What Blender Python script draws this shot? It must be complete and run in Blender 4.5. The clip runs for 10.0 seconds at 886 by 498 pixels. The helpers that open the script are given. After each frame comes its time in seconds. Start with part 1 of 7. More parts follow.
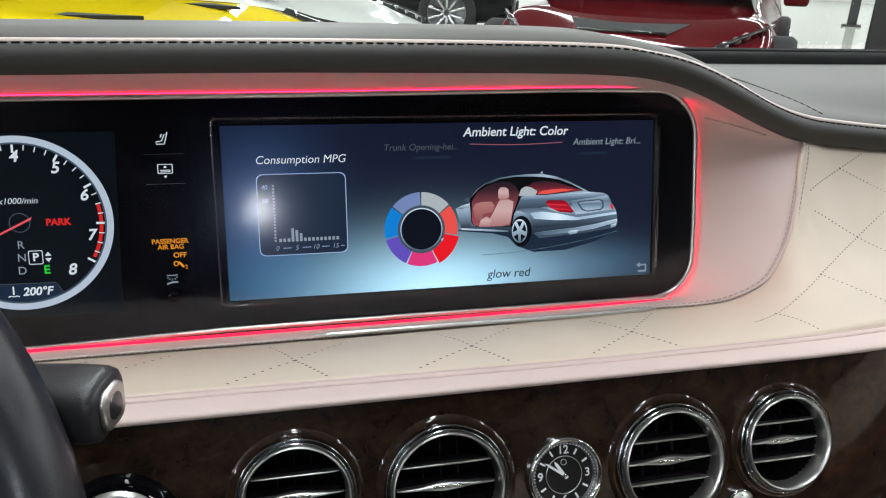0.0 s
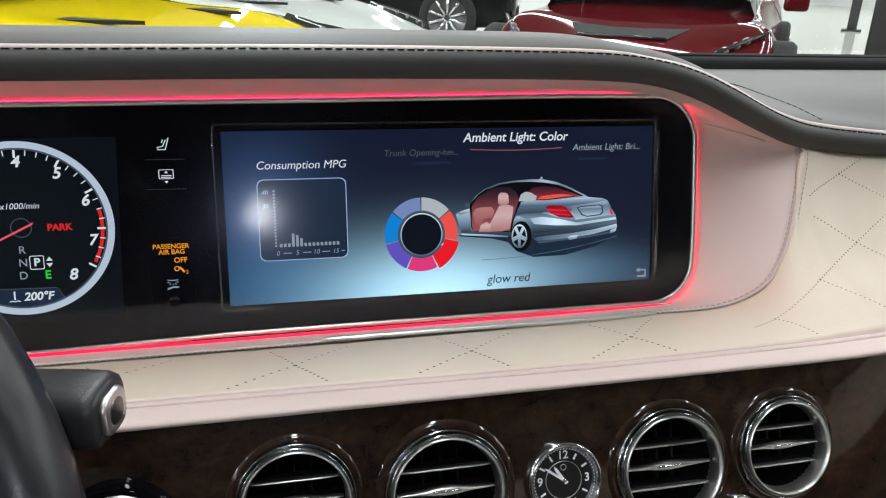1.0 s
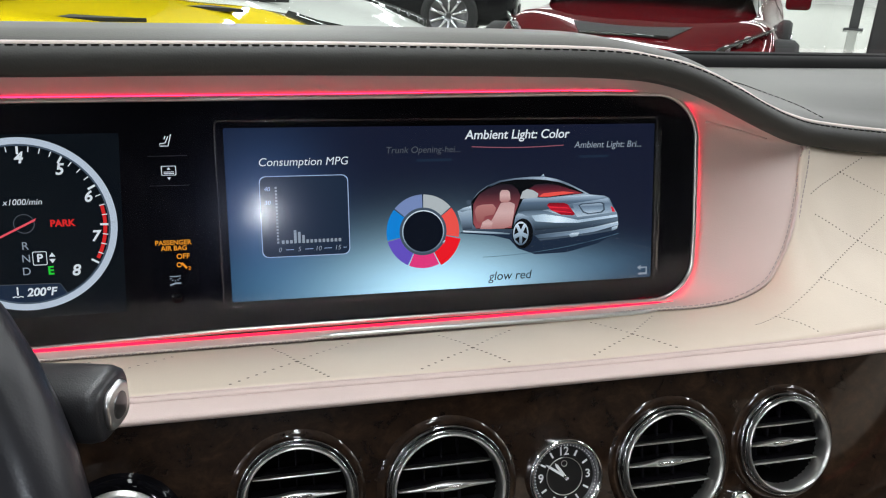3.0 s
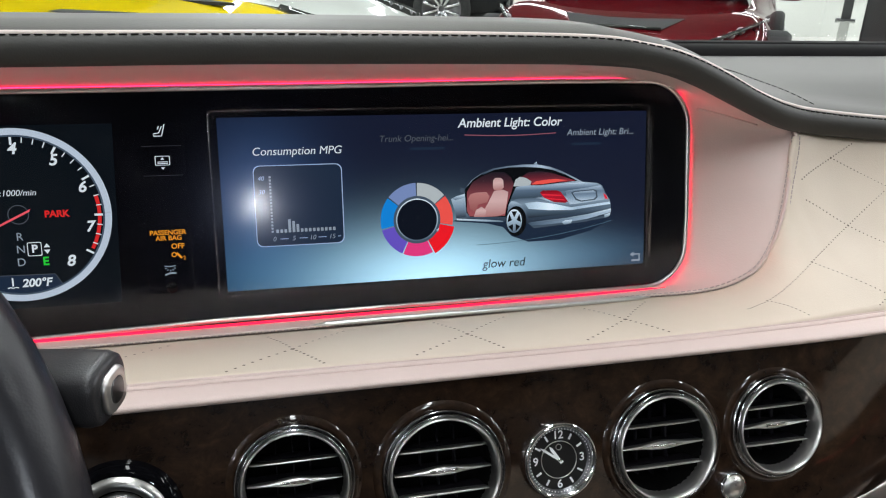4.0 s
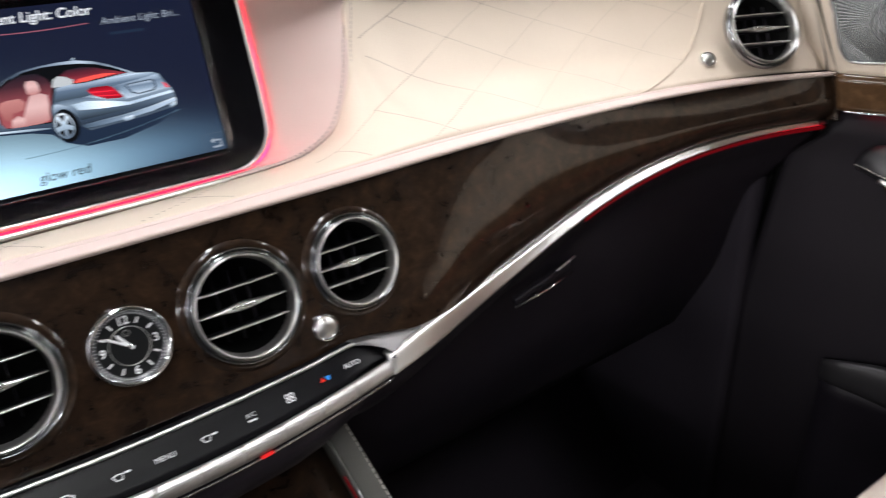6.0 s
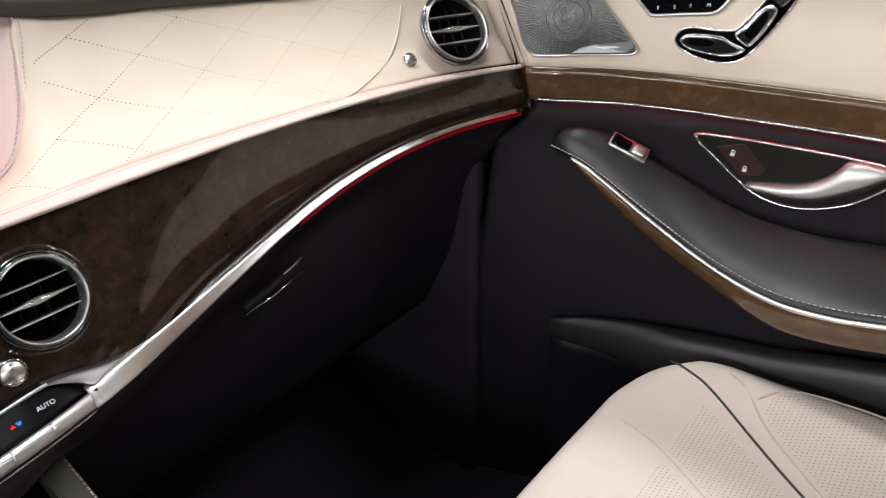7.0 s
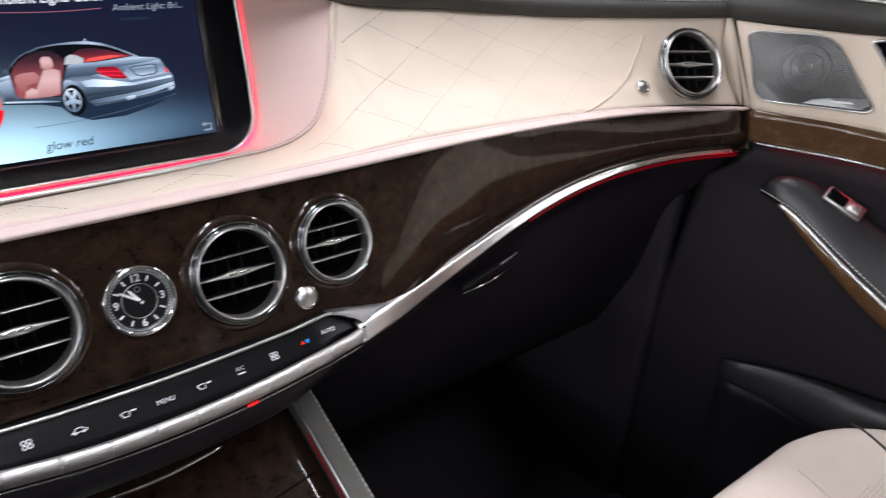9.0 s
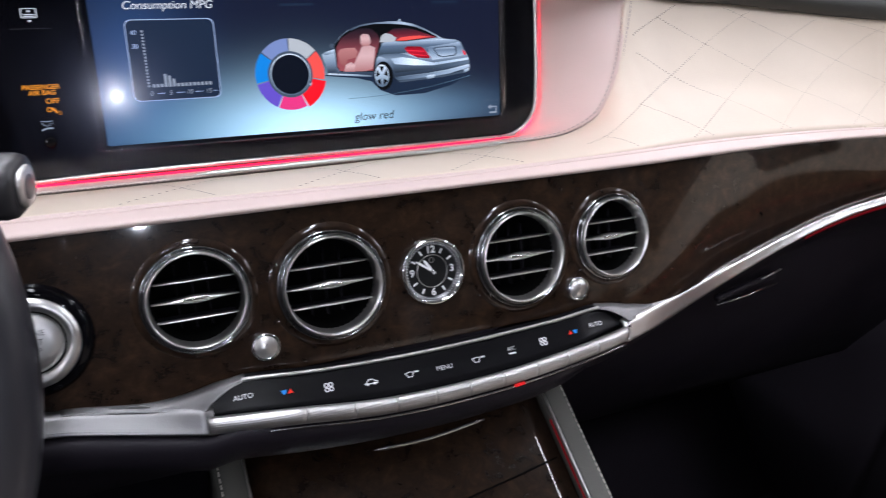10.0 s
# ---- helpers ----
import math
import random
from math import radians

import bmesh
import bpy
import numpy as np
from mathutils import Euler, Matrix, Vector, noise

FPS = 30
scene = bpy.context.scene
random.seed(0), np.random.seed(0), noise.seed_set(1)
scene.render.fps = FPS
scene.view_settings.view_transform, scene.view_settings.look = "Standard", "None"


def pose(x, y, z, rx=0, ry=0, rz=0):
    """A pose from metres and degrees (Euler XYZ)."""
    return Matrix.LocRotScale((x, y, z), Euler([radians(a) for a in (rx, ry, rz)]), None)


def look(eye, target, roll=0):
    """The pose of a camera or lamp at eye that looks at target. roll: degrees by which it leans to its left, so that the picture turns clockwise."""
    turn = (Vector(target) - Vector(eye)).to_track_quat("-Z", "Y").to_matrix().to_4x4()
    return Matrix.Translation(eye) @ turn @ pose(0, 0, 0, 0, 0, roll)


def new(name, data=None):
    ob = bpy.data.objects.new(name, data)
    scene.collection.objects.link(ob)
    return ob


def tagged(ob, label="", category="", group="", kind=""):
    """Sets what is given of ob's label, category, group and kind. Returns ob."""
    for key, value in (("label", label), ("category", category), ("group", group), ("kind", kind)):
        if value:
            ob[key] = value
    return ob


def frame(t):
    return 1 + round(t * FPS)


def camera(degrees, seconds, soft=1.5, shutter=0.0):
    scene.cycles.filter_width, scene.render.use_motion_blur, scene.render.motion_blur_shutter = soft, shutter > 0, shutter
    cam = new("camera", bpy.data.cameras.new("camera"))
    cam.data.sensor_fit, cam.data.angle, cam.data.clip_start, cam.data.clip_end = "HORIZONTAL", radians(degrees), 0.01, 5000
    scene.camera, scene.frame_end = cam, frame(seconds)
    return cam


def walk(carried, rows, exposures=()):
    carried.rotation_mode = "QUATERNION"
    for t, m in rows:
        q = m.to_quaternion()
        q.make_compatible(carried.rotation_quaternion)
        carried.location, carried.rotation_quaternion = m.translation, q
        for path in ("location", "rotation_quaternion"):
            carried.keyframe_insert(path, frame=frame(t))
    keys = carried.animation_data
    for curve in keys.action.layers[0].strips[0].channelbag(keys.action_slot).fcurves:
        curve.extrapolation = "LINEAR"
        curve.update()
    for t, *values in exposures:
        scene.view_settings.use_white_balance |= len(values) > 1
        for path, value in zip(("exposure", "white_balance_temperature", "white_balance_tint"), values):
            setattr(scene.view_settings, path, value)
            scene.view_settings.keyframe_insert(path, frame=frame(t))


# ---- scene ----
cam = camera(61.2, 10.0, soft=1.1, shutter=0.25)
PATH = [
    (0, -0.1450, -0.2944, 1.0942, 66.87, -2.45, -13.20),
    (0.5, -0.1450, -0.2954, 1.0942, 67.11, -2.46, -13.19),
    (1, -0.1450, -0.2954, 1.0952, 67.20, -2.46, -13.16),
    (1.5, -0.1440, -0.2954, 1.0972, 67.20, -2.46, -13.13),
    (2, -0.1440, -0.2964, 1.0952, 67.33, -2.36, -13.06),
    (2.5, -0.1450, -0.2964, 1.0952, 67.20, -2.55, -13.02),
    (4, -0.1460, -0.3005, 1.0923, 66.61, -2.27, -13.60),
    (4.5, -0.1460, -0.3085, 1.0894, 66.08, -1.64, -15.17),
    (5, -0.1390, -0.3166, 1.0826, 65.31, -0.94, -17.15),
    (5.5, -0.1070, -0.3389, 1.0690, 63.88, 0.30, -24.83),
    (6, -0.0580, -0.3584, 1.0403, 63.61, 1.75, -36.86),
    (6.2, -0.0470, -0.3634, 1.0414, 63.04, 0.86, -42.02),
    (7.3, -0.0170, -0.4308, 1.0726, 62.45, 0.52, -54.66),
    (7.5, -0.0210, -0.4299, 1.0665, 63.38, 0.08, -55.30),
    (8, -0.0490, -0.4397, 1.0797, 63.91, -1.26, -53.74),
    (8.5, -0.0950, -0.4089, 1.0692, 64.49, -3.76, -49.68),
    (9, -0.1210, -0.3910, 1.0639, 63.53, -4.25, -40.40),
    (9.5, -0.1440, -0.3740, 1.0636, 62.05, -4.36, -31.74),
    (10, -0.1690, -0.3619, 1.0664, 61.06, -4.03, -23.88),
]

# The car stands nose-up by a little: its own frame, in which the cabin is laid out
CAR = pose(0, 0, 0.83, 2.1) @ pose(0, 0, -0.83)
walk(cam, [(t, CAR @ pose(x, y, z, rx, ry, rz)) for t, x, y, z, rx, ry, rz in PATH],
     [(0.0, -0.38, 6200, 7), (4.0, -0.38, 6250, 7), (5.0, -0.34, 6300, 11), (6.0, 0.08, 6450, 12), (7.5, 0.14, 6450, 12), (8.5, 0.09, 6350, 14), (10.0, -0.06, 6000, 16)])

# ---- light ----
world = bpy.data.worlds.new("showroom_air")
scene.world = world
world.use_nodes = True
wb = world.node_tree.nodes["Background"]
wb.inputs[0].default_value = (0.85, 0.88, 0.92, 1)
wb.inputs[1].default_value = 0.25
scene.view_settings.exposure = 0.0


def area_lamp(name, m, sx, sy, watts, colour):
    la = bpy.data.lights.new(name, "AREA")
    la.shape, la.size, la.size_y, la.energy, la.color = "RECTANGLE", sx, sy, watts, colour
    ob = new(name, la)
    ob.matrix_basis = m
    return tagged(ob, "long white tube lamp under the showroom ceiling", "lamp", "ceiling tube lamps")


for k, watts in enumerate((6400, 3600, 3300, 900, 1300, 1300, 1500, 2000, 2000)):
    area_lamp("tube_lamp", pose(-20 + 5 * k, 5.5 if k < 3 else 12.0, 4.8), 0.3, 32, watts, (1.0, 0.982, 0.985))
# The phone's light beside the lens, kept still in the cabin
torch = bpy.data.lights.new("torch", "SPOT")
torch.energy, torch.shadow_soft_size, torch.color, torch.spot_size, torch.spot_blend = 0.9, 0.0045, (0.92, 0.95, 1), radians(120), 0.6
tagged(new("torch", torch), "small white phone light near the camera, lighting the dashboard", "torch").matrix_basis = CAR @ look((-0.153, -0.40, 1.018), (0.0, 0.16, 0.9))

# ---- materials ----


def material(name):
    m = bpy.data.materials.new(name)
    m.use_nodes = True
    return m, m.node_tree.nodes, m.node_tree.links, m.node_tree.nodes["Principled BSDF"]


def plain(name, rgb, rough=0.5, metal=0.0, coat=0.0, grain=0.0, scale=400.0, spec=0.5, vary=0.0):
    """A plain surface, with a fine bump and a slight drift of colour and gloss."""
    m, n, l, p = material(name)
    p.inputs["Base Color"].default_value = (*rgb, 1)
    p.inputs["Roughness"].default_value, p.inputs["Metallic"].default_value = rough, metal
    p.inputs["Coat Weight"].default_value, p.inputs["Coat Roughness"].default_value = coat, 0.04
    p.inputs["Specular IOR Level"].default_value = spec
    co = n.new("ShaderNodeTexCoord")
    if grain:
        t = n.new("ShaderNodeTexNoise")
        t.inputs["Scale"].default_value, t.inputs["Detail"].default_value = scale, 4
        b = n.new("ShaderNodeBump")
        b.inputs["Strength"].default_value, b.inputs["Distance"].default_value = grain, 0.001
        l.new(co.outputs["Object"], t.inputs["Vector"])
        l.new(t.outputs[0], b.inputs["Height"])
        l.new(b.outputs[0], p.inputs["Normal"])
    if vary:
        t2 = n.new("ShaderNodeTexNoise")
        t2.inputs["Scale"].default_value, t2.inputs["Detail"].default_value = 9, 6
        r = n.new("ShaderNodeMapRange")
        r.inputs[3].default_value, r.inputs[4].default_value = rough * (1 - vary), min(1, rough * (1 + vary))
        l.new(co.outputs["Object"], t2.inputs["Vector"])
        l.new(t2.outputs[0], r.inputs[0])
        l.new(r.outputs[0], p.inputs["Roughness"])
        mx = n.new("ShaderNodeMix")
        mx.data_type = "RGBA"
        mx.inputs[6].default_value = (*[c * (1 - 0.25 * vary) for c in rgb], 1)
        mx.inputs[7].default_value = (*[min(1, c * (1 + 0.12 * vary)) for c in rgb], 1)
        l.new(t2.outputs[0], mx.inputs[0])
        l.new(mx.outputs[2], p.inputs["Base Color"])
    return m


def leather(name, rgb, rough=0.45, strength=0.35, cell=900):
    """Leather: pebble grain from small cells, with wide soft creases."""
    m, n, l, p = material(name)
    co = n.new("ShaderNodeTexCoord")
    v = n.new("ShaderNodeTexVoronoi")
    v.inputs["Scale"].default_value = cell
    w = n.new("ShaderNodeTexNoise")
    w.inputs["Scale"].default_value, w.inputs["Detail"].default_value = 14, 5
    add = n.new("ShaderNodeMath")
    add.operation = "MULTIPLY_ADD"
    add.inputs[1].default_value = 0.35
    b = n.new("ShaderNodeBump")
    b.inputs["Strength"].default_value, b.inputs["Distance"].default_value = strength, 0.0006
    mx = n.new("ShaderNodeMix")
    mx.data_type = "RGBA"
    mx.inputs[6].default_value = (*[c * 0.9 for c in rgb], 1)
    mx.inputs[7].default_value = (*[min(1, c * 1.06) for c in rgb], 1)
    for t in (v, w):
        l.new(co.outputs["Object"], t.inputs["Vector"])
    l.new(v.outputs["Distance"], add.inputs[0])
    l.new(w.outputs[0], add.inputs[2])
    l.new(add.outputs[0], b.inputs["Height"])
    l.new(b.outputs[0], p.inputs["Normal"])
    l.new(w.outputs[0], mx.inputs[0])
    l.new(mx.outputs[2], p.inputs["Base Color"])
    p.inputs["Roughness"].default_value = rough
    return m


def burl(name, dark, light, scale=22):
    """Burl walnut under thick clear lacquer."""
    m, n, l, p = material(name)
    co = n.new("ShaderNodeTexCoord")
    mp = n.new("ShaderNodeMapping")
    mp.inputs["Scale"].default_value = (1, 1, 1.2)
    a = n.new("ShaderNodeTexNoise")
    a.inputs["Scale"].default_value, a.inputs["Detail"].default_value, a.inputs["Distortion"].default_value = scale, 12, 0.4
    a.inputs["Roughness"].default_value = 0.68
    f = n.new("ShaderNodeTexNoise")
    f.inputs["Scale"].default_value, f.inputs["Detail"].default_value = scale * 14, 4
    ramp = n.new("ShaderNodeValToRGB")
    e = ramp.color_ramp.elements
    e[0].position, e[0].color = 0.32, (*dark, 1)
    e[1].position, e[1].color = 0.70, (*light, 1)
    mid = ramp.color_ramp.elements.new(0.52)
    mid.color = (*[(d + q) * 0.42 for d, q in zip(dark, light)], 1)
    mul = n.new("ShaderNodeMix")
    mul.data_type, mul.blend_type = "RGBA", "MULTIPLY"
    mul.inputs[0].default_value = 0.35
    l.new(co.outputs["Object"], mp.inputs[0])
    for t in (a, f):
        l.new(mp.outputs[0], t.inputs["Vector"])
    l.new(a.outputs[0], ramp.inputs[0])
    l.new(ramp.outputs[0], mul.inputs[6])
    l.new(f.outputs[0], mul.inputs[7])
    l.new(mul.outputs[2], p.inputs["Base Color"])
    p.inputs["Roughness"].default_value, p.inputs["Specular IOR Level"].default_value = 0.35, 0.1
    p.inputs["Coat Weight"].default_value, p.inputs["Coat Roughness"].default_value, p.inputs["Coat IOR"].default_value = 1.0, 0.045, 1.56
    return m


def glow(name, rgb, power, base=(0.002, 0.002, 0.002), rough=0.2):
    m, n, l, p = material(name)
    p.inputs["Base Color"].default_value = (*base, 1)
    p.inputs["Roughness"].default_value = rough
    p.inputs["Specular IOR Level"].default_value = 0.06
    p.inputs["Emission Color"].default_value = (*rgb, 1)
    p.inputs["Emission Strength"].default_value = power
    return m


def shaded_glow(name, stops, power, axis=2):
    """A lit picture patch with a soft run of tones across it."""
    m, n, l, p = material(name)
    p.inputs["Base Color"].default_value, p.inputs["Specular IOR Level"].default_value = (0.002, 0.002, 0.002, 1), 0.06
    co, sep, ramp = n.new("ShaderNodeTexCoord"), n.new("ShaderNodeSeparateXYZ"), n.new("ShaderNodeValToRGB")
    e = ramp.color_ramp.elements
    while len(e) < len(stops):
        e.new(0.5)
    for k, (at, rgb) in zip(e, stops):
        k.position, k.color = at, (*rgb, 1)
    l.new(co.outputs["Generated"], sep.inputs[0])
    l.new(sep.outputs[axis], ramp.inputs[0])
    l.new(ramp.outputs[0], p.inputs["Emission Color"])
    p.inputs["Emission Strength"].default_value = 1.25 * power
    return m


def grooved(name, rgb, rough, scale, axis):
    """Metal with fine parallel grooves."""
    m, n, l, p = material(name)
    p.inputs["Base Color"].default_value = (*rgb, 1)
    p.inputs["Metallic"].default_value, p.inputs["Roughness"].default_value = 1, rough
    co = n.new("ShaderNodeTexCoord")
    w = n.new("ShaderNodeTexWave")
    w.bands_direction = axis
    w.inputs["Scale"].default_value = scale
    b = n.new("ShaderNodeBump")
    b.inputs["Strength"].default_value, b.inputs["Distance"].default_value = 0.25, 0.0004
    l.new(co.outputs["Object"], w.inputs["Vector"])
    l.new(w.outputs[1], b.inputs["Height"])
    l.new(b.outputs[0], p.inputs["Normal"])
    return m


def screen_glass(name):
    """The lit screen behind its glass: dark blue, with a pale pool of light along its lower half and the torch's bloom
    painted on its left.
    """
    m, n, l, p = material(name)
    p.inputs["Base Color"].default_value = (0.004, 0.004, 0.005, 1)
    p.inputs["Roughness"].default_value = 0.03
    p.inputs["Specular IOR Level"].default_value = 0.07
    co = n.new("ShaderNodeTexCoord")
    sep = n.new("ShaderNodeSeparateXYZ")
    l.new(co.outputs["Generated"], sep.inputs[0])

    def pool(cx, cy, sx, sy, power):
        """exp(-d2), d measured in the ellipse sx, sy round cx, cy."""
        terms = []
        for out, c, s in ((0, cx, sx), (1, cy, sy)):
            k = n.new("ShaderNodeMath")
            k.operation = "MULTIPLY_ADD"
            k.inputs[1].default_value, k.inputs[2].default_value = 1 / s, -c / s
            l.new(sep.outputs[out], k.inputs[0])
            q = n.new("ShaderNodeMath")
            q.operation = "MULTIPLY"
            l.new(k.outputs[0], q.inputs[0])
            l.new(k.outputs[0], q.inputs[1])
            terms.append(q)
        s = n.new("ShaderNodeMath")
        s.operation = "ADD"
        l.new(terms[0].outputs[0], s.inputs[0])
        l.new(terms[1].outputs[0], s.inputs[1])
        e = n.new("ShaderNodeMath")
        e.operation = "POWER"
        e.inputs[0].default_value = 0.3679
        l.new(s.outputs[0], e.inputs[1])
        f = n.new("ShaderNodeMath")
        f.operation = "MULTIPLY"
        f.inputs[1].default_value = power
        l.new(e.outputs[0], f.inputs[0])
        return f

    last = n.new("ShaderNodeRGB")
    last.outputs[0].default_value = (0.005, 0.007, 0.018, 1)
    # the second pool paints the torch's blue bloom into the left side
    for f, rgb in ((pool(0.46, -0.04, 0.23, 0.32, 1.0), (0.44, 0.70, 0.83, 1)), (pool(0.08, 0.50, 0.12, 0.40, 1.0), (0.012, 0.034, 0.085, 1)),
                   (pool(0.14, 0.05, 0.22, 0.28, 1.0), (0.014, 0.055, 0.10, 1)), (pool(0.78, 0.08, 0.22, 0.14, 1.0), (0.04, 0.08, 0.12, 1))):
        sc = n.new("ShaderNodeVectorMath")
        sc.operation = "SCALE"
        sc.inputs[0].default_value = rgb[:3]
        l.new(f.outputs[0], sc.inputs["Scale"])
        a = n.new("ShaderNodeVectorMath")
        l.new(last.outputs[0], a.inputs[0])
        l.new(sc.outputs[0], a.inputs[1])
        last = a
    l.new(last.outputs[0], p.inputs["Emission Color"])
    p.inputs["Emission Strength"].default_value = 1.9
    return m


CREAM = (0.66, 0.568, 0.462)
M = {
    "cream": leather("cream_leather", CREAM, 0.5),
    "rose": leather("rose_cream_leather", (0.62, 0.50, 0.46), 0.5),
    "roll": leather("black_leather", (0.034, 0.034, 0.030), 0.58, 0.3),
    "dash": leather("grey_black_leather", (0.094, 0.094, 0.083), 0.55, 0.4),
    "door_black": leather("door_black_leather", (0.013, 0.013, 0.015), 0.36, 0.3),
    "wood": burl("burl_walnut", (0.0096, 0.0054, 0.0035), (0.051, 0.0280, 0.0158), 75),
    # The same walnut on the door, its colour raised for the light falling there
    "lit_wood": burl("lit_burl_walnut", (0.080, 0.042, 0.019), (0.160, 0.088, 0.042), 60),
    "chrome": plain("polished_chrome", (0.80, 0.80, 0.81), 0.14, 1.0, vary=0.3),
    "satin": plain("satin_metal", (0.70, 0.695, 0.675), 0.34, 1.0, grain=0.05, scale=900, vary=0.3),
    "dark_metal": plain("dark_metal", (0.16, 0.16, 0.17), 0.3, 1.0, vary=0.3),
    "piano": plain("gloss_black", (0.003, 0.003, 0.004), 0.05, spec=0.14, vary=0.3),
    "plastic": plain("black_plastic", (0.014, 0.0120, 0.0170), 0.5, spec=0.23, grain=0.2, scale=1500, vary=0.4),
    "softgrey": plain("soft_grey_plastic", (0.020, 0.020, 0.022), 0.38, grain=0.15, scale=1500, vary=0.4),
    "inside": plain("dark_inside", (0.004, 0.004, 0.004), 0.7, spec=0.05, vary=0.3),
    "carpet": plain("black_carpet", (0.026, 0.023, 0.030), 0.95, spec=0.1, grain=0.6, scale=700, vary=0.3),
    "perfo": plain("hole_shadow", (0.15, 0.118, 0.095), 0.9),
    "thread": plain("grey_thread", (0.40, 0.34, 0.32), 0.8),
    "pale_thread": plain("pale_thread", (0.62, 0.58, 0.52), 0.8),
    "dark_thread": plain("dark_thread", (0.017, 0.017, 0.016), 0.9, spec=0.05),
    "piping": leather("pale_piping", (0.66, 0.58, 0.53), 0.45, 0.2),
    # Satin metal again, with the shade put into a darker colour
    "satin_shaded": plain("shaded_satin_metal", (0.20, 0.198, 0.20), 0.42, 1.0, grain=0.05, scale=900, vary=0.3),
    "ribbed": grooved("ribbed_metal", (0.66, 0.655, 0.645), 0.44, 260, "Z"),
    "led_high": glow("ambient_red_high", (1.0, 0.014, 0.060), 11.5),
    "led_dash": glow("ambient_red_dash", (1.0, 0.01, 0.03), 2.6),
    "led_door": glow("ambient_red_door", (1.0, 0.01, 0.03), 6.5),
        "dark_chrome": plain("dark_chrome", (0.36, 0.36, 0.365), 0.16, 1.0, vary=0.3),
    "black_chrome": plain("black_chrome", (0.16, 0.16, 0.165), 0.14, 1.0, vary=0.3),
    "brushed": plain("brushed_metal", (0.60, 0.60, 0.59), 0.42, 1.0, grain=0.08, scale=900, vary=0.3),
    "led": glow("ambient_red", (1.0, 0.008, 0.040), 3.6),
    "led_soft": glow("ambient_red_soft", (1.0, 0.012, 0.03), 0.11),
    "white_ui": glow("screen_white", (0.9, 0.95, 1.0), 0.95),
    "grey_ui": glow("screen_grey", (0.55, 0.62, 0.75), 0.17),
    "pale_ui": glow("screen_pale", (0.62, 0.72, 0.85), 0.55),
    "amber": glow("telltale_amber", (1.0, 0.36, 0.02), 1.0),
    "red_ui": glow("screen_red", (1.0, 0.03, 0.03), 0.8),
    "green_ui": glow("screen_green", (0.05, 0.9, 0.06), 0.8),
    "screen": screen_glass("centre_screen"),
}


def perforated(name):
    """Speaker sheet: fine rays of slots round a disc of tiny holes."""
    m, n, l, p = material(name)
    co = n.new("ShaderNodeTexCoord")
    sep = n.new("ShaderNodeSeparateXYZ")
    l.new(co.outputs["Object"], sep.inputs[0])

    def op(kind, a, b=None, c=None):
        k = n.new("ShaderNodeMath")
        k.operation = kind
        for i, v in enumerate((a, b, c)):
            if v is None:
                continue
            if isinstance(v, (int, float)):
                k.inputs[i].default_value = v
            else:
                l.new(v, k.inputs[i])
        return k.outputs[0]

    u, w = op("ADD", sep.outputs[1], 0.042), op("SUBTRACT", sep.outputs[2], 0.912)
    r = op("SQRT", op("ADD", op("MULTIPLY", u, u), op("MULTIPLY", w, w)))
    a = op("ARCTAN2", w, u)
    rays = op("SINE", op("MULTIPLY", a, 92))
    rings = op("SINE", op("MULTIPLY", r, 3900))
    dots = op("MULTIPLY", rays, rings)
    inner = op("LESS_THAN", r, 0.0235)
    eye = op("LESS_THAN", r, 0.0072)
    mixed = op("ADD", op("MULTIPLY", dots, inner), op("MULTIPLY", rays, op("SUBTRACT", 1.0, inner)))
    mixed = op("SUBTRACT", mixed, op("MULTIPLY", eye, 0.25))
    ramp = n.new("ShaderNodeValToRGB")
    ramp.color_ramp.elements[0].position, ramp.color_ramp.elements[0].color = 0.2, (0.25, 0.26, 0.26, 1)
    ramp.color_ramp.elements[1].position, ramp.color_ramp.elements[1].color = 0.6, (0.40, 0.415, 0.41, 1)
    l.new(op("MULTIPLY_ADD", mixed, 0.5, 0.5), ramp.inputs[0])
    b = n.new("ShaderNodeBump")
    b.inputs["Strength"].default_value, b.inputs["Distance"].default_value = 0.13, 0.0004
    l.new(ramp.outputs[0], p.inputs["Base Color"])
    l.new(mixed, b.inputs["Height"])
    l.new(b.outputs[0], p.inputs["Normal"])
    p.inputs["Metallic"].default_value, p.inputs["Roughness"].default_value = 0.9, 0.26
    return m


M["mesh"] = perforated("speaker_sheet")

# ---- mesh helpers ----


def thing(name, label, category, group="", kind="", m=None):
    ob = new(name)
    ob.empty_display_size = 0.05
    ob.matrix_basis = CAR @ (m if m else Matrix())
    return tagged(ob, label, category, group, kind)


def part(name, bm, mat, parent, label="", smooth=True, kind=""):
    me = bpy.data.meshes.new(name)
    bm.normal_update()
    bm.to_mesh(me)
    bm.free()
    me.materials.append(mat)
    if smooth:
        for f in me.polygons:
            f.use_smooth = True
    ob = new(name, me)
    ob.parent = parent
    return tagged(ob, label, kind=kind)


def thicken(ob, depth, offset=-1.0):
    s = ob.modifiers.new("thickness", "SOLIDIFY")
    s.thickness, s.offset = depth, offset
    return ob


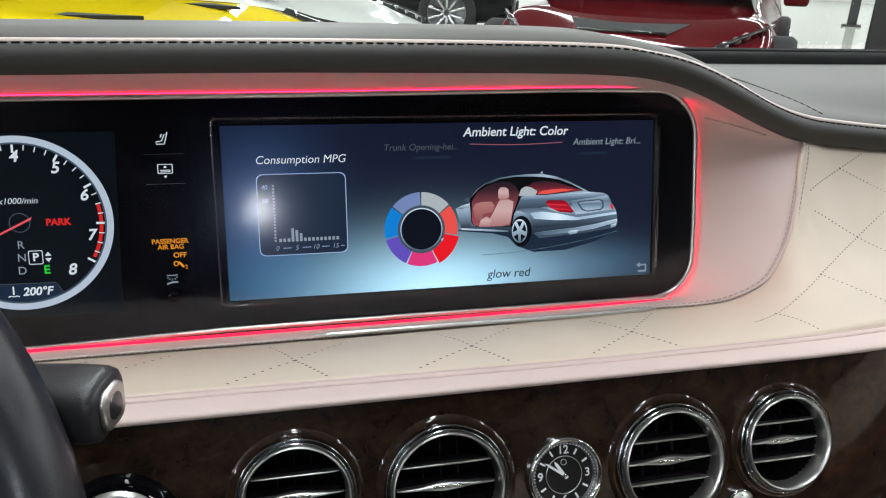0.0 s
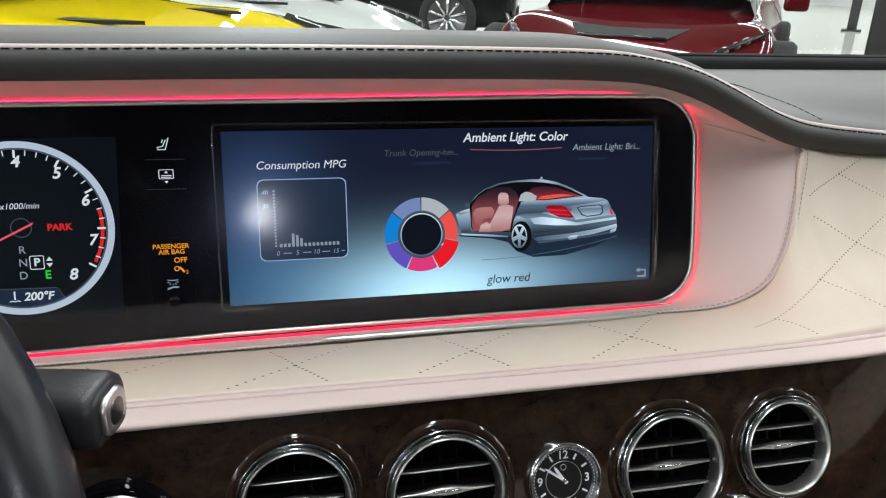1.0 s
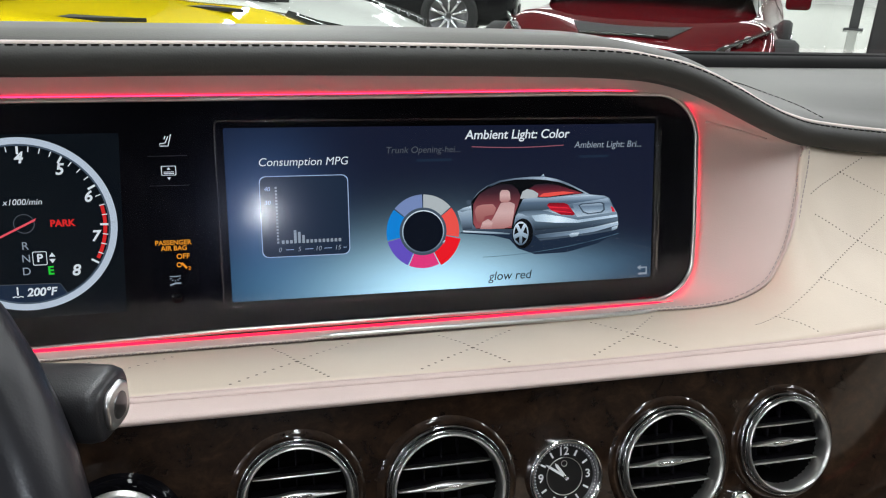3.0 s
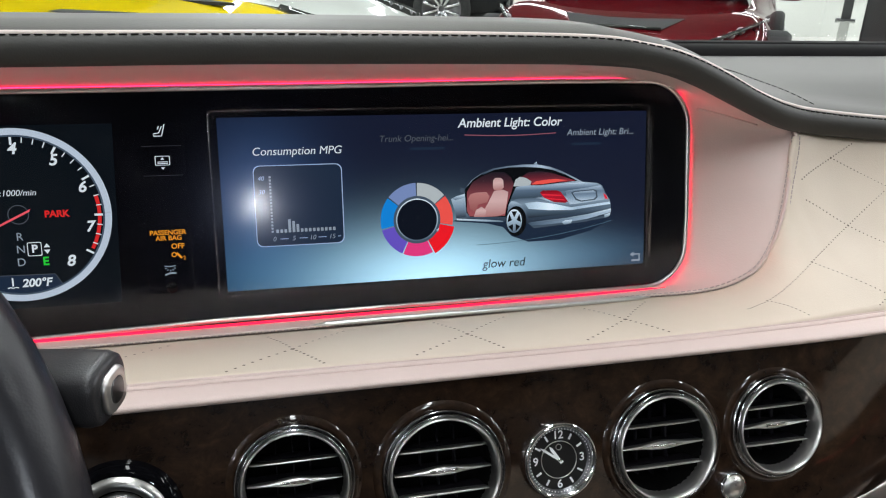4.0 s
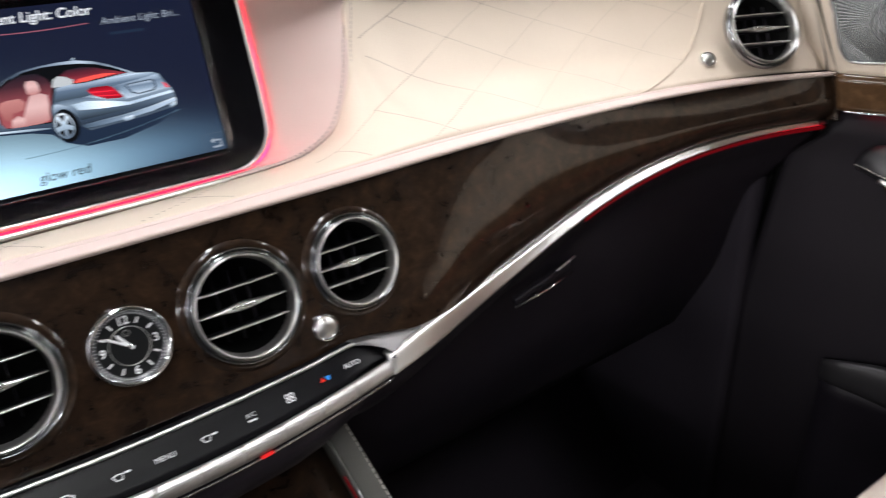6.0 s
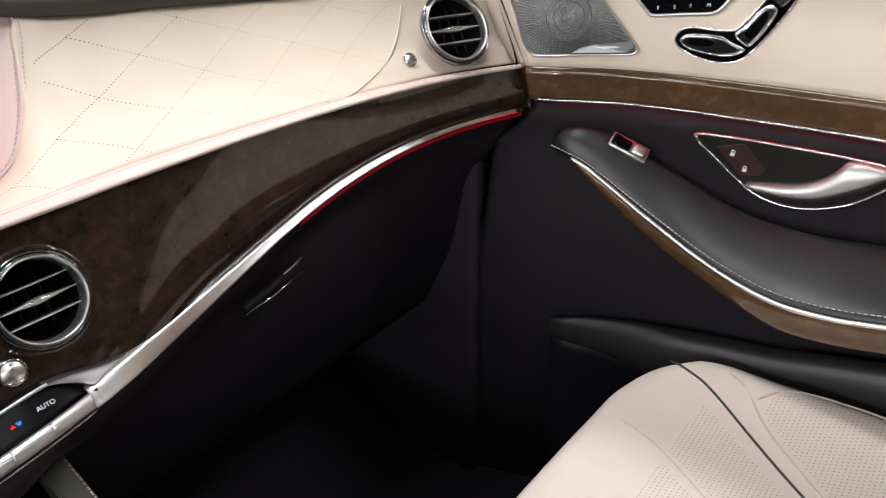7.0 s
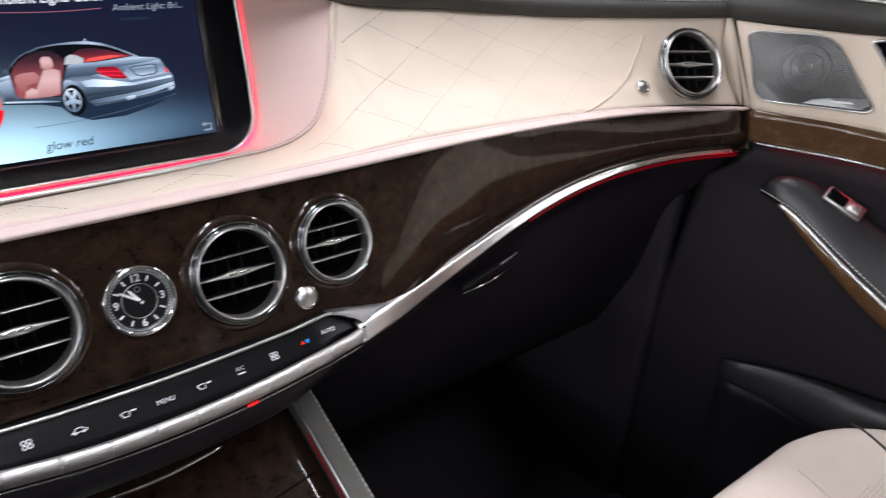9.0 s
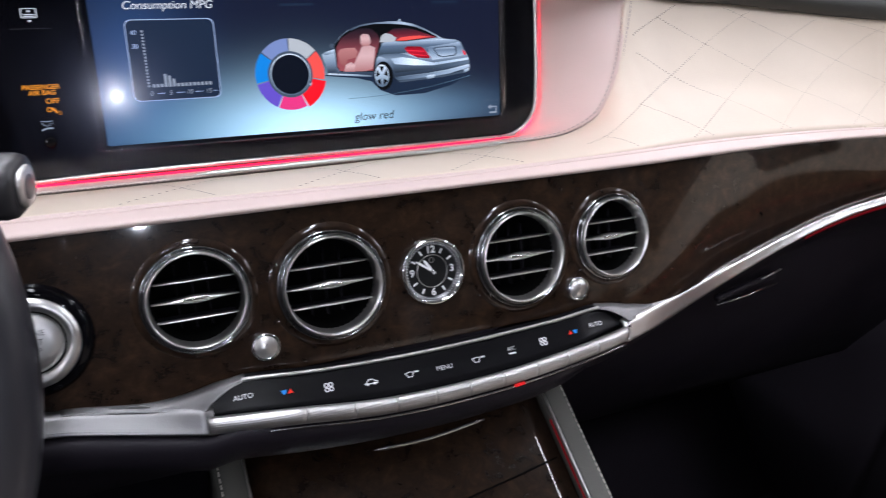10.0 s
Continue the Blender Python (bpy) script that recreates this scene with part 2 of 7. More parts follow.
def spline(pts, n):
    """n points along a smooth curve through pts."""
    p = np.array(pts, float)
    d = np.r_[0, np.cumsum(np.linalg.norm(np.diff(p, axis=0), axis=1) ** 0.5)]
    out = []
    for s in np.linspace(0, d[-1], n):
        i = min(max(np.searchsorted(d, s) - 1, 0), len(p) - 2)
        p1, p2 = p[i], p[i + 1]
        h = d[i + 1] - d[i]
        m1 = (p2 - p[i - 1]) / (d[i + 1] - d[i - 1]) if i > 0 else (p2 - p1) / h
        m2 = (p[i + 2] - p1) / (d[i + 2] - d[i]) if i + 2 < len(p) else (p2 - p1) / h
        u = (s - d[i]) / h
        out.append((2 * u**3 - 3 * u**2 + 1) * p1 + (u**3 - 2 * u**2 + u) * h * m1 + (3 * u**2 - 2 * u**3) * p2 + (u**3 - u**2) * h * m2)
    return np.array(out)


def loft(rows, flip=False, closed=False):
    """A sheet through rows of points, all of one length."""
    bm = bmesh.new()
    vs = [[bm.verts.new(p) for p in r] for r in rows]
    for a, b in zip(vs, vs[1:]):
        k = len(a)
        for i in range(k if closed else k - 1):
            q = (a[i], a[(i + 1) % k], b[(i + 1) % k], b[i])
            bm.faces.new(q[::-1] if flip else q)
    return bm


def tube(path, r, seg=8, closed=False, flat=1.0):
    """A round bar along a path; r may be a list."""
    p = [Vector(q) for q in path]
    k = len(p)
    rr = r if hasattr(r, "__len__") else [r] * k
    bm = bmesh.new()
    rings = []
    up = None
    for i in range(k):
        a, b = (p[i - 1], p[(i + 1) % k]) if closed else (p[max(i - 1, 0)], p[min(i + 1, k - 1)])
        t = (b - a).normalized()
        if up is None:
            up = t.orthogonal().normalized()
        up = (up - t * up.dot(t)).normalized()
        side = t.cross(up)
        rings.append([bm.verts.new(p[i] + rr[i] * (up * math.cos(2 * math.pi * j / seg) + flat * side * math.sin(2 * math.pi * j / seg))) for j in range(seg)])
    for i in range(k if closed else k - 1):
        a, b = rings[i], rings[(i + 1) % k]
        for j in range(seg):
            bm.faces.new((a[j], b[j], b[(j + 1) % seg], a[(j + 1) % seg]))
    if not closed:
        bm.faces.new(rings[0])
        bm.faces.new(rings[-1][::-1])
    return bm


def lathe(profile, m, seg=48, closed=False):
    """Turns (radius, height) pairs about the z axis of m."""
    rows = []
    for r, h in profile:
        rows.append([m @ Vector((r * math.cos(2 * math.pi * j / seg), r * math.sin(2 * math.pi * j / seg), h)) for j in range(seg)])
    bm = loft(rows, closed=True)
    bmesh.ops.remove_doubles(bm, verts=bm.verts, dist=1e-7)
    bmesh.ops.recalc_face_normals(bm, faces=bm.faces)
    return bm


def box(size, m=None, bevel=0.0, segs=2):
    bm = bmesh.new()
    bmesh.ops.create_cube(bm, size=1)
    bmesh.ops.scale(bm, verts=bm.verts, vec=size)
    if bevel:
        bmesh.ops.bevel(bm, geom=bm.edges[:], offset=bevel, segments=segs, affect="EDGES", profile=0.5)
    if m:
        bmesh.ops.transform(bm, verts=bm.verts, matrix=m)
    return bm


def prism(poly, m, depth, bevel=0.0):
    """A plate with the outline poly (x, y) in the plane of m, its face at +depth along z."""
    bm = bmesh.new()
    top = [bm.verts.new(m @ Vector((x, y, depth))) for x, y in poly]
    low = [bm.verts.new(m @ Vector((x, y, 0))) for x, y in poly]
    f = bm.faces.new(top)
    bm.faces.new(low[::-1])
    k = len(poly)
    for i in range(k):
        bm.faces.new((low[i], low[(i + 1) % k], top[(i + 1) % k], top[i]))
    bmesh.ops.recalc_face_normals(bm, faces=bm.faces)
    if bevel:
        bmesh.ops.bevel(bm, geom=list(f.edges), offset=bevel, segments=2, affect="EDGES", profile=0.5)
    return bm


def rounded(w, h, r, k=6, cx=0, cy=0):
    """The outline of a rounded rectangle."""
    out = []
    for sx, sy, a in ((1, 1, 0), (-1, 1, 90), (-1, -1, 180), (1, -1, 270)):
        for i in range(k + 1):
            b = radians(a + 90 * i / k)
            out.append((cx + sx * (w / 2 - r) + r * math.cos(b), cy + sy * (h / 2 - r) + r * math.sin(b)))
    return out


def disc(r, k=40, cx=0, cy=0, a0=0, a1=360, r0=None):
    """The outline of a disc, or of a slice of a ring."""
    if r0 is None:
        return [(cx + r * math.cos(2 * math.pi * i / k), cy + r * math.sin(2 * math.pi * i / k)) for i in range(k)]
    an = [radians(a0 + (a1 - a0) * i / k) for i in range(k + 1)]
    return [(cx + r * math.cos(a), cy + r * math.sin(a)) for a in an] + [(cx + r0 * math.cos(a), cy + r0 * math.sin(a)) for a in reversed(an)]


def stroke(pts, w, closed=False):
    """The outline of a flat line of width w along pts (x, y)."""
    p = [Vector(q) for q in pts]
    left, right = [], []
    for i in range(len(p)):
        a, b = p[max(i - 1, 0)], p[min(i + 1, len(p) - 1)]
        t = (b - a).normalized()
        nrm = Vector((-t.y, t.x)) * (w / 2)
        left.append(tuple(p[i] + nrm))
        right.append(tuple(p[i] - nrm))
    return left + right[::-1]


def lettering(name, body, size, mat, parent, m, align="CENTER", shear=0.0, bold=0.0, spread=1.0, label=""):
    cu = bpy.data.curves.new(name, "FONT")
    cu.body, cu.size, cu.shear, cu.offset, cu.space_character = body, size, shear, bold, spread
    cu.align_x, cu.align_y, cu.extrude = align, "CENTER", 0.00004
    tmp = new("lettering_draft", cu)
    me = bpy.data.meshes.new_from_object(tmp.evaluated_get(bpy.context.evaluated_depsgraph_get()))
    bpy.data.objects.remove(tmp)
    bpy.data.curves.remove(cu)
    me.transform(m)
    me.materials.clear()
    me.materials.append(mat)
    ob = new(name, me)
    ob.parent = parent
    return tagged(ob, label)


def stitches(path, step, length, r, mat, parent, name="stitching", label=""):
    """A row of thread dashes along a dense path."""
    p = np.array(path, float)
    d = np.r_[0, np.cumsum(np.linalg.norm(np.diff(p, axis=0), axis=1))]
    at = lambda s: np.array([np.interp(s, d, p[:, k]) for k in range(3)])
    verts, faces = [], []
    for s in np.arange(0, d[-1] - length, step):
        a, b = at(s), at(s + length)
        t = (b - a) / np.linalg.norm(b - a)
        u = np.cross(t, (0.3, -0.8, 0.5))
        u /= np.linalg.norm(u)
        w = np.cross(t, u)
        k = len(verts)
        for q in (a, b):
            verts += [tuple(q + r * u), tuple(q + r * w), tuple(q - r * u), tuple(q - r * w)]
        faces += [(k + i, k + (i + 1) % 4, k + 4 + (i + 1) % 4, k + 4 + i) for i in range(4)] + [(k + 3, k + 2, k + 1, k), (k + 4, k + 5, k + 6, k + 7)]
    me = bpy.data.meshes.new(name)
    me.from_pydata(verts, [], faces)
    me.materials.append(mat)
    ob = new(name, me)
    ob.parent = parent
    return tagged(ob, label, kind="stuff")

# ---- the dashboard ----


def fn(tab):
    """y and z over x, by a smooth curve through rows of (x, y, z)."""
    t = spline(tab, 400)
    return lambda x: np.array((x, np.interp(x, t[:, 0], t[:, 1]), np.interp(x, t[:, 0], t[:, 2])))


WOOD_TOP = fn([(-0.55, 0.019, 0.876), (-0.2, 0.019, 0.876), (0.1, 0.019, 0.8765), (0.17, 0.0185, 0.8772), (0.221, 0.0212, 0.8768), (0.271, 0.0265, 0.8748), (0.322, 0.0327, 0.8719), (0.373, 0.038, 0.8687), (0.424, 0.0414, 0.8657),
               (0.474, 0.0419, 0.863), (0.525, 0.0389, 0.8608), (0.576, 0.0314, 0.859), (0.626, 0.019, 0.8576), (0.677, 0.0007, 0.8563)])
LIP = fn([(-0.55, 0.036, 0.879), (-0.2, 0.036, 0.8795), (0, 0.036, 0.8778), (0.1, 0.036, 0.8785), (0.17, 0.0355, 0.8800), (0.221, 0.0393, 0.8796), (0.271, 0.0459, 0.8768), (0.322, 0.0522, 0.8735), (0.373, 0.0568, 0.8703), (0.424, 0.0588, 0.8677),
          (0.474, 0.0577, 0.8657), (0.525, 0.0529, 0.8644), (0.576, 0.0439, 0.8634), (0.626, 0.0298, 0.8622), (0.677, 0.0096, 0.86)])
STRIP_TOP = fn([(0.13, -0.0334, 0.7828), (0.18, -0.0188, 0.7833), (0.229, -0.0048, 0.7842), (0.279, 0.008, 0.7876), (0.329, 0.0187, 0.7930), (0.379, 0.0269, 0.7995), (0.428, 0.032, 0.8046), (0.478, 0.0335, 0.8086),
                (0.528, 0.031, 0.8109), (0.578, 0.0243, 0.8122), (0.627, 0.013, 0.8127), (0.677, -0.0031, 0.8128)])
STRIP_LOW = fn([(0.13, -0.0415, 0.7732), (0.16, -0.0318, 0.7718), (0.18, -0.0246, 0.7713), (0.229, -0.0092, 0.7742), (0.279, 0.003, 0.7803), (0.329, 0.0137, 0.7872), (0.379, 0.0218, 0.7944), (0.428, 0.0271, 0.7998), (0.478, 0.0292, 0.8039),
                (0.528, 0.0275, 0.8066), (0.578, 0.0217, 0.808), (0.627, 0.0113, 0.8085), (0.677, -0.0041, 0.8085)])
ROLL = fn([(-0.55, 0.13, 1.0150), (-0.27, 0.13, 1.0167), (-0.19, 0.13, 1.0178), (-0.11, 0.13, 1.0183), (0.033, 0.13, 1.0179), (0.07, 0.13, 1.0166), (0.089, 0.13, 1.0149), (0.11, 0.131, 1.0105), (0.1325, 0.133, 1.0029), (0.1576, 0.1365, 0.9923),
           (0.1854, 0.142, 0.9807), (0.2157, 0.149, 0.9695), (0.247, 0.157, 0.9625), (0.309, 0.164, 0.9547), (0.365, 0.1665, 0.951), (0.4555, 0.158, 0.943), (0.510, 0.135, 0.942), (0.5635, 0.105, 0.9437), (0.6158, 0.070, 0.9468), (0.663, 0.035, 0.951)])
PIPE = fn([(-0.55, 0.142, 1.030), (-0.27, 0.142, 1.031), (-0.113, 0.142, 1.0324), (0.036, 0.142, 1.032), (0.0737, 0.142, 1.0304), (0.0933, 0.142, 1.0274), (0.1145, 0.143, 1.0238), (0.1374, 0.1455, 1.0171), (0.1628, 0.1495, 1.0071), (0.191, 0.155, 0.9944),
           (0.222, 0.1625, 0.9837), (0.2535, 0.170, 0.9765), (0.316, 0.1766, 0.9685), (0.38, 0.176, 0.9635), (0.466, 0.168, 0.9602), (0.52, 0.145, 0.959), (0.572, 0.113, 0.961), (0.622, 0.076, 0.964), (0.664, 0.044, 0.968)])

dashboard = thing("dashboard", "cream and black leather dashboard with dark burl walnut fascia", "dashboard")

xs = np.r_[np.linspace(-0.55, 0.06, 30), np.linspace(0.07, 0.33, 53), np.linspace(0.34, 0.663, 48)]
# black padded roll that overhangs the screens
rows = []
for x in xs:
    a, b = ROLL(x), PIPE(x)
    ax = b - a
    out = np.array((0, -ax[2], ax[1])) / np.linalg.norm(ax) * 1.0
    prof = [a + (0, 0.022, 0.004), a + (0, 0.006, -0.0005), a, a + 0.10 * ax + out * 0.0042, a + 0.35 * ax + out * 0.0088, a + 0.65 * ax + out * 0.0088, a + 0.9 * ax + out * 0.004, b, b + (0, 0.006, -0.004)]
    rows.append(spline(prof, 17))
thicken(part("padded_roll", loft(rows, flip=True), M["roll"], dashboard, "black leather padded roll"), 0.002)
part("piping", tube([PIPE(x) + (0, -0.0006, 0.0008) for x in xs], 0.0019, 8), M["piping"], dashboard, "pale leather piping")
seam = []
for x in xs:
    a, ax = ROLL(x), PIPE(x) - ROLL(x)
    seam.append(a + 0.74 * ax + np.array((0, -ax[2], ax[1])) / np.linalg.norm(ax) * 0.0081)
stitches(seam, 0.0058, 0.0038, 0.0005, M["dark_thread"], dashboard)
# the top of the dashboard, back to the windscreen
rows = []
for x in xs:
    b = PIPE(x)
    hump = np.clip((b[2] - 0.975) / 0.057, 0, 1)
    rows.append(spline([b + (0, 0.001, -0.001), b + (0, 0.014, 0.0045), b + (0, 0.03, 0.0055), (x, 0.25, 0.982 + 0.048 * hump), (x, 0.34, 0.979 + 0.020 * hump), (x, 0.43, 0.975)], 14))
thicken(part("dash_top", loft(rows, flip=True), M["dash"], dashboard, "grey-black leather dash top"), 0.003)
hump_edge = spline([(0.168, 0.17, 1.0085), (0.20, 0.2, 1.001), (0.228, 0.208, 0.993), (0.250, 0.194, 0.9858), (0.262, 0.178, 0.9795)], 40)
stitches(hump_edge, 0.005, 0.0035, 0.0004, M["dark_thread"], dashboard)
part("windscreen_sill", loft([[(x, 0.425, 0.975), (x, 0.431, 0.981), (x, 0.455, 0.984), (x, 0.48, 0.975), (x, 0.48, 0.94)] for x in (-0.72, -0.3, 0.0, 0.3, 0.72)], flip=True), M["inside"], dashboard, "black plastic sill under the windscreen")

# cream ledge and passenger panel: pairs of a point on the lip and the point above or behind it
PAIRS = [(-0.55, (-0.55, 0.123, 0.8515)), (-0.3, (-0.3, 0.123, 0.852)), (-0.1, (-0.1, 0.123, 0.8525)), (0.04, (0.05, 0.1225, 0.8545)), (0.10, (0.109, 0.120, 0.8576)), (0.13, (0.1475, 0.112, 0.8625)), (0.148, (0.168, 0.107, 0.869)),
         (0.163, (0.185, 0.104, 0.881)), (0.176, (0.196, 0.108, 0.896)), (0.19, (0.207, 0.117, 0.913)), (0.205, (0.215, 0.128, 0.930)), (0.228, (0.232, 0.153, 0.963))]
PAIRS += [(x, tuple(ROLL(q) + (0, 0.004, 0.001))) for x, q in ((0.26, 0.26), (0.30, 0.30), (0.36, 0.36), (0.42, 0.42), (0.48, 0.48), (0.54, 0.535), (0.60, 0.585), (0.645, 0.63), (0.677, 0.661))]
lo = spline([LIP(p[0]) for p in PAIRS], 150)
hi = spline([p[1] for p in PAIRS], 150)
SHEET = []
for a, b in zip(lo, hi):
    rise = np.clip((b[2] - 0.86) / 0.09, 0, 1)
    mid = a + (b - a) * np.array((0.5, 0.56, 0.30)) * rise + (b - a) * (1 - rise) * 0.5 + np.array((0, 0, 0.0025)) * (1 - rise)
    SHEET.append(spline([a, a + (mid - a) * 0.5 + (0, 0, 0.0006), mid, b + (mid - b) * 0.45 + np.array((0, 0.004, -0.003)) * rise, b], 24))
SHEET = np.array(SHEET)
thicken(part("leather_panel", loft(SHEET, flip=True), M["cream"], dashboard, "cream leather panel with a perforated diamond pattern"), 0.003)


def on_sheet(x, s, up=0.0):
    """The place on the cream panel at x, s metres up from its lip, or None past its edge."""
    i = int(np.clip(np.searchsorted(SHEET[:, 8, 0], x), 1, len(SHEET) - 2))
    u = np.clip((x - SHEET[i - 1, 8, 0]) / max(1e-6, SHEET[i, 8, 0] - SHEET[i - 1, 8, 0]), 0, 1)
    r = SHEET[i - 1] * (1 - u) + SHEET[i] * u
    d = np.r_[0, np.cumsum(np.linalg.norm(np.diff(r, axis=0), axis=1))]
    if s < 0.003 or s > d[-1] - 0.006:
        return None
    p = np.array([np.interp(s, d, r[:, k]) for k in range(3)])
    t = np.array([np.interp(min(s + 0.004, d[-1]), d, r[:, k]) - np.interp(max(s - 0.004, 0), d, r[:, k]) for k in range(3)])
    n = np.cross((1, 0, 0), t)
    n /= np.linalg.norm(n)
    return p + n * up, n


# the punched diamond pattern: rows of tiny holes
def lattice(i, j):
    """Where line i and row j of the diamonds cross, as x and height on the panel; rows close up as the panel folds."""
    x = 0.3770 + 0.0518 * i - 0.0481 * j - 0.0022 * i * i - 0.0041 * i * j - 0.0074 * j * j + 0.0015 * j ** 3
    h = 0.1331 - 0.0211 * i - 0.0211 * j - 0.0017 * i * i - 0.0045 * i * j - 0.0061 * j * j + 0.0012 * j ** 3
    return x, h


holes, hole_faces = [], []


def punch(x, s, r):
    q = on_sheet(x, s, 0.0006)
    if q is None:
        return
    p, nn = q
    u = np.cross(nn, (0.0, 0.3, 1.0))
    u /= np.linalg.norm(u)
    w = np.cross(nn, u)
    k = len(holes)
    holes.extend(tuple(p + r * (math.cos(a) * u + math.sin(a) * w)) for a in np.arange(6) * math.pi / 3)
    hole_faces.append(tuple(range(k, k + 6)))


inside = lambda x, h: h > 0.004 and 0.135 < x < min(0.462 + 1.9 * h ** 0.9, 0.581)
for i in range(-1, 5):
    for j in range(-2, 5):
        if inside(*lattice(i, j)) and (i >= 0 or j < 2):
            punch(*lattice(i, j), 0.0009 if i < 1 else 0.0007)
        for k in range(1, 17):
            for u, w in ((i + k / 17, j), (i, j + k / 17)):
                q = lattice(u, w)
                if inside(*q) and w < 4.5 and (u >= 0 or w < 1.75 or (u > -0.75 and w < 2.4)):
                    punch(*q, 0.00060 if q[0] < 0.30 else 0.00046)
# single crosses along the ledge under the screens
for x in (-0.2355, -0.1345, -0.0335, 0.0680):
    punch(x, 0.034, 0.0015)
    for dx, ds in ((0.021, -0.029), (-0.029, -0.029), (0.024, 0.040), (-0.021, 0.042)):
        for k in range(1, 9):
            punch(x + dx * k / 8, 0.034 + ds * k / 8, 0.0009)
me = bpy.data.meshes.new("perforation")
me.from_pydata(holes, [], hole_faces)
me.materials.append(M["perfo"])
perforation = new("perforation", me)
perforation.parent = dashboard
tagged(perforation, "rows of punched holes in a diamond pattern", kind="stuff")

# folded lip below the panel, with its seam
rows = []
for x in np.r_[xs, 0.67, 0.677]:
    a, b = WOOD_TOP(x), LIP(x)
    if x > 0.5:
        b = b * (1 - 0.75 * (x - 0.5) / 0.177) + (a + (0, 0.0045, 0.0022)) * 0.75 * (x - 0.5) / 0.177
    rows.append(np.vstack([spline([b, b + (0, -0.0010, -0.0014), b + (0, -0.0022, 0.0004), b + (0, -0.0040, 0.0010), b + (0, -0.0056, 0.0005), b + (0, -0.0066, -0.0012), b + (0, -0.0080, 0.0010)], 22),
                          spline([b + (0, -0.0082, 0.0011), a + (0, -0.0035, 0.0035), a + (0, -0.0035, 0.0005), a + (0, 0.004, -0.002)], 12)]))
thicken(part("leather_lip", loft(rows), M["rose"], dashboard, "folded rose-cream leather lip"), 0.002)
inset = spline([LIP(0.44), LIP(0.468) + (0, 0, 0.001), on_sheet(0.507, 0.014, 0.0004)[0], on_sheet(0.546, 0.033, 0.0004)[0], on_sheet(0.575, 0.058, 0.0004)[0], on_sheet(0.592, 0.085, 0.0004)[0]], 60)
part("inset_seam", tube(inset, 0.0011, 6), M["cream"], dashboard, "raised leather seam round the inset panel")

# pale bowl round the screens
GL = lambda z: 0.1746 + (z - 0.978) * 0.2617
outer = [(-0.55, 0.132, 1.0150), (-0.27, 0.132, 1.0167), (-0.10, 0.132, 1.0182), (0.07, 0.132, 1.0166), (0.11, 0.133, 1.0105), (0.145, 0.137, 0.998), (0.185, 0.144, 0.982), (0.2157, 0.151, 0.9705), (0.2325, 0.155, 0.9635), (0.216, 0.130, 0.931), (0.2075, 0.1185, 0.9135),
         (0.197, 0.1095, 0.8965), (0.186, 0.1055, 0.882), (0.169, 0.1085, 0.870), (0.1475, 0.1135, 0.8632), (0.109, 0.1215, 0.8583), (0.05, 0.124, 0.8550), (-0.3, 0.1245, 0.8525), (-0.55, 0.1245, 0.852)]
ia = spline([(x, GL(z) + 0.004, z) for x, z in [(-0.55, 0.9945), (-0.29, 0.9955), (-0.11, 0.997), (0.08, 0.999), (0.112, 0.998), (0.130, 0.9955), (0.144, 0.990), (0.1530, 0.9815), (0.1572, 0.966), (0.1585, 0.940), (0.159, 0.920), (0.1588, 0.898), (0.1570, 0.8755),
                                                  (0.1515, 0.8625), (0.138, 0.8545), (0.105, 0.852), (0.05, 0.852), (-0.3, 0.850), (-0.55, 0.8485)]], 140)
oa = spline(outer, 140)
rows = []
for a, b in zip(ia, oa):
    m = a * 0.5 + b * 0.5 + np.array((0.0, 0.005, 0.0)) * min(1, np.linalg.norm(b - a) / 0.05)
    rows.append(spline([a + (0, 0.006, 0), a, m, b], 14))
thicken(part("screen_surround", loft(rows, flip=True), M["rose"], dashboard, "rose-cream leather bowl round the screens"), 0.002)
stitches(oa[66:132] + np.array((0.0024, -0.0016, 0.0004)), 0.004, 0.0026, 0.00045, M["thread"], dashboard)
stitches(oa[66:110] + np.array((-0.0030, 0.0002, 0.0008)), 0.004, 0.0026, 0.00045, M["thread"], dashboard)
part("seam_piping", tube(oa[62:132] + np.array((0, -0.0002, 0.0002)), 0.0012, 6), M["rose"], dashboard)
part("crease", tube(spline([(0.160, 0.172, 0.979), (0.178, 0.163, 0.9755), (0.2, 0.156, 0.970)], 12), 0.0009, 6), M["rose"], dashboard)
low_line = np.array([a * 0.6 + b * 0.4 + np.array((0, 0, 0.0010)) for a, b in zip(ia, oa) if a[2] < 0.856 and a[0] < 0.128])
part("light_strip", tube(low_line, [0.0004] * 2 + [0.0010] * (len(low_line) - 2), 8), M["led"], dashboard, "glowing red ambient light strip")
toward = lambda p: np.array((-0.05 - p[0] if p[0] > 0.10 else 0.0, 0, 0.925 - p[2]))
high_line = np.array([a + np.array((0, 0.0005, 0)) + 0.0013 * toward(a) / np.linalg.norm(toward(a)) for a, b in zip(ia, oa) if a[2] > 0.853 and not (a[2] < 0.856 and a[0] < 0.128)])
part("light_strip", tube(spline(high_line[::2], 120), 0.0017, 8), M["led_high"], dashboard, "hidden red ambient light strip")
part("ledge_trim", tube(spline([(-0.121, 0.121, 0.857), (-0.03, 0.1205, 0.8575), (0.05, 0.119, 0.858), (0.113, 0.116, 0.8605)], 24), [0.0002] + [0.0016] * 22 + [0.0003], 6, flat=0.5), M["satin"], dashboard, "thin metal trim blade")

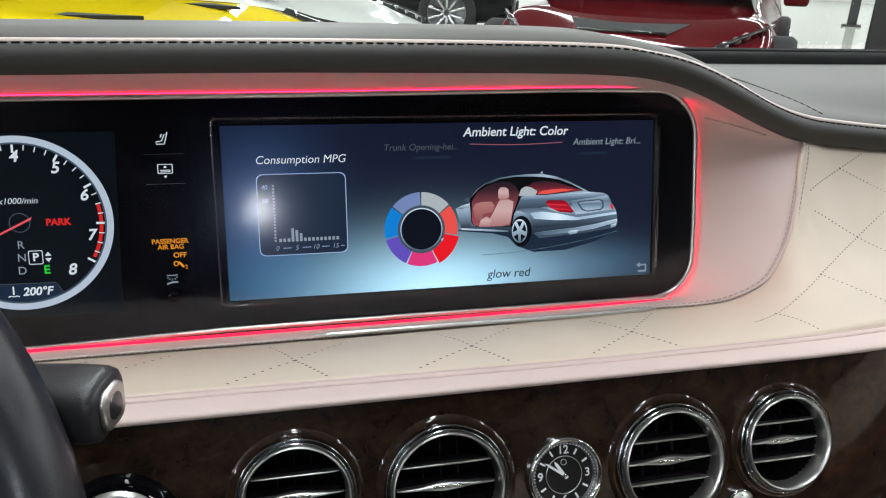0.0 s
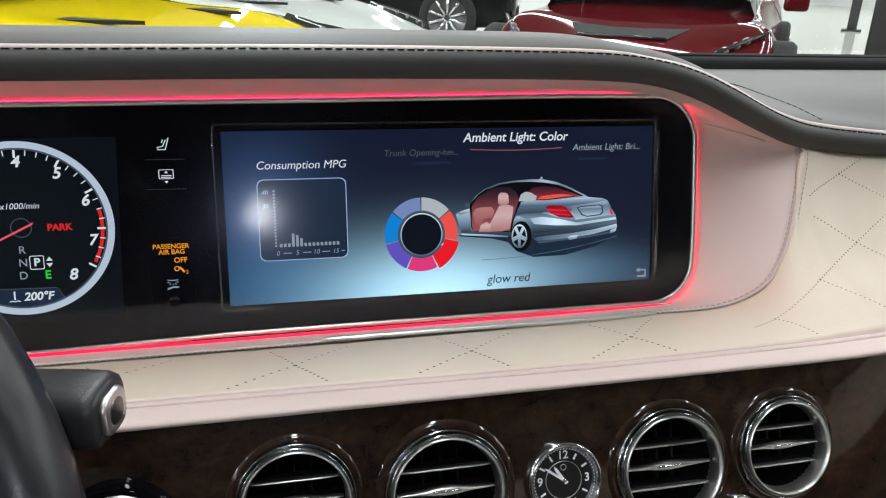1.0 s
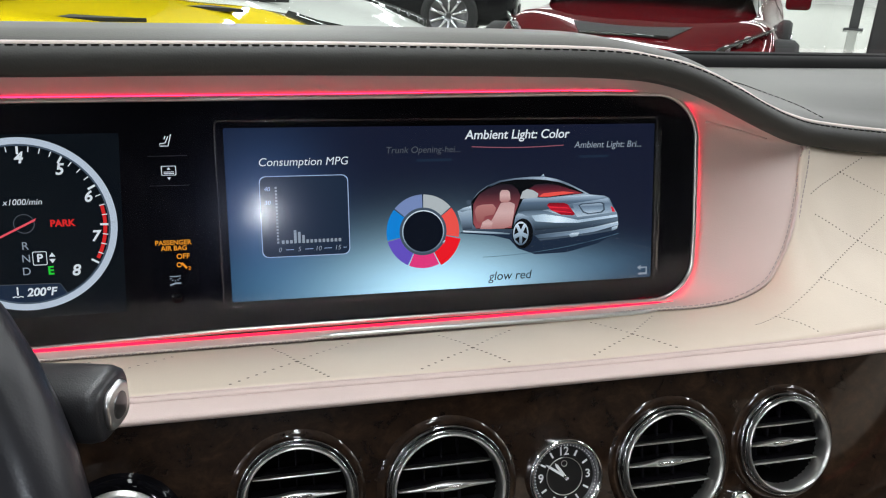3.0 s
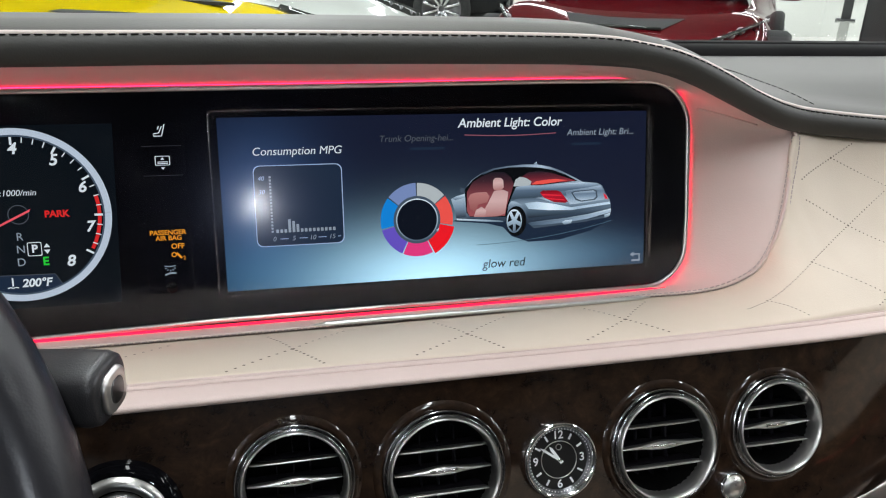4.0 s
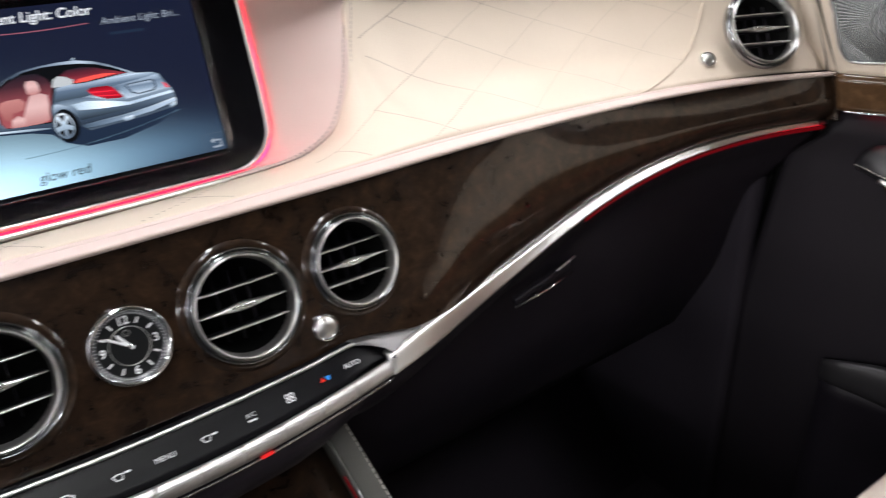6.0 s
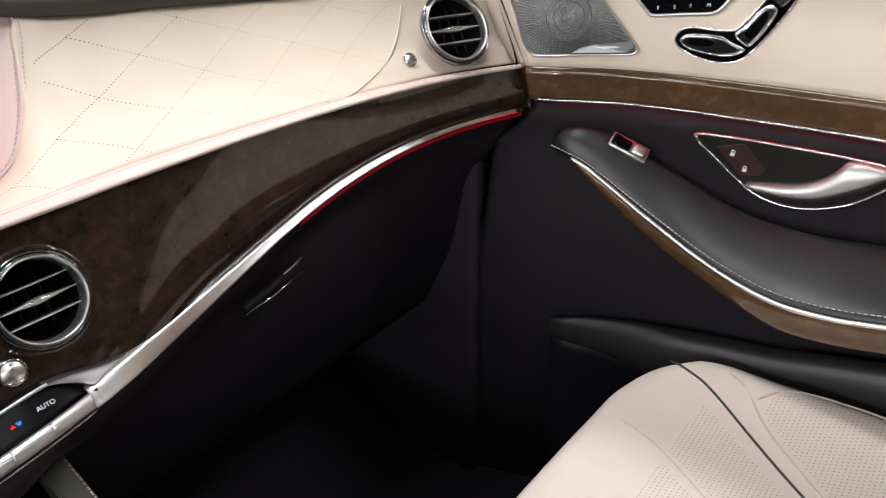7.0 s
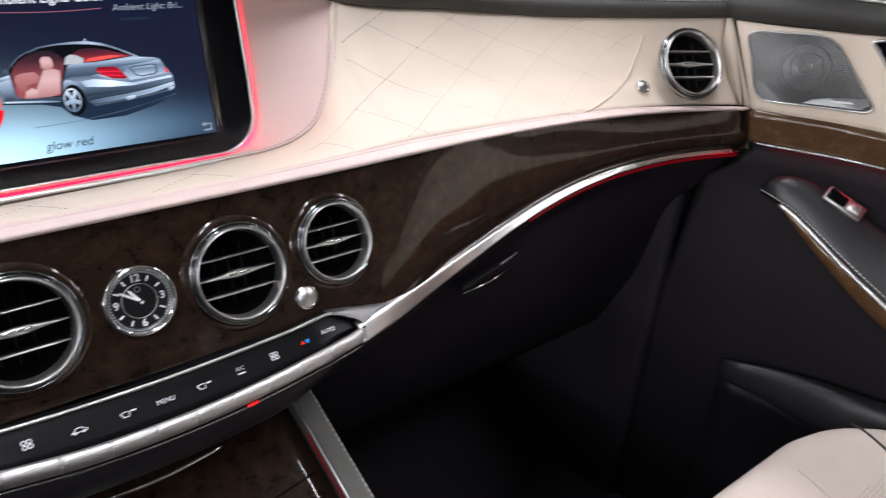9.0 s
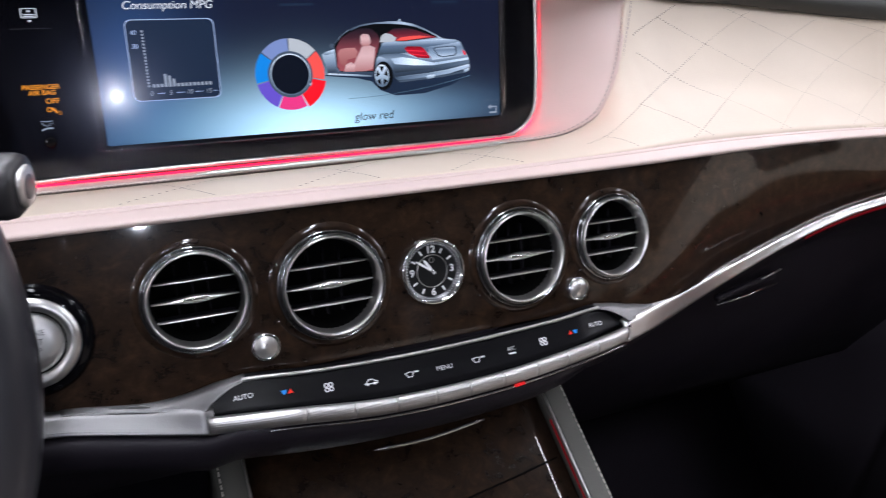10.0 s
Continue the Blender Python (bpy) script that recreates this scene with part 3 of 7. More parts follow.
# burl fascia: a flat middle with openings for the vents, and a curved wing towards the door
WN, WU = np.array((0, -0.9285, 0.3714)), np.array((0, 0.3714, 0.9285))


def on_wood(x, z, up=0.0):
    """A frame on the fascia's face: x to the right, y up along the wood, z out of it."""
    p = np.array((x, 0.4 * (z - 0.83), z)) + WN * up
    return Matrix(((1, 0, 0, p[0]), (0, WU[1], WN[1], p[1]), (0, WU[2], WN[2], p[2]), (0, 0, 0, 1)))


VENTS = [(-0.1380, 0.8352, 0.0286), (-0.0622, 0.8314, 0.0315), (0.0642, 0.8300, 0.0315), (0.1362, 0.8332, 0.0286)]
BARREL = 0.0003
foot = lambda x: float(np.interp(x, [-0.55, -0.15, -0.12, 0.12, 0.15, 0.18], [0.785, 0.785, 0.789, 0.789, 0.785, 0.784]))


def on_fascia(x, v):
    """The barrelled face of the wood: v runs from its top edge to its foot."""
    z = 0.8755 + (foot(x) - 0.8755) * v
    return np.array((x, 0.4 * (z - 0.83), z)) - WN * BARREL * (2 * v - 1) ** 2


ease = lambda q: min(1, max(0, q)) ** 3 * (10 - 15 * min(1, max(0, q)) + 6 * min(1, max(0, q)) ** 2)


def wood_face(x, v):
    """The whole face of the wood: flat round the vents, then a curved wing towards the door."""
    k, q = ease((x - 0.115) / 0.15), ease((x - 0.13) / 0.16)
    a, b = on_fascia(x, 0) * (1 - k), on_fascia(x, 1) * (1 - k)
    if k > 0:
        a, b = a + WOOD_TOP(x) * k, b + (STRIP_TOP(x) + (0, 0.0015, 0.0005)) * k
    return a + (b - a) * v + WN * (BARREL * (1 - 0.7 * q) * (1 - (2 * v - 1) ** 2) + 0.0125 * q * v * (1 - v ** 8))


gx, gv = np.r_[np.linspace(-0.55, 0.175, 330), np.linspace(0.178, 0.677, 110)], np.linspace(0, 1, 44)
bm = bmesh.new()
vs = [[bm.verts.new(wood_face(x, v)) for v in gv] for x in gx]
for i in range(len(gx) - 1):
    for j in range(len(gv) - 1):
        mx, mz = (gx[i] + gx[i + 1]) / 2, 0.8755 + (foot(gx[i]) - 0.8755) * (gv[j] + gv[j + 1]) / 2
        if any(math.hypot(mx - x, (mz - z) / 0.9285) < r * 0.97 for x, z, r in VENTS):
            continue
        bm.faces.new((vs[i][j], vs[i][j + 1], vs[i + 1][j + 1], vs[i + 1][j]))
WING_END = [np.array(v.co) for v in vs[-1]]
bmesh.ops.delete(bm, geom=[v for v in bm.verts if not v.link_faces], context="VERTS")
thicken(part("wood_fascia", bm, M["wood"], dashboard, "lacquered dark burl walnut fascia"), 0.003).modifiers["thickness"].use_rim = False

# bright strip along the foot of the fascia, and its twin on the driver's side, shaded by a darker colour
LEFT_TOP = fn([(-0.50, -0.020, 0.800), (-0.30, -0.020, 0.799), (-0.22, -0.0205, 0.7925), (-0.19, -0.0215, 0.7880), (-0.165, -0.0255, 0.7850), (-0.1385, -0.0330, 0.7842)])
LEFT_LOW = fn([(-0.50, -0.027, 0.794), (-0.30, -0.0275, 0.793), (-0.22, -0.0290, 0.7868), (-0.19, -0.0314, 0.7813), (-0.165, -0.0354, 0.7769), (-0.1385, -0.0410, 0.7740)])
for far, span, up, down in ((1, np.linspace(0.1345, 0.677, 90), STRIP_TOP, STRIP_LOW), (-1, np.linspace(-0.1385, -0.50, 50), LEFT_TOP, LEFT_LOW)):
    rows = []
    for x in span:
        a, b = up(x), down(x)
        w = (a[2] - b[2]) / 0.0142
        rows.append(spline([a + (0, 0.004, 0.001), a + np.array((0, -0.0006, 0.0002)), a * 0.66 + b * 0.34 + np.array((0, -0.0014, 0.0004)) * w, a * 0.33 + b * 0.67 + np.array((0, -0.0016, 0)) * w, b + np.array((0, -0.0010, 0.0003)) * w, b + (0, 0.004, -0.0006)], 14))
    thicken(part("metal_strip", loft(rows, flip=far < 0), M["satin"] if far > 0 else M["satin_shaded"], dashboard, "satin metal strip along the foot of the wood"), 0.002)
# Glowing sheet in place of the red light that falls below the strip
rows = [[STRIP_LOW(x) + (0, d, -h) for x in np.linspace(0.36, 0.674, 50)] for d, h in ((-0.0002, 0.0010), (0.0016, 0.0046))]
thicken(part("light_strip", loft(rows), M["led_soft"], dashboard, "glowing red sheet in place of light cast under the strip"), 0.001)

part("light_strip", tube([STRIP_LOW(x) + (0, 0.0034, -0.0010) for x in np.linspace(0.34, 0.674, 50)], 0.0006, 6), M["led_dash"], dashboard, "hidden red ambient light strip")

# dark lower dash and glove box
rows = []
for x in np.linspace(0.10, 0.69, 50):
    b = STRIP_LOW(x)
    rows.append(spline([b + (0, 0.0055, -0.0010), b + (0, 0.0070, -0.010), b + (0, 0.030, -0.04), (x, max(0.062, b[1] + 0.03), 0.715), (x, 0.085, 0.62), (x, 0.13, 0.52)], 20))
thicken(part("glove_box", loft(rows), M["plastic"], dashboard, "black glove box lid"), 0.004)
part("glove_box_latch", box((0.072, 0.006, 0.007), pose(0.345, 0.051, 0.7235, 0, -9, 4), 0.002), M["plastic"], dashboard)
part("latch_trim", tube([(0.308, 0.0445, 0.7150), (0.342, 0.0430, 0.7200), (0.376, 0.0450, 0.7260)], 0.0011, 6), M["chrome"], dashboard, "bright latch line")
part("latch_trim", tube([(0.356, 0.0455, 0.7330), (0.368, 0.0465, 0.7355), (0.380, 0.0475, 0.7385)], 0.0007, 6), M["satin"], dashboard)
rows = []
for x in np.linspace(-0.55, 0.14, 40):
    zz = 0.764 + 0.017 * min(1, (abs(x) / 0.145)) ** 2
    q = np.clip((x - 0.07) / 0.075, 0, 1) ** 2
    back = np.array((0, 0.030 * q, 0))
    lift = (LEFT_LOW(x) + (0, 0.002, -0.001) - (x, -0.040, zz + 0.002)) * ease((-0.125 - x) / 0.02)
    rows.append(spline([np.array(p) + back * f + lift * (p[2] > 0.715) for p, f in (((x, -0.040, zz + 0.002), 0.25), ((x, -0.0455, zz - 0.004), 0.4), ((x, -0.042, zz - 0.020), 1), ((x, -0.022, zz - 0.042), 1.4), ((x, 0.02, 0.694), 1), ((x, 0.06, 0.66), 0.5), ((x, 0.09, 0.5), 0))], 18))
thicken(part("lower_dash", loft(rows), M["plastic"], dashboard, "dark lower dashboard"), 0.004)
part("tray_handle", tube(spline([(-0.048, -0.0420, 0.7345), (-0.01, -0.0425, 0.7335), (0.028, -0.041, 0.7365)], 12), [0.0004] + [0.0013] * 10 + [0.0004], 6), M["chrome"], dashboard, "thin bright tray handle")

# ---- the screens under one black glass ----
SV, SN = np.array((0, 0.2532, 0.9674)), np.array((0, -0.9674, 0.2532))


def on_glass(u=0.0, v=0.0, up=0.0):
    """A frame on the glass, from the middle of the centre screen: x right, y up, z towards the seats."""
    p = np.array((-0.0245 + u, 0.16065, 0.9247)) + SV * v + SN * up
    return Matrix(((1, 0, 0, p[0]), (0, SV[1], SN[1], p[1]), (0, SV[2], SN[2], p[2]), (0, 0, 0, 1)))


panel = thing("display_panel", "wide black glass panel with two lit screens and a chrome frame", "display")
outline = [(-0.60, 0.0715), (-0.26, 0.0718), (-0.08, 0.0735), (0.08, 0.0755), (0.115, 0.0755)] + [(0.1455 + 0.0335 * math.cos(radians(a)), 0.0430 + 0.0325 * math.sin(radians(a))) for a in range(80, -1, -10)] + \
    [(0.1800, -0.02), (0.1795, -0.040)] + [(0.1465 + 0.033 * math.cos(radians(a)), -0.0425 - 0.0300 * math.sin(radians(a))) for a in range(10, 91, 10)] + [(0.08, -0.0725), (-0.04, -0.0725), (-0.15, -0.0730), (-0.26, -0.0760), (-0.60, -0.081)]
glass = part("glass", prism(outline, on_glass(0, 0, -0.008), 0.008, 0.0006), M["piano"], panel, "gloss black glass", smooth=False)
part("chrome_frame", tube([on_glass(x, y, 0.0005) @ Vector((0, 0, 0)) for x, y in outline], 0.0017, 8, closed=True), M["satin"], panel, "bright metal frame")


def flat(name, poly, mat, parent, layer, label=""):
    """A flat mark on the glass, in its layer above it."""
    return part(name, prism(poly, on_glass(0, 0, 0.0001 + 0.00008 * layer), 0.00006), mat, parent, label, smooth=False)


def flat_loop(name, poly, w, mat, parent, layer, label=""):
    """A closed flat line of width w."""
    f = on_glass(0, 0, 0.0002 + 0.00008 * layer)
    c = Vector((sum(p[0] for p in poly) / len(poly), sum(p[1] for p in poly) / len(poly)))
    inner = [Vector(p) + (c - Vector(p)).normalized() * w * 1.2 for p in poly]
    bm = loft([[f @ Vector((*p, 0)) for p in poly], [f @ Vector((*p, 0)) for p in inner]], closed=True)
    return part(name, bm, mat, parent, label, smooth=False)


def words(name, body, u, v, size, mat, parent, layer=4, **kw):
    return lettering(name, body, size, mat, parent, on_glass(u, v, 0.0002 + 0.00008 * layer), **kw)


centre = flat("centre_screen", rounded(0.292, 0.1095, 0.001, 2), M["screen"], panel, 0, "lit centre screen showing the ambient light menu")
part("screen_rim", tube([on_glass(x, y, 0.0004) @ Vector((0, 0, 0)) for x, y in rounded(0.2990, 0.1170, 0.003, 3, -0.0015, 0.0006)], 0.0007, 6, closed=True), M["black_chrome"], panel, "thin bevel round the centre screen")
part("screen_bevel", box((0.0022, 0.100, 0.001), on_glass(0.1505, 0, 0.0003), 0.0004), M["black_chrome"], panel)
UI = {k: glow("screen_" + k, c, 1.3 * s) for k, c, s in (
    ("steel", (0.12, 0.17, 0.24), 0.5), ("tyre", (0.01, 0.012, 0.016), 0.3), ("seat", (1.0, 0.50, 0.47), 0.75),
    ("lamp", (1.0, 0.03, 0.06), 0.75), ("lilac", (0.26, 0.35, 0.66), 0.7), ("ice", (0.58, 0.62, 0.64), 0.75), ("coral", (1.0, 0.10, 0.08), 0.85), ("red", (0.95, 0.01, 0.02), 0.9), ("pink", (0.95, 0.05, 0.25), 0.8), ("violet", (0.16, 0.10, 0.62), 0.8),
    ("blue", (0.015, 0.27, 0.80), 0.8), ("night", (0.012, 0.022, 0.045), 1.0), ("deep", (0.004, 0.006, 0.012), 1.0), ("line", (0.5, 0.65, 0.95), 0.7), ("rose_line", (0.8, 0.25, 0.35), 0.35), ("floor", (0.20, 0.36, 0.48), 0.5))}
UI["silver"] = shaded_glow("screen_silver", [(0.0, (0.010, 0.015, 0.026)), (0.20, (0.045, 0.07, 0.11)), (0.36, (0.22, 0.30, 0.40)), (0.44, (0.50, 0.62, 0.74)), (0.50, (0.10, 0.15, 0.22)), (0.62, (0.20, 0.28, 0.38)), (0.70, (0.42, 0.52, 0.64)), (1.0, (0.06, 0.09, 0.13))], 0.85)
UI["bright"] = shaded_glow("screen_bright", [(0.0, (0.10, 0.15, 0.22)), (0.5, (0.42, 0.54, 0.66)), (1.0, (0.80, 0.90, 1.0))], 0.85)
UI["cabin"] = shaded_glow("screen_cabin", [(0.0, (0.42, 0.10, 0.11)), (0.45, (0.30, 0.07, 0.085)), (0.8, (0.06, 0.02, 0.03)), (1.0, (0.015, 0.012, 0.02))], 0.8)
UI["seat"] = shaded_glow("screen_seat", [(0.0, (0.62, 0.26, 0.25)), (0.6, (0.95, 0.62, 0.60)), (1.0, (0.80, 0.48, 0.47))], 0.7)
UI["dash"] = shaded_glow("screen_dash", [(0.0, (0.50, 0.14, 0.14)), (1.0, (0.80, 0.34, 0.32))], 0.6)
UI["cabin_rear"] = shaded_glow("screen_cabin_rear", [(0.0, (0.45, 0.05, 0.07)), (0.5, (0.16, 0.02, 0.035)), (1.0, (0.015, 0.015, 0.025))], 0.8)
UI["roof"] = shaded_glow("screen_roof", [(0.0, (0.03, 0.05, 0.08)), (0.5, (0.25, 0.32, 0.42)), (0.75, (0.50, 0.60, 0.72)), (1.0, (0.10, 0.14, 0.20))], 0.9, 0)
UI["hood"] = shaded_glow("screen_bonnet", [(0.0, (0.02, 0.03, 0.05)), (0.45, (0.22, 0.30, 0.40)), (0.8, (0.40, 0.50, 0.60)), (1.0, (0.14, 0.20, 0.28))], 0.95)
UI["quarter"] = shaded_glow("screen_quarter", [(0.0, (0.16, 0.22, 0.30)), (0.3, (0.045, 0.07, 0.10)), (0.7, (0.10, 0.15, 0.22)), (0.93, (0.34, 0.44, 0.56)), (1.0, (0.70, 0.80, 0.90))], 1.0)
UI["flank"] = shaded_glow("screen_flank", [(0.0, (0.016, 0.026, 0.042)), (0.35, (0.10, 0.15, 0.21)), (0.7, (0.26, 0.35, 0.45)), (1.0, (0.10, 0.15, 0.22))], 0.8)
UI["shine"] = shaded_glow("screen_shine", [(0.0, (0.30, 0.40, 0.50)), (0.3, (0.72, 0.84, 0.94)), (0.6, (0.34, 0.44, 0.55)), (1.0, (0.55, 0.66, 0.78))], 1.15, 0)
UI["bumper"] = shaded_glow("screen_bumper", [(0.0, (0.05, 0.08, 0.12)), (0.5, (0.22, 0.30, 0.40)), (1.0, (0.42, 0.52, 0.64))], 1.05, 0)
UI["lid"] = shaded_glow("screen_lid", [(0.0, (0.50, 0.60, 0.70)), (0.35, (0.26, 0.35, 0.46)), (0.7, (0.14, 0.20, 0.28)), (1.0, (0.40, 0.50, 0.62))], 1.0)
UI["lamp_dark"] = shaded_glow("screen_lamp_dark", [(0.0, (0.30, 0.004, 0.015)), (0.6, (0.55, 0.01, 0.03)), (1.0, (0.20, 0.003, 0.01))], 0.9)
# consumption box
flat("box_fill", rounded(0.0555, 0.0515, 0.004, 4, -0.0981, -0.0013), UI["night"], centre, 1)
flat_loop("box_line", rounded(0.0560, 0.052, 0.004, 4, -0.0981, -0.0013), 0.0006, UI["line"], centre, 2)
words("caption", "Consumption MPG", -0.0980, 0.0332, 0.0072, M["white_ui"], centre, shear=0.18, label="white words")
for s, v in (("40", 0.0164), ("30", 0.0078)):
    words("scale_number", s, -0.1215, v, 0.0040, UI["line"], centre, shear=0.2)
for s, u in (("0", -0.115), ("5", -0.1028), ("10", -0.0908), ("15", -0.0783)):
    words("scale_number", s, u, -0.0226, 0.0042, M["pale_ui"], centre, shear=0.2)
for u in (-0.1088, -0.0965, -0.0845, -0.0735):
    flat("dash_mark", rounded(0.0052 if u < -0.08 else 0.002, 0.0004, 0.0001, 1, u, -0.0226), UI["line"], centre, 3)
for k in range(18):
    flat("axis_tick", rounded(0.0014, 0.0013, 0.0002, 1, -0.1159, 0.0172 - 0.00205 * k), M["pale_ui"], centre, 3)
for k in range(15):
    h = {3: 0.0085, 4: 0.0073, 5: 0.0052}.get(k, 0.0022)
    flat("bar", rounded(0.0017, h, 0.0002, 1, -0.1128 + 0.00258 * k, -0.0186 + h / 2), M["pale_ui"], centre, 3)
# menu line
words("menu_entry", "Trunk Opening-hei...", -0.0203, 0.0393, 0.0060, M["grey_ui"], centre, shear=0.18)
words("menu_entry", "Ambient Light: Color", 0.0447, 0.0484, 0.0085, M["white_ui"], centre, shear=0.18, bold=0.00012, label="bold white words")
words("menu_entry", "Ambient Light: Bri...", 0.1109, 0.0407, 0.0063, M["pale_ui"], centre, shear=0.18)
flat("underline", stroke([(0.0126 + 0.0653 * k / 10, 0.0408 - 0.0010 * math.sin(math.pi * k / 10)) for k in range(11)], 0.0006), UI["rose_line"], centre, 2)
flat("faint_line", rounded(0.022, 0.0018, 0.0003, 1, 0.1002, 0.0328), UI["night"], centre, 1)
flat("faint_line", rounded(0.024, 0.0018, 0.0003, 1, -0.013, 0.0325), UI["night"], centre, 1)
words("colour_name", "glow red", 0.0392, -0.0478, 0.0086, UI["deep"], centre, shear=0.18, label="dark words")
flat("corner_key", stroke([(0.1305, -0.0548), (0.1300, -0.0440), (0.1312, -0.0425), (0.1458, -0.0425)], 0.0004), UI["steel"], centre, 2)
flat("back_arrow", stroke([(0.1425, -0.0520), (0.1365, -0.0520)], 0.0014), M["pale_ui"], centre, 2)
flat("back_arrow", stroke([(0.1425, -0.0527), (0.1425, -0.0475), (0.1375, -0.0475)], 0.0012), M["pale_ui"], centre, 3)
flat("back_arrow", [(0.1352, -0.0475), (0.1380, -0.0455), (0.1380, -0.0495)], M["pale_ui"], centre, 3)
flat("floor_ring", stroke([(0.02 + 0.10 * k / 14, -0.034 + 0.012 * (k / 14) ** 2) for k in range(15)], 0.0004), UI["floor"], centre, 1)
# colour wheel
rx, ry = -0.0213, -0.0146
for a, b, key in ((90, 141, "lilac"), (39, 90, "ice"), (-12, 39, "coral"), (-64, -12, "red"), (-115, -64, "pink"), (-167, -115, "violet"), (-219, -167, "blue")):
    flat("wheel_segment", disc(0.0262 if key == "red" else 0.0247, 10, rx, ry, a + 1, b - 1, 0.0160), UI[key], centre, 2)
flat("wheel_shade", disc(0.0160, 48, rx, ry, 0, 359.9, 0.0142), UI["steel"], centre, 2)
flat("wheel_line", disc(0.0143, 48, rx, ry, 0, 359.9, 0.0135), UI["bright"], centre, 3)
flat("wheel_hub", disc(0.0136, 40, rx, ry), UI["deep"], centre, 3)
flat("wheel_pointer", [(rx + 0.0129, ry - 0.0075), (rx + 0.0150, ry - 0.0062), (rx + 0.0140, ry - 0.0090)], UI["bright"], centre, 4)
# the pictured saloon
flat("car_shadow", [(0.0028, -0.0168), (0.0276, -0.0196), (0.039, -0.0226), (0.0451, -0.0292), (0.0575, -0.0339), (0.0807, -0.0336), (0.1043, -0.0284), (0.1217, -0.0203), (0.0849, -0.0209), (0.0431, -0.0188), (0.0052, -0.0162)], UI["night"], centre, 1)
flat("car_body", [(0.002, -0.0018), (0.0063, 0.0003), (0.0115, 0.0016), (0.0136, 0.0061), (0.0168, 0.0102), (0.0232, 0.0145), (0.0321, 0.0178), (0.0426, 0.0192), (0.0536, 0.0198), (0.0638, 0.0197), (0.073, 0.0179), (0.0813, 0.0148), (0.0898, 0.0106), (0.0979, 0.0064), (0.1087, 0.0052), (0.1126, 0.0034), (0.1157, -0.0027), (0.1193, -0.0089), (0.1198, -0.0154), (0.1186, -0.019), (0.1133, -0.0203), (0.0977, -0.022), (0.0849, -0.0229), (0.068, -0.0241), (0.0609, -0.0245), (0.0571, -0.0211), (0.0451, -0.0193), (0.0276, -0.0177), (0.006, -0.0158), (0.0053, -0.0112), (0.0035, -0.0053)], UI["silver"], centre, 2, "silver saloon picture")
flat("car_pillars", [(0.0119, 0.0039), (0.014, 0.0065), (0.0176, 0.0105), (0.024, 0.0145), (0.0329, 0.0172), (0.0434, 0.0184), (0.0556, 0.018), (0.0659, 0.0173), (0.0755, 0.0154), (0.0847, 0.012), (0.0941, 0.0073), (0.0805, 0.0062), (0.0659, 0.0052), (0.0556, 0.0056), (0.0486, 0.0047), (0.0465, -0.0006), (0.0432, -0.0071), (0.0415, -0.0156), (0.0156, -0.0144), (0.0129, -0.0112)], UI["tyre"], centre, 3)
flat("car_roof", [(0.0232, 0.0143), (0.0321, 0.0177), (0.0426, 0.0191), (0.0536, 0.0198), (0.0638, 0.0196), (0.073, 0.0177), (0.0813, 0.0148), (0.0755, 0.0156), (0.0659, 0.0173), (0.0556, 0.0182), (0.0434, 0.0182), (0.0329, 0.0169), (0.0256, 0.014)], UI["roof"], centre, 4)
flat("car_window", [(0.0135, 0.0027), (0.0176, 0.009), (0.0244, 0.0129), (0.032, 0.0154), (0.0401, 0.0151), (0.0449, 0.0114), (0.047, 0.0067), (0.0445, -0.0005), (0.042, -0.0071), (0.0403, -0.0148), (0.0152, -0.014), (0.0133, -0.0104)], UI["cabin"], centre, 4, "red-lit cabin in the picture")
flat("car_window", [(0.0535, 0.0065), (0.0523, 0.0112), (0.0576, 0.0145), (0.0659, 0.015), (0.0742, 0.0135), (0.0847, 0.01), (0.0924, 0.0074), (0.0784, 0.0067), (0.0659, 0.006)], UI["cabin_rear"], centre, 4)
flat("car_shelf", [(0.0597, 0.0059), (0.063, 0.0081), (0.0713, 0.0089), (0.0784, 0.0091), (0.0869, 0.008), (0.0784, 0.0071), (0.068, 0.0059)], UI["coral"], centre, 5)
flat("car_dash", [(0.0142, -0.002), (0.0159, 0.001), (0.0199, 0.002), (0.0271, 0.0021), (0.0294, -0.0007), (0.0278, -0.0049), (0.0213, -0.0061), (0.0197, -0.0115), (0.0157, -0.009)], UI["dash"], centre, 5)
flat("car_seat", [(0.024, -0.0148), (0.0253, -0.0102), (0.0278, -0.0064), (0.0302, -0.0019), (0.0327, 0.0026), (0.0392, 0.0032), (0.0428, 0.0015), (0.042, -0.0047), (0.0403, -0.0132), (0.035, -0.0149)], UI["seat"], centre, 5)
flat("car_seat", [(0.018, -0.0145), (0.0197, -0.0099), (0.0237, -0.0078), (0.0269, -0.0103), (0.026, -0.0149)], UI["seat"], centre, 6)
flat("car_headrest", [(0.032, 0.0096), (0.0336, 0.0115), (0.0376, 0.0113), (0.0392, 0.0097), (0.0396, 0.0047), (0.0376, 0.0028), (0.0331, 0.003), (0.0319, 0.0046)], UI["seat"], centre, 6)
flat("car_seat", [(0.0465, 0.0052), (0.0482, 0.0098), (0.0515, 0.0116), (0.0556, 0.0107), (0.0597, 0.0082), (0.0589, 0.0055), (0.0523, 0.005)], UI["ice"], centre, 5)
flat("car_bonnet", [(0.0024, -0.0019), (0.0063, 0.0001), (0.0119, 0.0016), (0.0126, -0.005), (0.0124, -0.0142), (0.006, -0.0147), (0.0046, -0.0077)], UI["hood"], centre, 3)
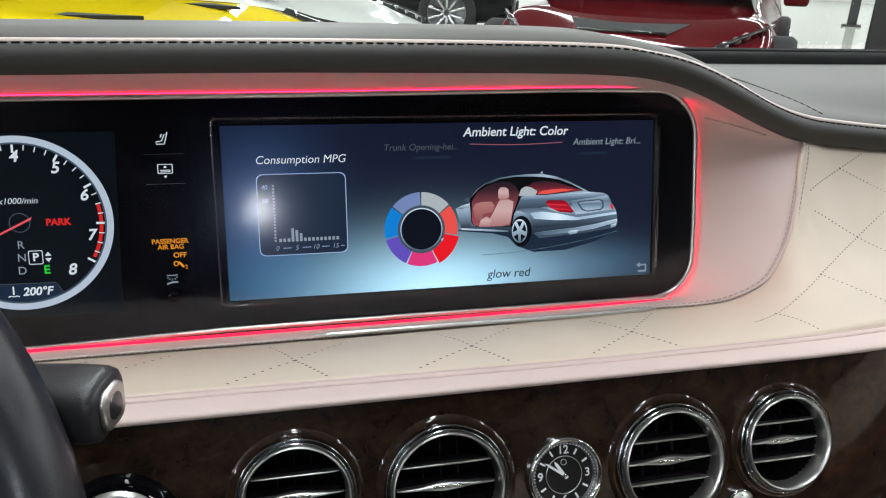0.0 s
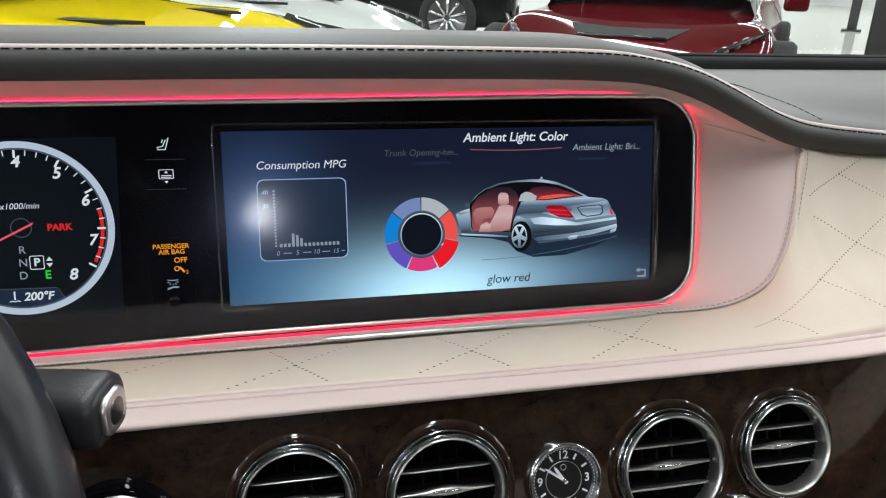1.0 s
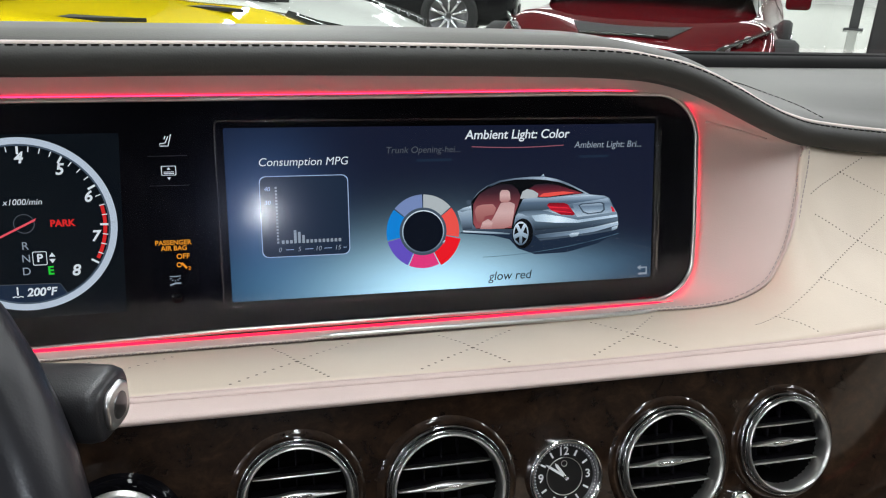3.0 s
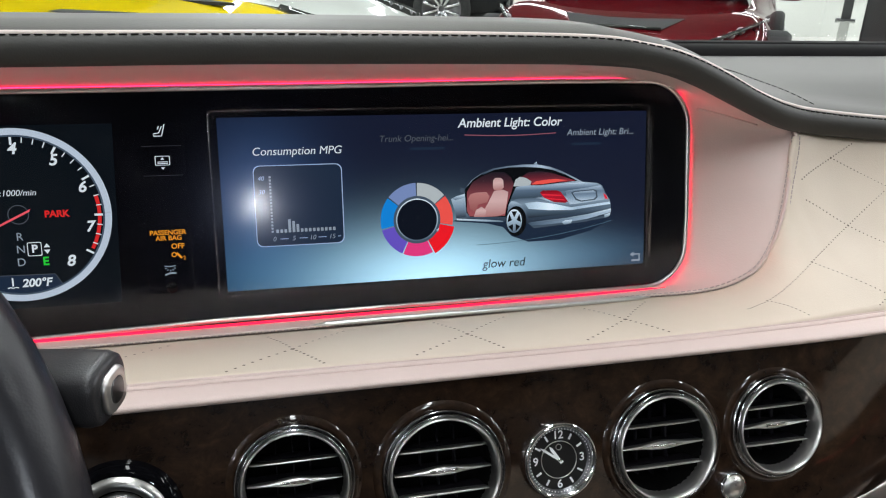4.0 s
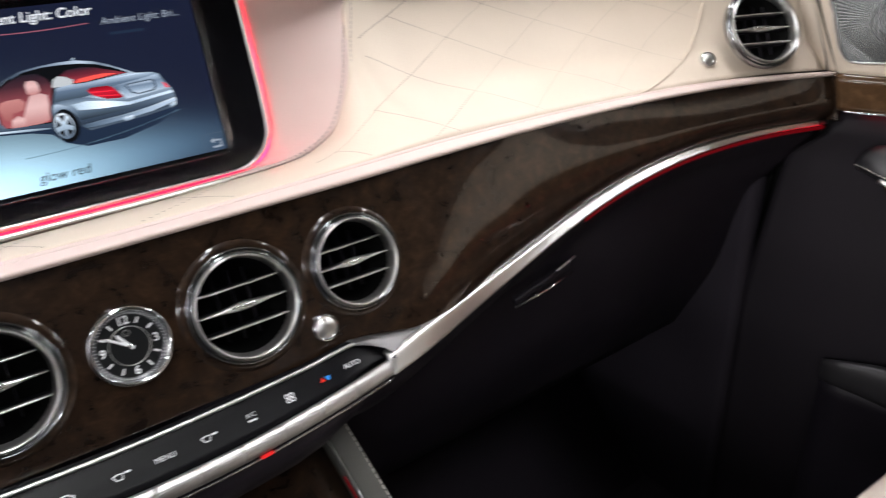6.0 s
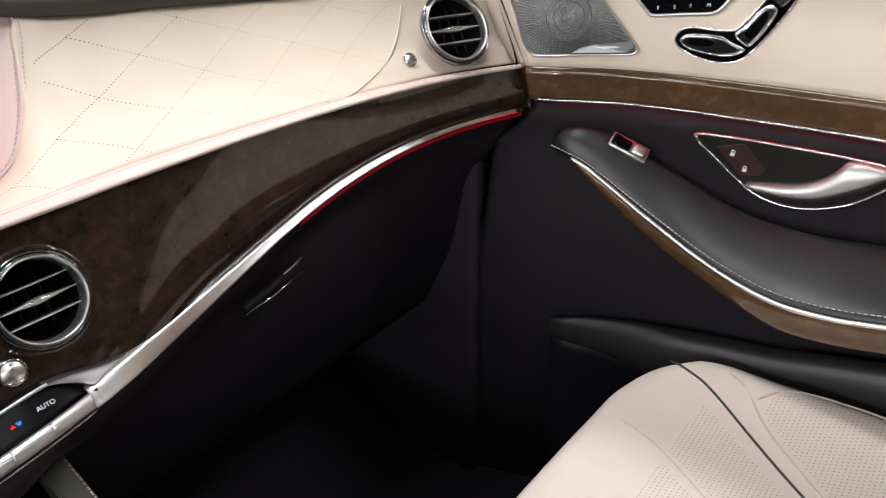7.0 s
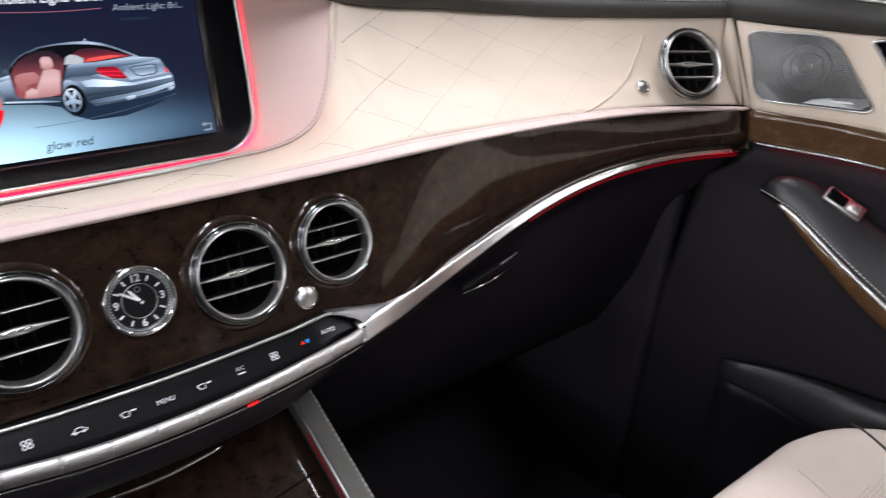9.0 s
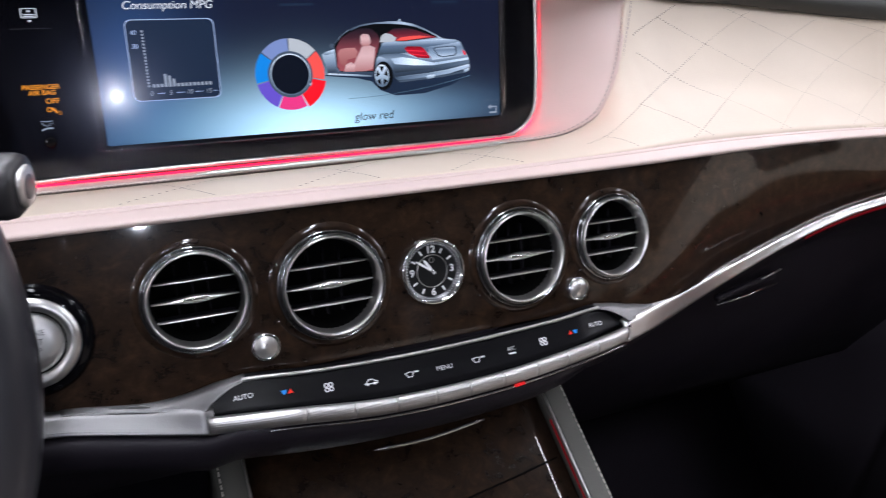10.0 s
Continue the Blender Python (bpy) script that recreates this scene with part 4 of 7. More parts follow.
flat("car_bonnet_light", [(0.0028, -0.0015), (0.0063, 0.0001), (0.0119, 0.0014), (0.0118, -0.0011), (0.0055, -0.0024)], UI["bright"], centre, 5)
flat("car_sill", [(0.006, -0.0151), (0.0276, -0.0169), (0.039, -0.0183), (0.039, -0.0192), (0.0276, -0.0183), (0.006, -0.0162)], UI["bright"], centre, 4)
flat("car_quarter", [(0.0486, 0.0047), (0.0556, 0.0052), (0.0659, 0.0044), (0.0784, 0.0055), (0.0975, 0.006), (0.1087, 0.0048), (0.1018, 0.0019), (0.0848, 0.0006), (0.0785, 0.0), (0.068, -0.0027), (0.0597, -0.0039), (0.0493, -0.0035), (0.0452, -0.0049), (0.0432, -0.0071), (0.0457, -0.001)], UI["quarter"], centre, 4)
flat("car_flank", [(0.0452, -0.0049), (0.0493, -0.0035), (0.0597, -0.0031), (0.0667, -0.0042), (0.0743, -0.0069), (0.0848, -0.009), (0.0891, -0.0099), (0.1184, -0.0064), (0.1193, -0.0113), (0.0891, -0.0155), (0.0701, -0.0166), (0.0575, -0.0172), (0.0555, -0.0116), (0.0522, -0.0075), (0.0481, -0.0054)], UI["flank"], centre, 4)
flat("car_flank_light", [(0.0547, -0.0068), (0.0638, -0.0061), (0.0764, -0.0082), (0.0891, -0.0111), (0.1184, -0.0084), (0.1189, -0.0101), (0.0891, -0.0131), (0.0722, -0.0124), (0.0576, -0.0109)], UI["shine"], centre, 5)
flat("car_bumper", [(0.0571, -0.0207), (0.0701, -0.0198), (0.0849, -0.0189), (0.102, -0.0169), (0.1194, -0.0137), (0.1198, -0.0158), (0.102, -0.0198), (0.0849, -0.0217), (0.068, -0.0225), (0.0596, -0.0228)], UI["bumper"], centre, 5)
flat("car_bumper_light", [(0.0579, -0.0204), (0.0701, -0.0194), (0.0849, -0.0185), (0.102, -0.0165), (0.1194, -0.0133), (0.1194, -0.0143), (0.102, -0.0178), (0.0849, -0.0197), (0.0701, -0.0206)], UI["bright"], centre, 6)
flat("car_valance", [(0.0596, -0.0232), (0.0785, -0.0218), (0.102, -0.0202), (0.1186, -0.0177), (0.1177, -0.0193), (0.0977, -0.022), (0.0849, -0.0229), (0.068, -0.0241), (0.0613, -0.0245)], UI["steel"], centre, 5)
flat("car_boot_lid", [(0.0848, 0.0006), (0.1018, 0.0023), (0.1113, 0.0035), (0.1148, -0.0026), (0.1158, -0.0063), (0.1019, -0.0081), (0.0882, -0.0091), (0.0865, -0.0051)], UI["lid"], centre, 5)
flat("car_lamp", [(0.0659, 0.0001), (0.068, 0.0016), (0.0784, 0.0012), (0.0814, -0.0001), (0.0869, -0.0071), (0.0848, -0.0078), (0.0764, -0.007), (0.0688, -0.0035)], UI["lamp_dark"], centre, 6)
flat("car_lamp_line", [(0.0667, -0.0007), (0.0806, -0.002), (0.0823, -0.0029), (0.068, -0.0019)], UI["lamp"], centre, 7)
flat("car_lamp_line", [(0.0692, -0.0035), (0.0835, -0.0053), (0.0848, -0.0062), (0.0722, -0.0048)], UI["lamp"], centre, 7)
flat("car_lamp", [(0.1135, -0.0022), (0.1157, -0.0035), (0.1171, -0.0064), (0.1149, -0.0063)], UI["lamp"], centre, 6)
flat("car_plate", [(0.089, -0.0008), (0.0916, 0.0003), (0.1061, 0.0009), (0.1087, -0.0), (0.1092, -0.0048), (0.1071, -0.0067), (0.0968, -0.0075), (0.0925, -0.0061)], UI["steel"], centre, 6)
flat("car_plate", [(0.0903, -0.0012), (0.092, -0.0005), (0.1057, 0.0001), (0.1074, -0.0007), (0.1079, -0.0044), (0.1062, -0.0059), (0.0968, -0.0067), (0.0933, -0.0053)], UI["lid"], centre, 7)
flat("car_exhaust", [(0.0823, -0.0212), (0.0849, -0.0201), (0.09, -0.02), (0.0892, -0.0223), (0.084, -0.0233)], UI["bright"], centre, 6)
flat("car_exhaust", [(0.1146, -0.0175), (0.1194, -0.0162), (0.1186, -0.0185), (0.1147, -0.02)], UI["bright"], centre, 6)
flat("car_mirror", [(0.0084, 0.0044), (0.0096, 0.0055), (0.0119, 0.005), (0.0119, 0.0023), (0.0091, 0.0024)], UI["steel"], centre, 5)
flat("car_antenna", [(0.0612, 0.0198), (0.0642, 0.0197), (0.0634, 0.0215)], UI["bright"], centre, 4)
flat("car_tyre", [(0.0484 + 0.0075 * math.cos(a), -0.0189 + 0.0104 * math.sin(a)) for a in np.arange(28) * math.pi / 14], UI["tyre"], centre, 6)
flat("car_rim", [(0.0470 + 0.0056 * math.cos(a), -0.0188 + 0.0082 * math.sin(a)) for a in np.arange(28) * math.pi / 14], UI["bright"], centre, 7)
for k in range(5):
    a = 2 * math.pi * k / 5 + 0.3
    flat("car_rim_gap", [(0.0470 + 0.0052 * r * math.cos(a + d), -0.0188 + 0.0077 * r * math.sin(a + d)) for r, d in ((0.32, 0), (0.96, 0.42), (0.96, -0.42))], UI["tyre"], centre, 8)

# one clear sheet over both screens; its blue gloss stands in for lens glare of the torch
cover_m, cn, cl_, cp = material("glare_cover_glass")
through_it, sheen, haze, first, second = cn.new("ShaderNodeBsdfTransparent"), cn.new("ShaderNodeBsdfGlossy"), cn.new("ShaderNodeBsdfGlossy"), cn.new("ShaderNodeMixShader"), cn.new("ShaderNodeMixShader")
sheen.inputs["Roughness"].default_value, haze.inputs["Roughness"].default_value = 0.14, 0.23
haze.inputs["Color"].default_value = (0.35, 0.42, 1.0, 1)
first.inputs[0].default_value, second.inputs[0].default_value = 0.016, 0.0055
cl_.new(through_it.outputs[0], first.inputs[1])
cl_.new(sheen.outputs[0], first.inputs[2])
cl_.new(first.outputs[0], second.inputs[1])
cl_.new(haze.outputs[0], second.inputs[2])
cl_.new(second.outputs[0], cn["Material Output"].inputs["Surface"])
cover = part("cover_glass", prism([(x * 0.994, y * 0.985) for x, y in outline], on_glass(0, 0, 0.0011), 0.0003), cover_m, panel, "clear cover glass with a bluish torch glare put into its gloss", smooth=False)
cover.visible_shadow = False

# instrument dial
dial = flat("dial_screen", [(-0.40, 0.0525), (-0.2061, 0.0525), (-0.2092, -0.0566), (-0.40, -0.0566)], glow("dial_back", (0.004, 0.008, 0.012), 0.6, (0.004, 0.004, 0.005), 0.05), panel, 0, "lit rev counter screen")
cx, cy, R = -0.2620, -0.0005, 0.0515
ring_mat = glow("dial_ring", (0.62, 0.70, 0.82), 0.98)
flat("dial_ring", disc(R, 72, cx, cy, 0, 359.9, R * 0.925), ring_mat, dial, 2, "pale lit ring")
flat("dial_shade", disc(R * 0.925, 72, cx, cy, 0, 359.9, R * 0.905), UI["steel"], dial, 2)
for k in range(33):
    a = radians(212 - 244 * k / 32)
    long, wide = (0.0047, 0.0013) if k % 4 == 0 else (0.0031, 0.0006)
    r1 = R * 0.90
    flat("dial_tick", stroke([(cx + r1 * math.cos(a), cy + r1 * math.sin(a)), (cx + (r1 - long) * math.cos(a), cy + (r1 - long) * math.sin(a))], wide), M["white_ui"], dial, 3)
flat("red_zone", disc(R * 0.885, 20, cx, cy, -29, 14, R * 0.845), M["red_ui"], dial, 2)
for s, u, v in (("1", -0.298, -0.0095), ("2", -0.298, 0.0155), ("3", -0.284, 0.032), ("4", -0.2619, 0.0389), ("5", -0.2404, 0.0317), ("6", -0.2259, 0.0152), ("7", -0.2236, -0.0088), ("8", -0.2360, -0.0291)):
    words("dial_number", s, u, v, 0.0092, M["white_ui"], dial, shear=0.2, bold=0.00025)
words("dial_unit", "x1000/min", -0.2618, 0.0130, 0.0050, M["white_ui"], dial, shear=0.2)
flat("needle_hub", disc(0.0058, 30, cx, cy + 0.0008, 0, 359.9, 0.0053), M["grey_ui"], dial, 3)
flat("needle", [(-0.2552, 0.0035), (-0.2558, 0.0018), (-0.300, -0.0200), (-0.3004, -0.0190)], glow("needle_red", (1.0, 0.12, 0.16), 0.9), dial, 5)
words("park_word", "PARK", -0.2411, -0.0002, 0.0056, M["red_ui"], dial, bold=0.0002)
for s, u, v in (("R", -0.2626, -0.0131), ("N", -0.2626, -0.0207), ("D", -0.2630, -0.0284)):
    words("gear_letter", s, u, v, 0.0066, M["pale_ui"], dial)
words("gear_letter", "P", -0.2552, -0.0207, 0.0066, M["white_ui"], dial, bold=0.0002)
flat_loop("gear_box", rounded(0.0080, 0.0084, 0.0008, 2, -0.2552, -0.0207), 0.0005, M["white_ui"], dial, 3)
flat("gear_arrow", [(-0.2502, -0.0200), (-0.2466, -0.0200), (-0.2484, -0.0175)], M["white_ui"], dial, 3)
flat("gear_arrow", [(-0.2502, -0.0214), (-0.2484, -0.0239), (-0.2466, -0.0214)], M["white_ui"], dial, 3)
words("mode_letter", "E", -0.2497, -0.0285, 0.0070, M["green_ui"], dial, bold=0.0002)
flat("temperature_field", [(-0.280, -0.0358), (-0.2454, -0.0364), (-0.2415, -0.0432), (-0.250, -0.0468), (-0.280, -0.0468)], UI["night"], dial, 1)
flat("temperature_line", stroke([(-0.280, -0.0358), (-0.2454, -0.0364), (-0.2415, -0.0432)], 0.0004), M["grey_ui"], dial, 2)
words("temperature", "200\u00b0F", -0.2560, -0.0412, 0.0068, M["white_ui"], dial, shear=0.2, bold=0.0002)
flat("thermometer", stroke([(-0.2690, -0.0375), (-0.2690, -0.0425)], 0.0009), M["white_ui"], dial, 3)
flat("thermometer", stroke([(-0.2720, -0.0437), (-0.2705, -0.0432), (-0.2690, -0.0437), (-0.2675, -0.0432), (-0.2660, -0.0437)], 0.0006), M["white_ui"], dial, 3)

# column of touch keys between the screens
keys = flat("key_column", rounded(0.0250, 0.1180, 0.001, 2, -0.1793, -0.002), M["piano"], panel, 0, "column of black touch keys")
for v in (0.0385, 0.0205):
    flat("key_gap", rounded(0.0230, 0.0003, 0.0001, 1, -0.1793, v), M["dark_metal"], keys, 1)
part("key_edge", box((0.0010, 0.110, 0.0012), on_glass(-0.1660, -0.004, 0.0002), 0.0003), M["piano"], keys)
part("key_edge", box((0.0008, 0.090, 0.0012), on_glass(-0.1925, -0.012, 0.0002), 0.0003), M["piano"], keys)
flat("seat_mark", stroke([(-0.1770, 0.0500), (-0.1785, 0.0445), (-0.1830, 0.0445), (-0.1833, 0.0458), (-0.1800, 0.0464), (-0.1782, 0.0503)], 0.0006), M["white_ui"], keys, 2)
flat("seat_mark", stroke([(-0.1798, 0.0505), (-0.1806, 0.0485)], 0.0006), M["white_ui"], keys, 2)
flat("seat_mark", stroke([(-0.1765, 0.0515), (-0.1772, 0.0498)], 0.0006), M["white_ui"], keys, 2)
flat_loop("blind_mark", rounded(0.0088, 0.0058, 0.0006, 2, -0.1791, 0.0296), 0.0005, M["white_ui"], keys, 2)
for v in (0.0288, 0.0278):
    flat("blind_mark", rounded(0.0060, 0.0005, 0.0001, 1, -0.1791, v), M["white_ui"], keys, 2)
flat("blind_mark", [(-0.1802, 0.0302), (-0.1780, 0.0302), (-0.1791, 0.0317)], M["white_ui"], keys, 2)
flat("blind_mark", [(-0.1802, 0.0255), (-0.1780, 0.0255), (-0.1791, 0.0240)], M["white_ui"], keys, 2)
words("airbag_words", "PASSENGER", -0.1793, -0.0148, 0.0041, M["amber"], keys, label="amber warning words", bold=0.00008)
words("airbag_words", "AIR BAG", -0.1790, -0.0183, 0.0041, M["amber"], keys, bold=0.00008)
words("airbag_words", "OFF", -0.1740, -0.0236, 0.0045, M["amber"], keys, bold=0.00008)
flat("airbag_mark", disc(0.0016, 20, -0.1766, -0.0288, 0, 359.9, 0.0010), M["amber"], keys, 2)
flat("airbag_mark", stroke([(-0.1752, -0.0278), (-0.1735, -0.0295), (-0.1722, -0.0312)], 0.0013), M["amber"], keys, 2)
words("airbag_mark", "2", -0.1706, -0.0312, 0.0034, M["amber"], keys)
for a in (20, 55, 90, 125, 160):
    c, s = math.cos(radians(a)), -math.sin(radians(a))
    flat("lamp_mark", stroke([(-0.1795 + 0.0022 * c, -0.0365 + 0.0018 * s), (-0.1795 + 0.0034 * c, -0.0365 + 0.0028 * s)], 0.0005), M["pale_ui"], keys, 2)
flat("lamp_mark", stroke([(-0.1828, -0.0415), (-0.1795, -0.0403), (-0.1762, -0.0405)], 0.0010), M["pale_ui"], keys, 2)
flat("lamp_mark", stroke([(-0.1828, -0.0358), (-0.1795, -0.0362), (-0.1762, -0.0358)], 0.0005), M["pale_ui"], keys, 2)
part("dimmer_knob", lathe([(0.0, 0.0048), (0.0022, 0.0046), (0.0038, 0.0032), (0.0044, 0.0), (0.0044, -0.001)], on_glass(-0.1790, -0.0490, 0.0004), 24), M["piano"], keys, "small round black knob")

# ---- air vents, clock and the controls set in the wood ----


def air_vent(m, r, depth, group, label, sliders=True, collar=True):
    """A round air vent: polished ring, satin funnel, three slats with a slider on the middle one, fins behind."""
    v = thing("air_vent", label, "air vent", group, m=m)
    I = Matrix()
    k = r / 0.0333
    if collar:
        part("wood_collar", lathe([(r * 0.97, -0.001), (r + 0.0012 * k, 0.0012), (r + 0.0030 * k, 0.0014), (r + 0.0050 * k, 0.0007), (r + 0.0066 * k, -0.0008), (r + 0.0080 * k, -0.0028)], I, 64), M["wood"], v, "raised lacquered wood collar")
    part("outer_ring", lathe([(r * 0.925, 0.0030), (r * 0.935, 0.0052), (r * 0.950, 0.0058), (r * 0.968, 0.0056), (r * 0.980, 0.0040), (r * 0.985, 0.0026), (r * 0.995, 0.0026), (r * 1.010, 0.0042), (r * 1.030, 0.0040), (r * 1.042, 0.0020), (r * 1.03, -0.002)], I, 72), M["dark_chrome"], v, "dark polished chrome ring")
    part("funnel", lathe([(r * 0.930, 0.0040), (r * 0.926, 0.0068), (r * 0.915, 0.0078), (r * 0.895, 0.0074), (r * 0.875, 0.0050), (r * 0.858, 0.0010), (r * 0.845, -0.0030)], I, 72), M["satin"], v, "satin metal inner ring")
    part("duct", lathe([(r * 0.850, -0.0020), (r * 0.83, -0.006), (r * 0.80, -depth * 0.7), (r * 0.70, -depth), (0.0, -depth)], I, 48), M["inside"], v, "dark duct")
    for h in (-0.37, 0.0, 0.37):
        half = r * 0.83 * math.sqrt(1 - (h * 1.05) ** 2) * 0.985
        y = h * r
        n, rows = 20, []
        for i in range(n + 1):
            x = -half + 2 * half * i / n
            tip = 1 - (abs(x) / half) ** 6 * 0.5
            bulge = 1 + (2.4 * math.exp(-((x / (0.42 * half)) ** 2)) if h == 0.0 and sliders else 0.0)
            t, d = 0.00095 * tip * bulge ** 0.9 * k, 0.0030 * (0.5 + 0.5 * tip)
            rows.append([(x, y + t * math.sin(a), -0.0015 + d * math.cos(a)) for a in np.arange(10) * 2 * math.pi / 10])
        bm = loft(rows, closed=True)
        bm.verts.ensure_lookup_table()
        bm.faces.new(bm.verts[:10][::-1])
        bm.faces.new(bm.verts[-10:])
        bmesh.ops.recalc_face_normals(bm, faces=bm.faces)
        slat = part("slat", bm, M["satin"], v, "satin metal slat")
        part("slat_web", box((2 * half * 0.98, 0.0014, depth * 0.6), pose(0, y - 0.0006, -0.004 - depth * 0.3), 0.0003), M["plastic"], slat)
        if h == 0.0 and sliders:
            part("slider", tube([(x, y + 0.0002, 0.0018 - 0.0006 * (x / 0.008 / k) ** 2) for x in np.linspace(-0.0085 * k, 0.0085 * k, 11)], [0.0004] + [0.0013] * 9 + [0.0004], 8, flat=0.7), M["ribbed_x"], slat, "finely ribbed slider")
    for x in (-0.30, 0.0, 0.30):
        part("fin", box((0.0007, r * 1.3 * math.sqrt(1 - x * x), depth * 0.25), pose(x * r, 0, -depth * 0.75)), M["plastic"], v)
    return v


M["ribbed_x"] = grooved("ribbed_metal_fine", (0.78, 0.77, 0.75), 0.2, 500, "X")
for x, z, r in VENTS:
    air_vent(on_wood(x, z), r, 0.020, "fascia vents", "round chrome air vent with satin slats in the walnut fascia")
pv = np.array((0.6145, 0.0475, 0.9010))
pn = Vector((-0.30, -0.80, 0.52)).normalized()
px = Vector((0.93, -0.36, 0.0)).normalized()
px = (px - pn * px.dot(pn)).normalized()
py = pn.cross(px)
PV = Matrix(((px.x, py.x, pn.x, pv[0]), (px.y, py.y, pn.y, pv[1]), (px.z, py.z, pn.z, pv[2]), (0, 0, 0, 1)))
air_vent(PV @ pose(0, 0, 0.0050), 0.0375, 0.010, "", "round chrome air vent in the cream leather beside the door", sliders=True, collar=False)


def air_knob(m, r, label):
    k = part("air_knob", lathe([(0.0, 0.0062), (r * 0.35, 0.0060), (r * 0.62, 0.0050), (r * 0.82, 0.0040)], m, 40), M["satin"], dashboard, label)
    part("knob_rim", lathe([(r * 0.80, 0.0042), (r * 0.92, 0.0048), (r, 0.0036), (r * 1.02, 0.0), (r * 1.02, -0.001)], m, 40), M["chrome"], k, "polished rim")
    part("pointer", box((0.0008, r * 0.5, 0.0006), m @ pose(0, r * 0.42, 0.0053, -18)), M["chrome"], k)


air_knob(on_wood(-0.1045, 0.8045), 0.0082, "round domed satin metal air knob")
air_knob(on_wood(0.1055, 0.8040), 0.0082, "round domed satin metal air knob")
air_knob(Matrix.Translation(on_sheet(0.562, 0.024, 0.001)[0]) @ PV.to_3x3().to_4x4(), 0.0072, "small satin air knob in the cream leather")

# clock
clock = thing("clock", "small round analogue clock with a black face and chrome bezel", "clock", m=on_wood(0.0015, 0.8300))
CR = 0.0208
part("bezel", lathe([(CR * 0.86, 0.0030), (CR * 0.90, 0.0052), (CR * 0.95, 0.0056), (CR, 0.0040), (CR * 1.03, 0.0), (CR * 1.03, -0.001)], Matrix(), 64), M["chrome"], clock, "polished chrome bezel")
part("minute_ring", lathe([(CR * 0.78, 0.0012), (CR * 0.87, 0.0034)], Matrix(), 64), M["dark_metal"], clock)
part("face", prism(disc(CR * 0.80, 48), Matrix(), 0.0011), plain("clock_black", (0.008, 0.009, 0.010), 0.3, vary=0.3), clock, "black dial", smooth=False)
part("dial_circle", lathe([(CR * 0.475, 0.00112), (CR * 0.475, 0.0015), (CR * 0.495, 0.0015), (CR * 0.495, 0.00112)], Matrix(), 48), M["satin"], clock)
white = glow("clock_white", (0.8, 0.84, 0.9), 0.18, (0.75, 0.75, 0.75), 0.4)
for k in range(60):
    a = 2 * math.pi * k / 60
    part("minute_mark", box((0.0004, 0.0010, 0.0004), Matrix.Rotation(-a, 4, "Z") @ pose(0, CR * 0.825, 0.0026, -52)), white, clock, smooth=False)
for k in range(12):
    a = 2 * math.pi * k / 12
    if k % 3:
        part("hour_mark", box((0.0010, 0.0032, 0.0004), Matrix.Rotation(-a, 4, "Z") @ pose(0, CR * 0.655, 0.0013)), white, clock, smooth=False)
    else:
        p = (CR * 0.64 * math.sin(a), CR * 0.64 * math.cos(a))
        lettering("hour_number", str(k or 12), 0.0062, white, clock, pose(p[0], p[1], 0.0013), bold=0.00012)
part("emblem", lathe([(0.0014, 0.0012), (0.0014, 0.0016), (0.0017, 0.0016), (0.0017, 0.0012)], pose(0, CR * 0.33, 0), 24), M["satin"], clock, "small round emblem")
for a, l, w, h in ((-305.0, 0.0135, 0.0012, 0.0022), (-325.0, 0.0095, 0.0015, 0.0018)):
    part("hand", prism([(-w / 2, -0.0022), (w / 2, -0.0022), (w * 0.55, l * 0.8), (0, l), (-w * 0.55, l * 0.8)], Matrix.Rotation(radians(a), 4, "Z") @ Matrix.Scale(-1, 4, (1, 0, 0)) @ pose(0, 0, h), 0.0003), white, clock, "pale hand", smooth=False)
part("hand_pin", lathe([(0.0, 0.0030), (0.0010, 0.0029), (0.0012, 0.0016)], Matrix(), 20), M["chrome"], clock)

# starter button
start = thing("starter_button", "round satin engine start button in a metal ring", "button", m=on_wood(-0.2195, 0.8275))
part("black_collar", lathe([(0.0235, 0.006), (0.0265, 0.0058), (0.0285, 0.003), (0.030, -0.001)], Matrix(), 48), M["piano"], start)
part("ring", lathe([(0.0165, 0.0050), (0.0175, 0.0080), (0.0200, 0.0090), (0.0225, 0.0078), (0.0238, 0.0050)], Matrix(), 56), M["satin"], start, "satin metal ring")
part("ring_gap", lathe([(0.0150, 0.0045), (0.0168, 0.0045)], Matrix(), 48), M["inside"], start)
part("cap", lathe([(0.0, 0.0082), (0.008, 0.0080), (0.0135, 0.0072), (0.0155, 0.0056), (0.0158, 0.004)], Matrix(), 48), M["brushed"], start, "domed satin cap")
for s, y in (("ENGINE", 0.0052), ("START", 0.0006), ("STOP", -0.0040)):
    lettering("button_word", s, 0.0042, plain("engraved_grey", (0.10, 0.10, 0.10), 0.6), start, pose(0, y, 0.0083))

# climate panel and its ribbed toggles
climate = thing("climate_panel", "gloss black climate panel with ribbed metal toggles under the wood", "control panel")
TOP_L = fn([(-0.150, -0.0225, 0.7905), (-0.138, -0.0225, 0.7925), (-0.120, -0.023, 0.7938), (-0.07, -0.0245, 0.7900), (0.0, -0.0250, 0.7885), (0.08, -0.0245, 0.7910), (0.115, -0.0235, 0.7938), (0.130, -0.0230, 0.7925), (0.150, -0.022, 0.7880)])
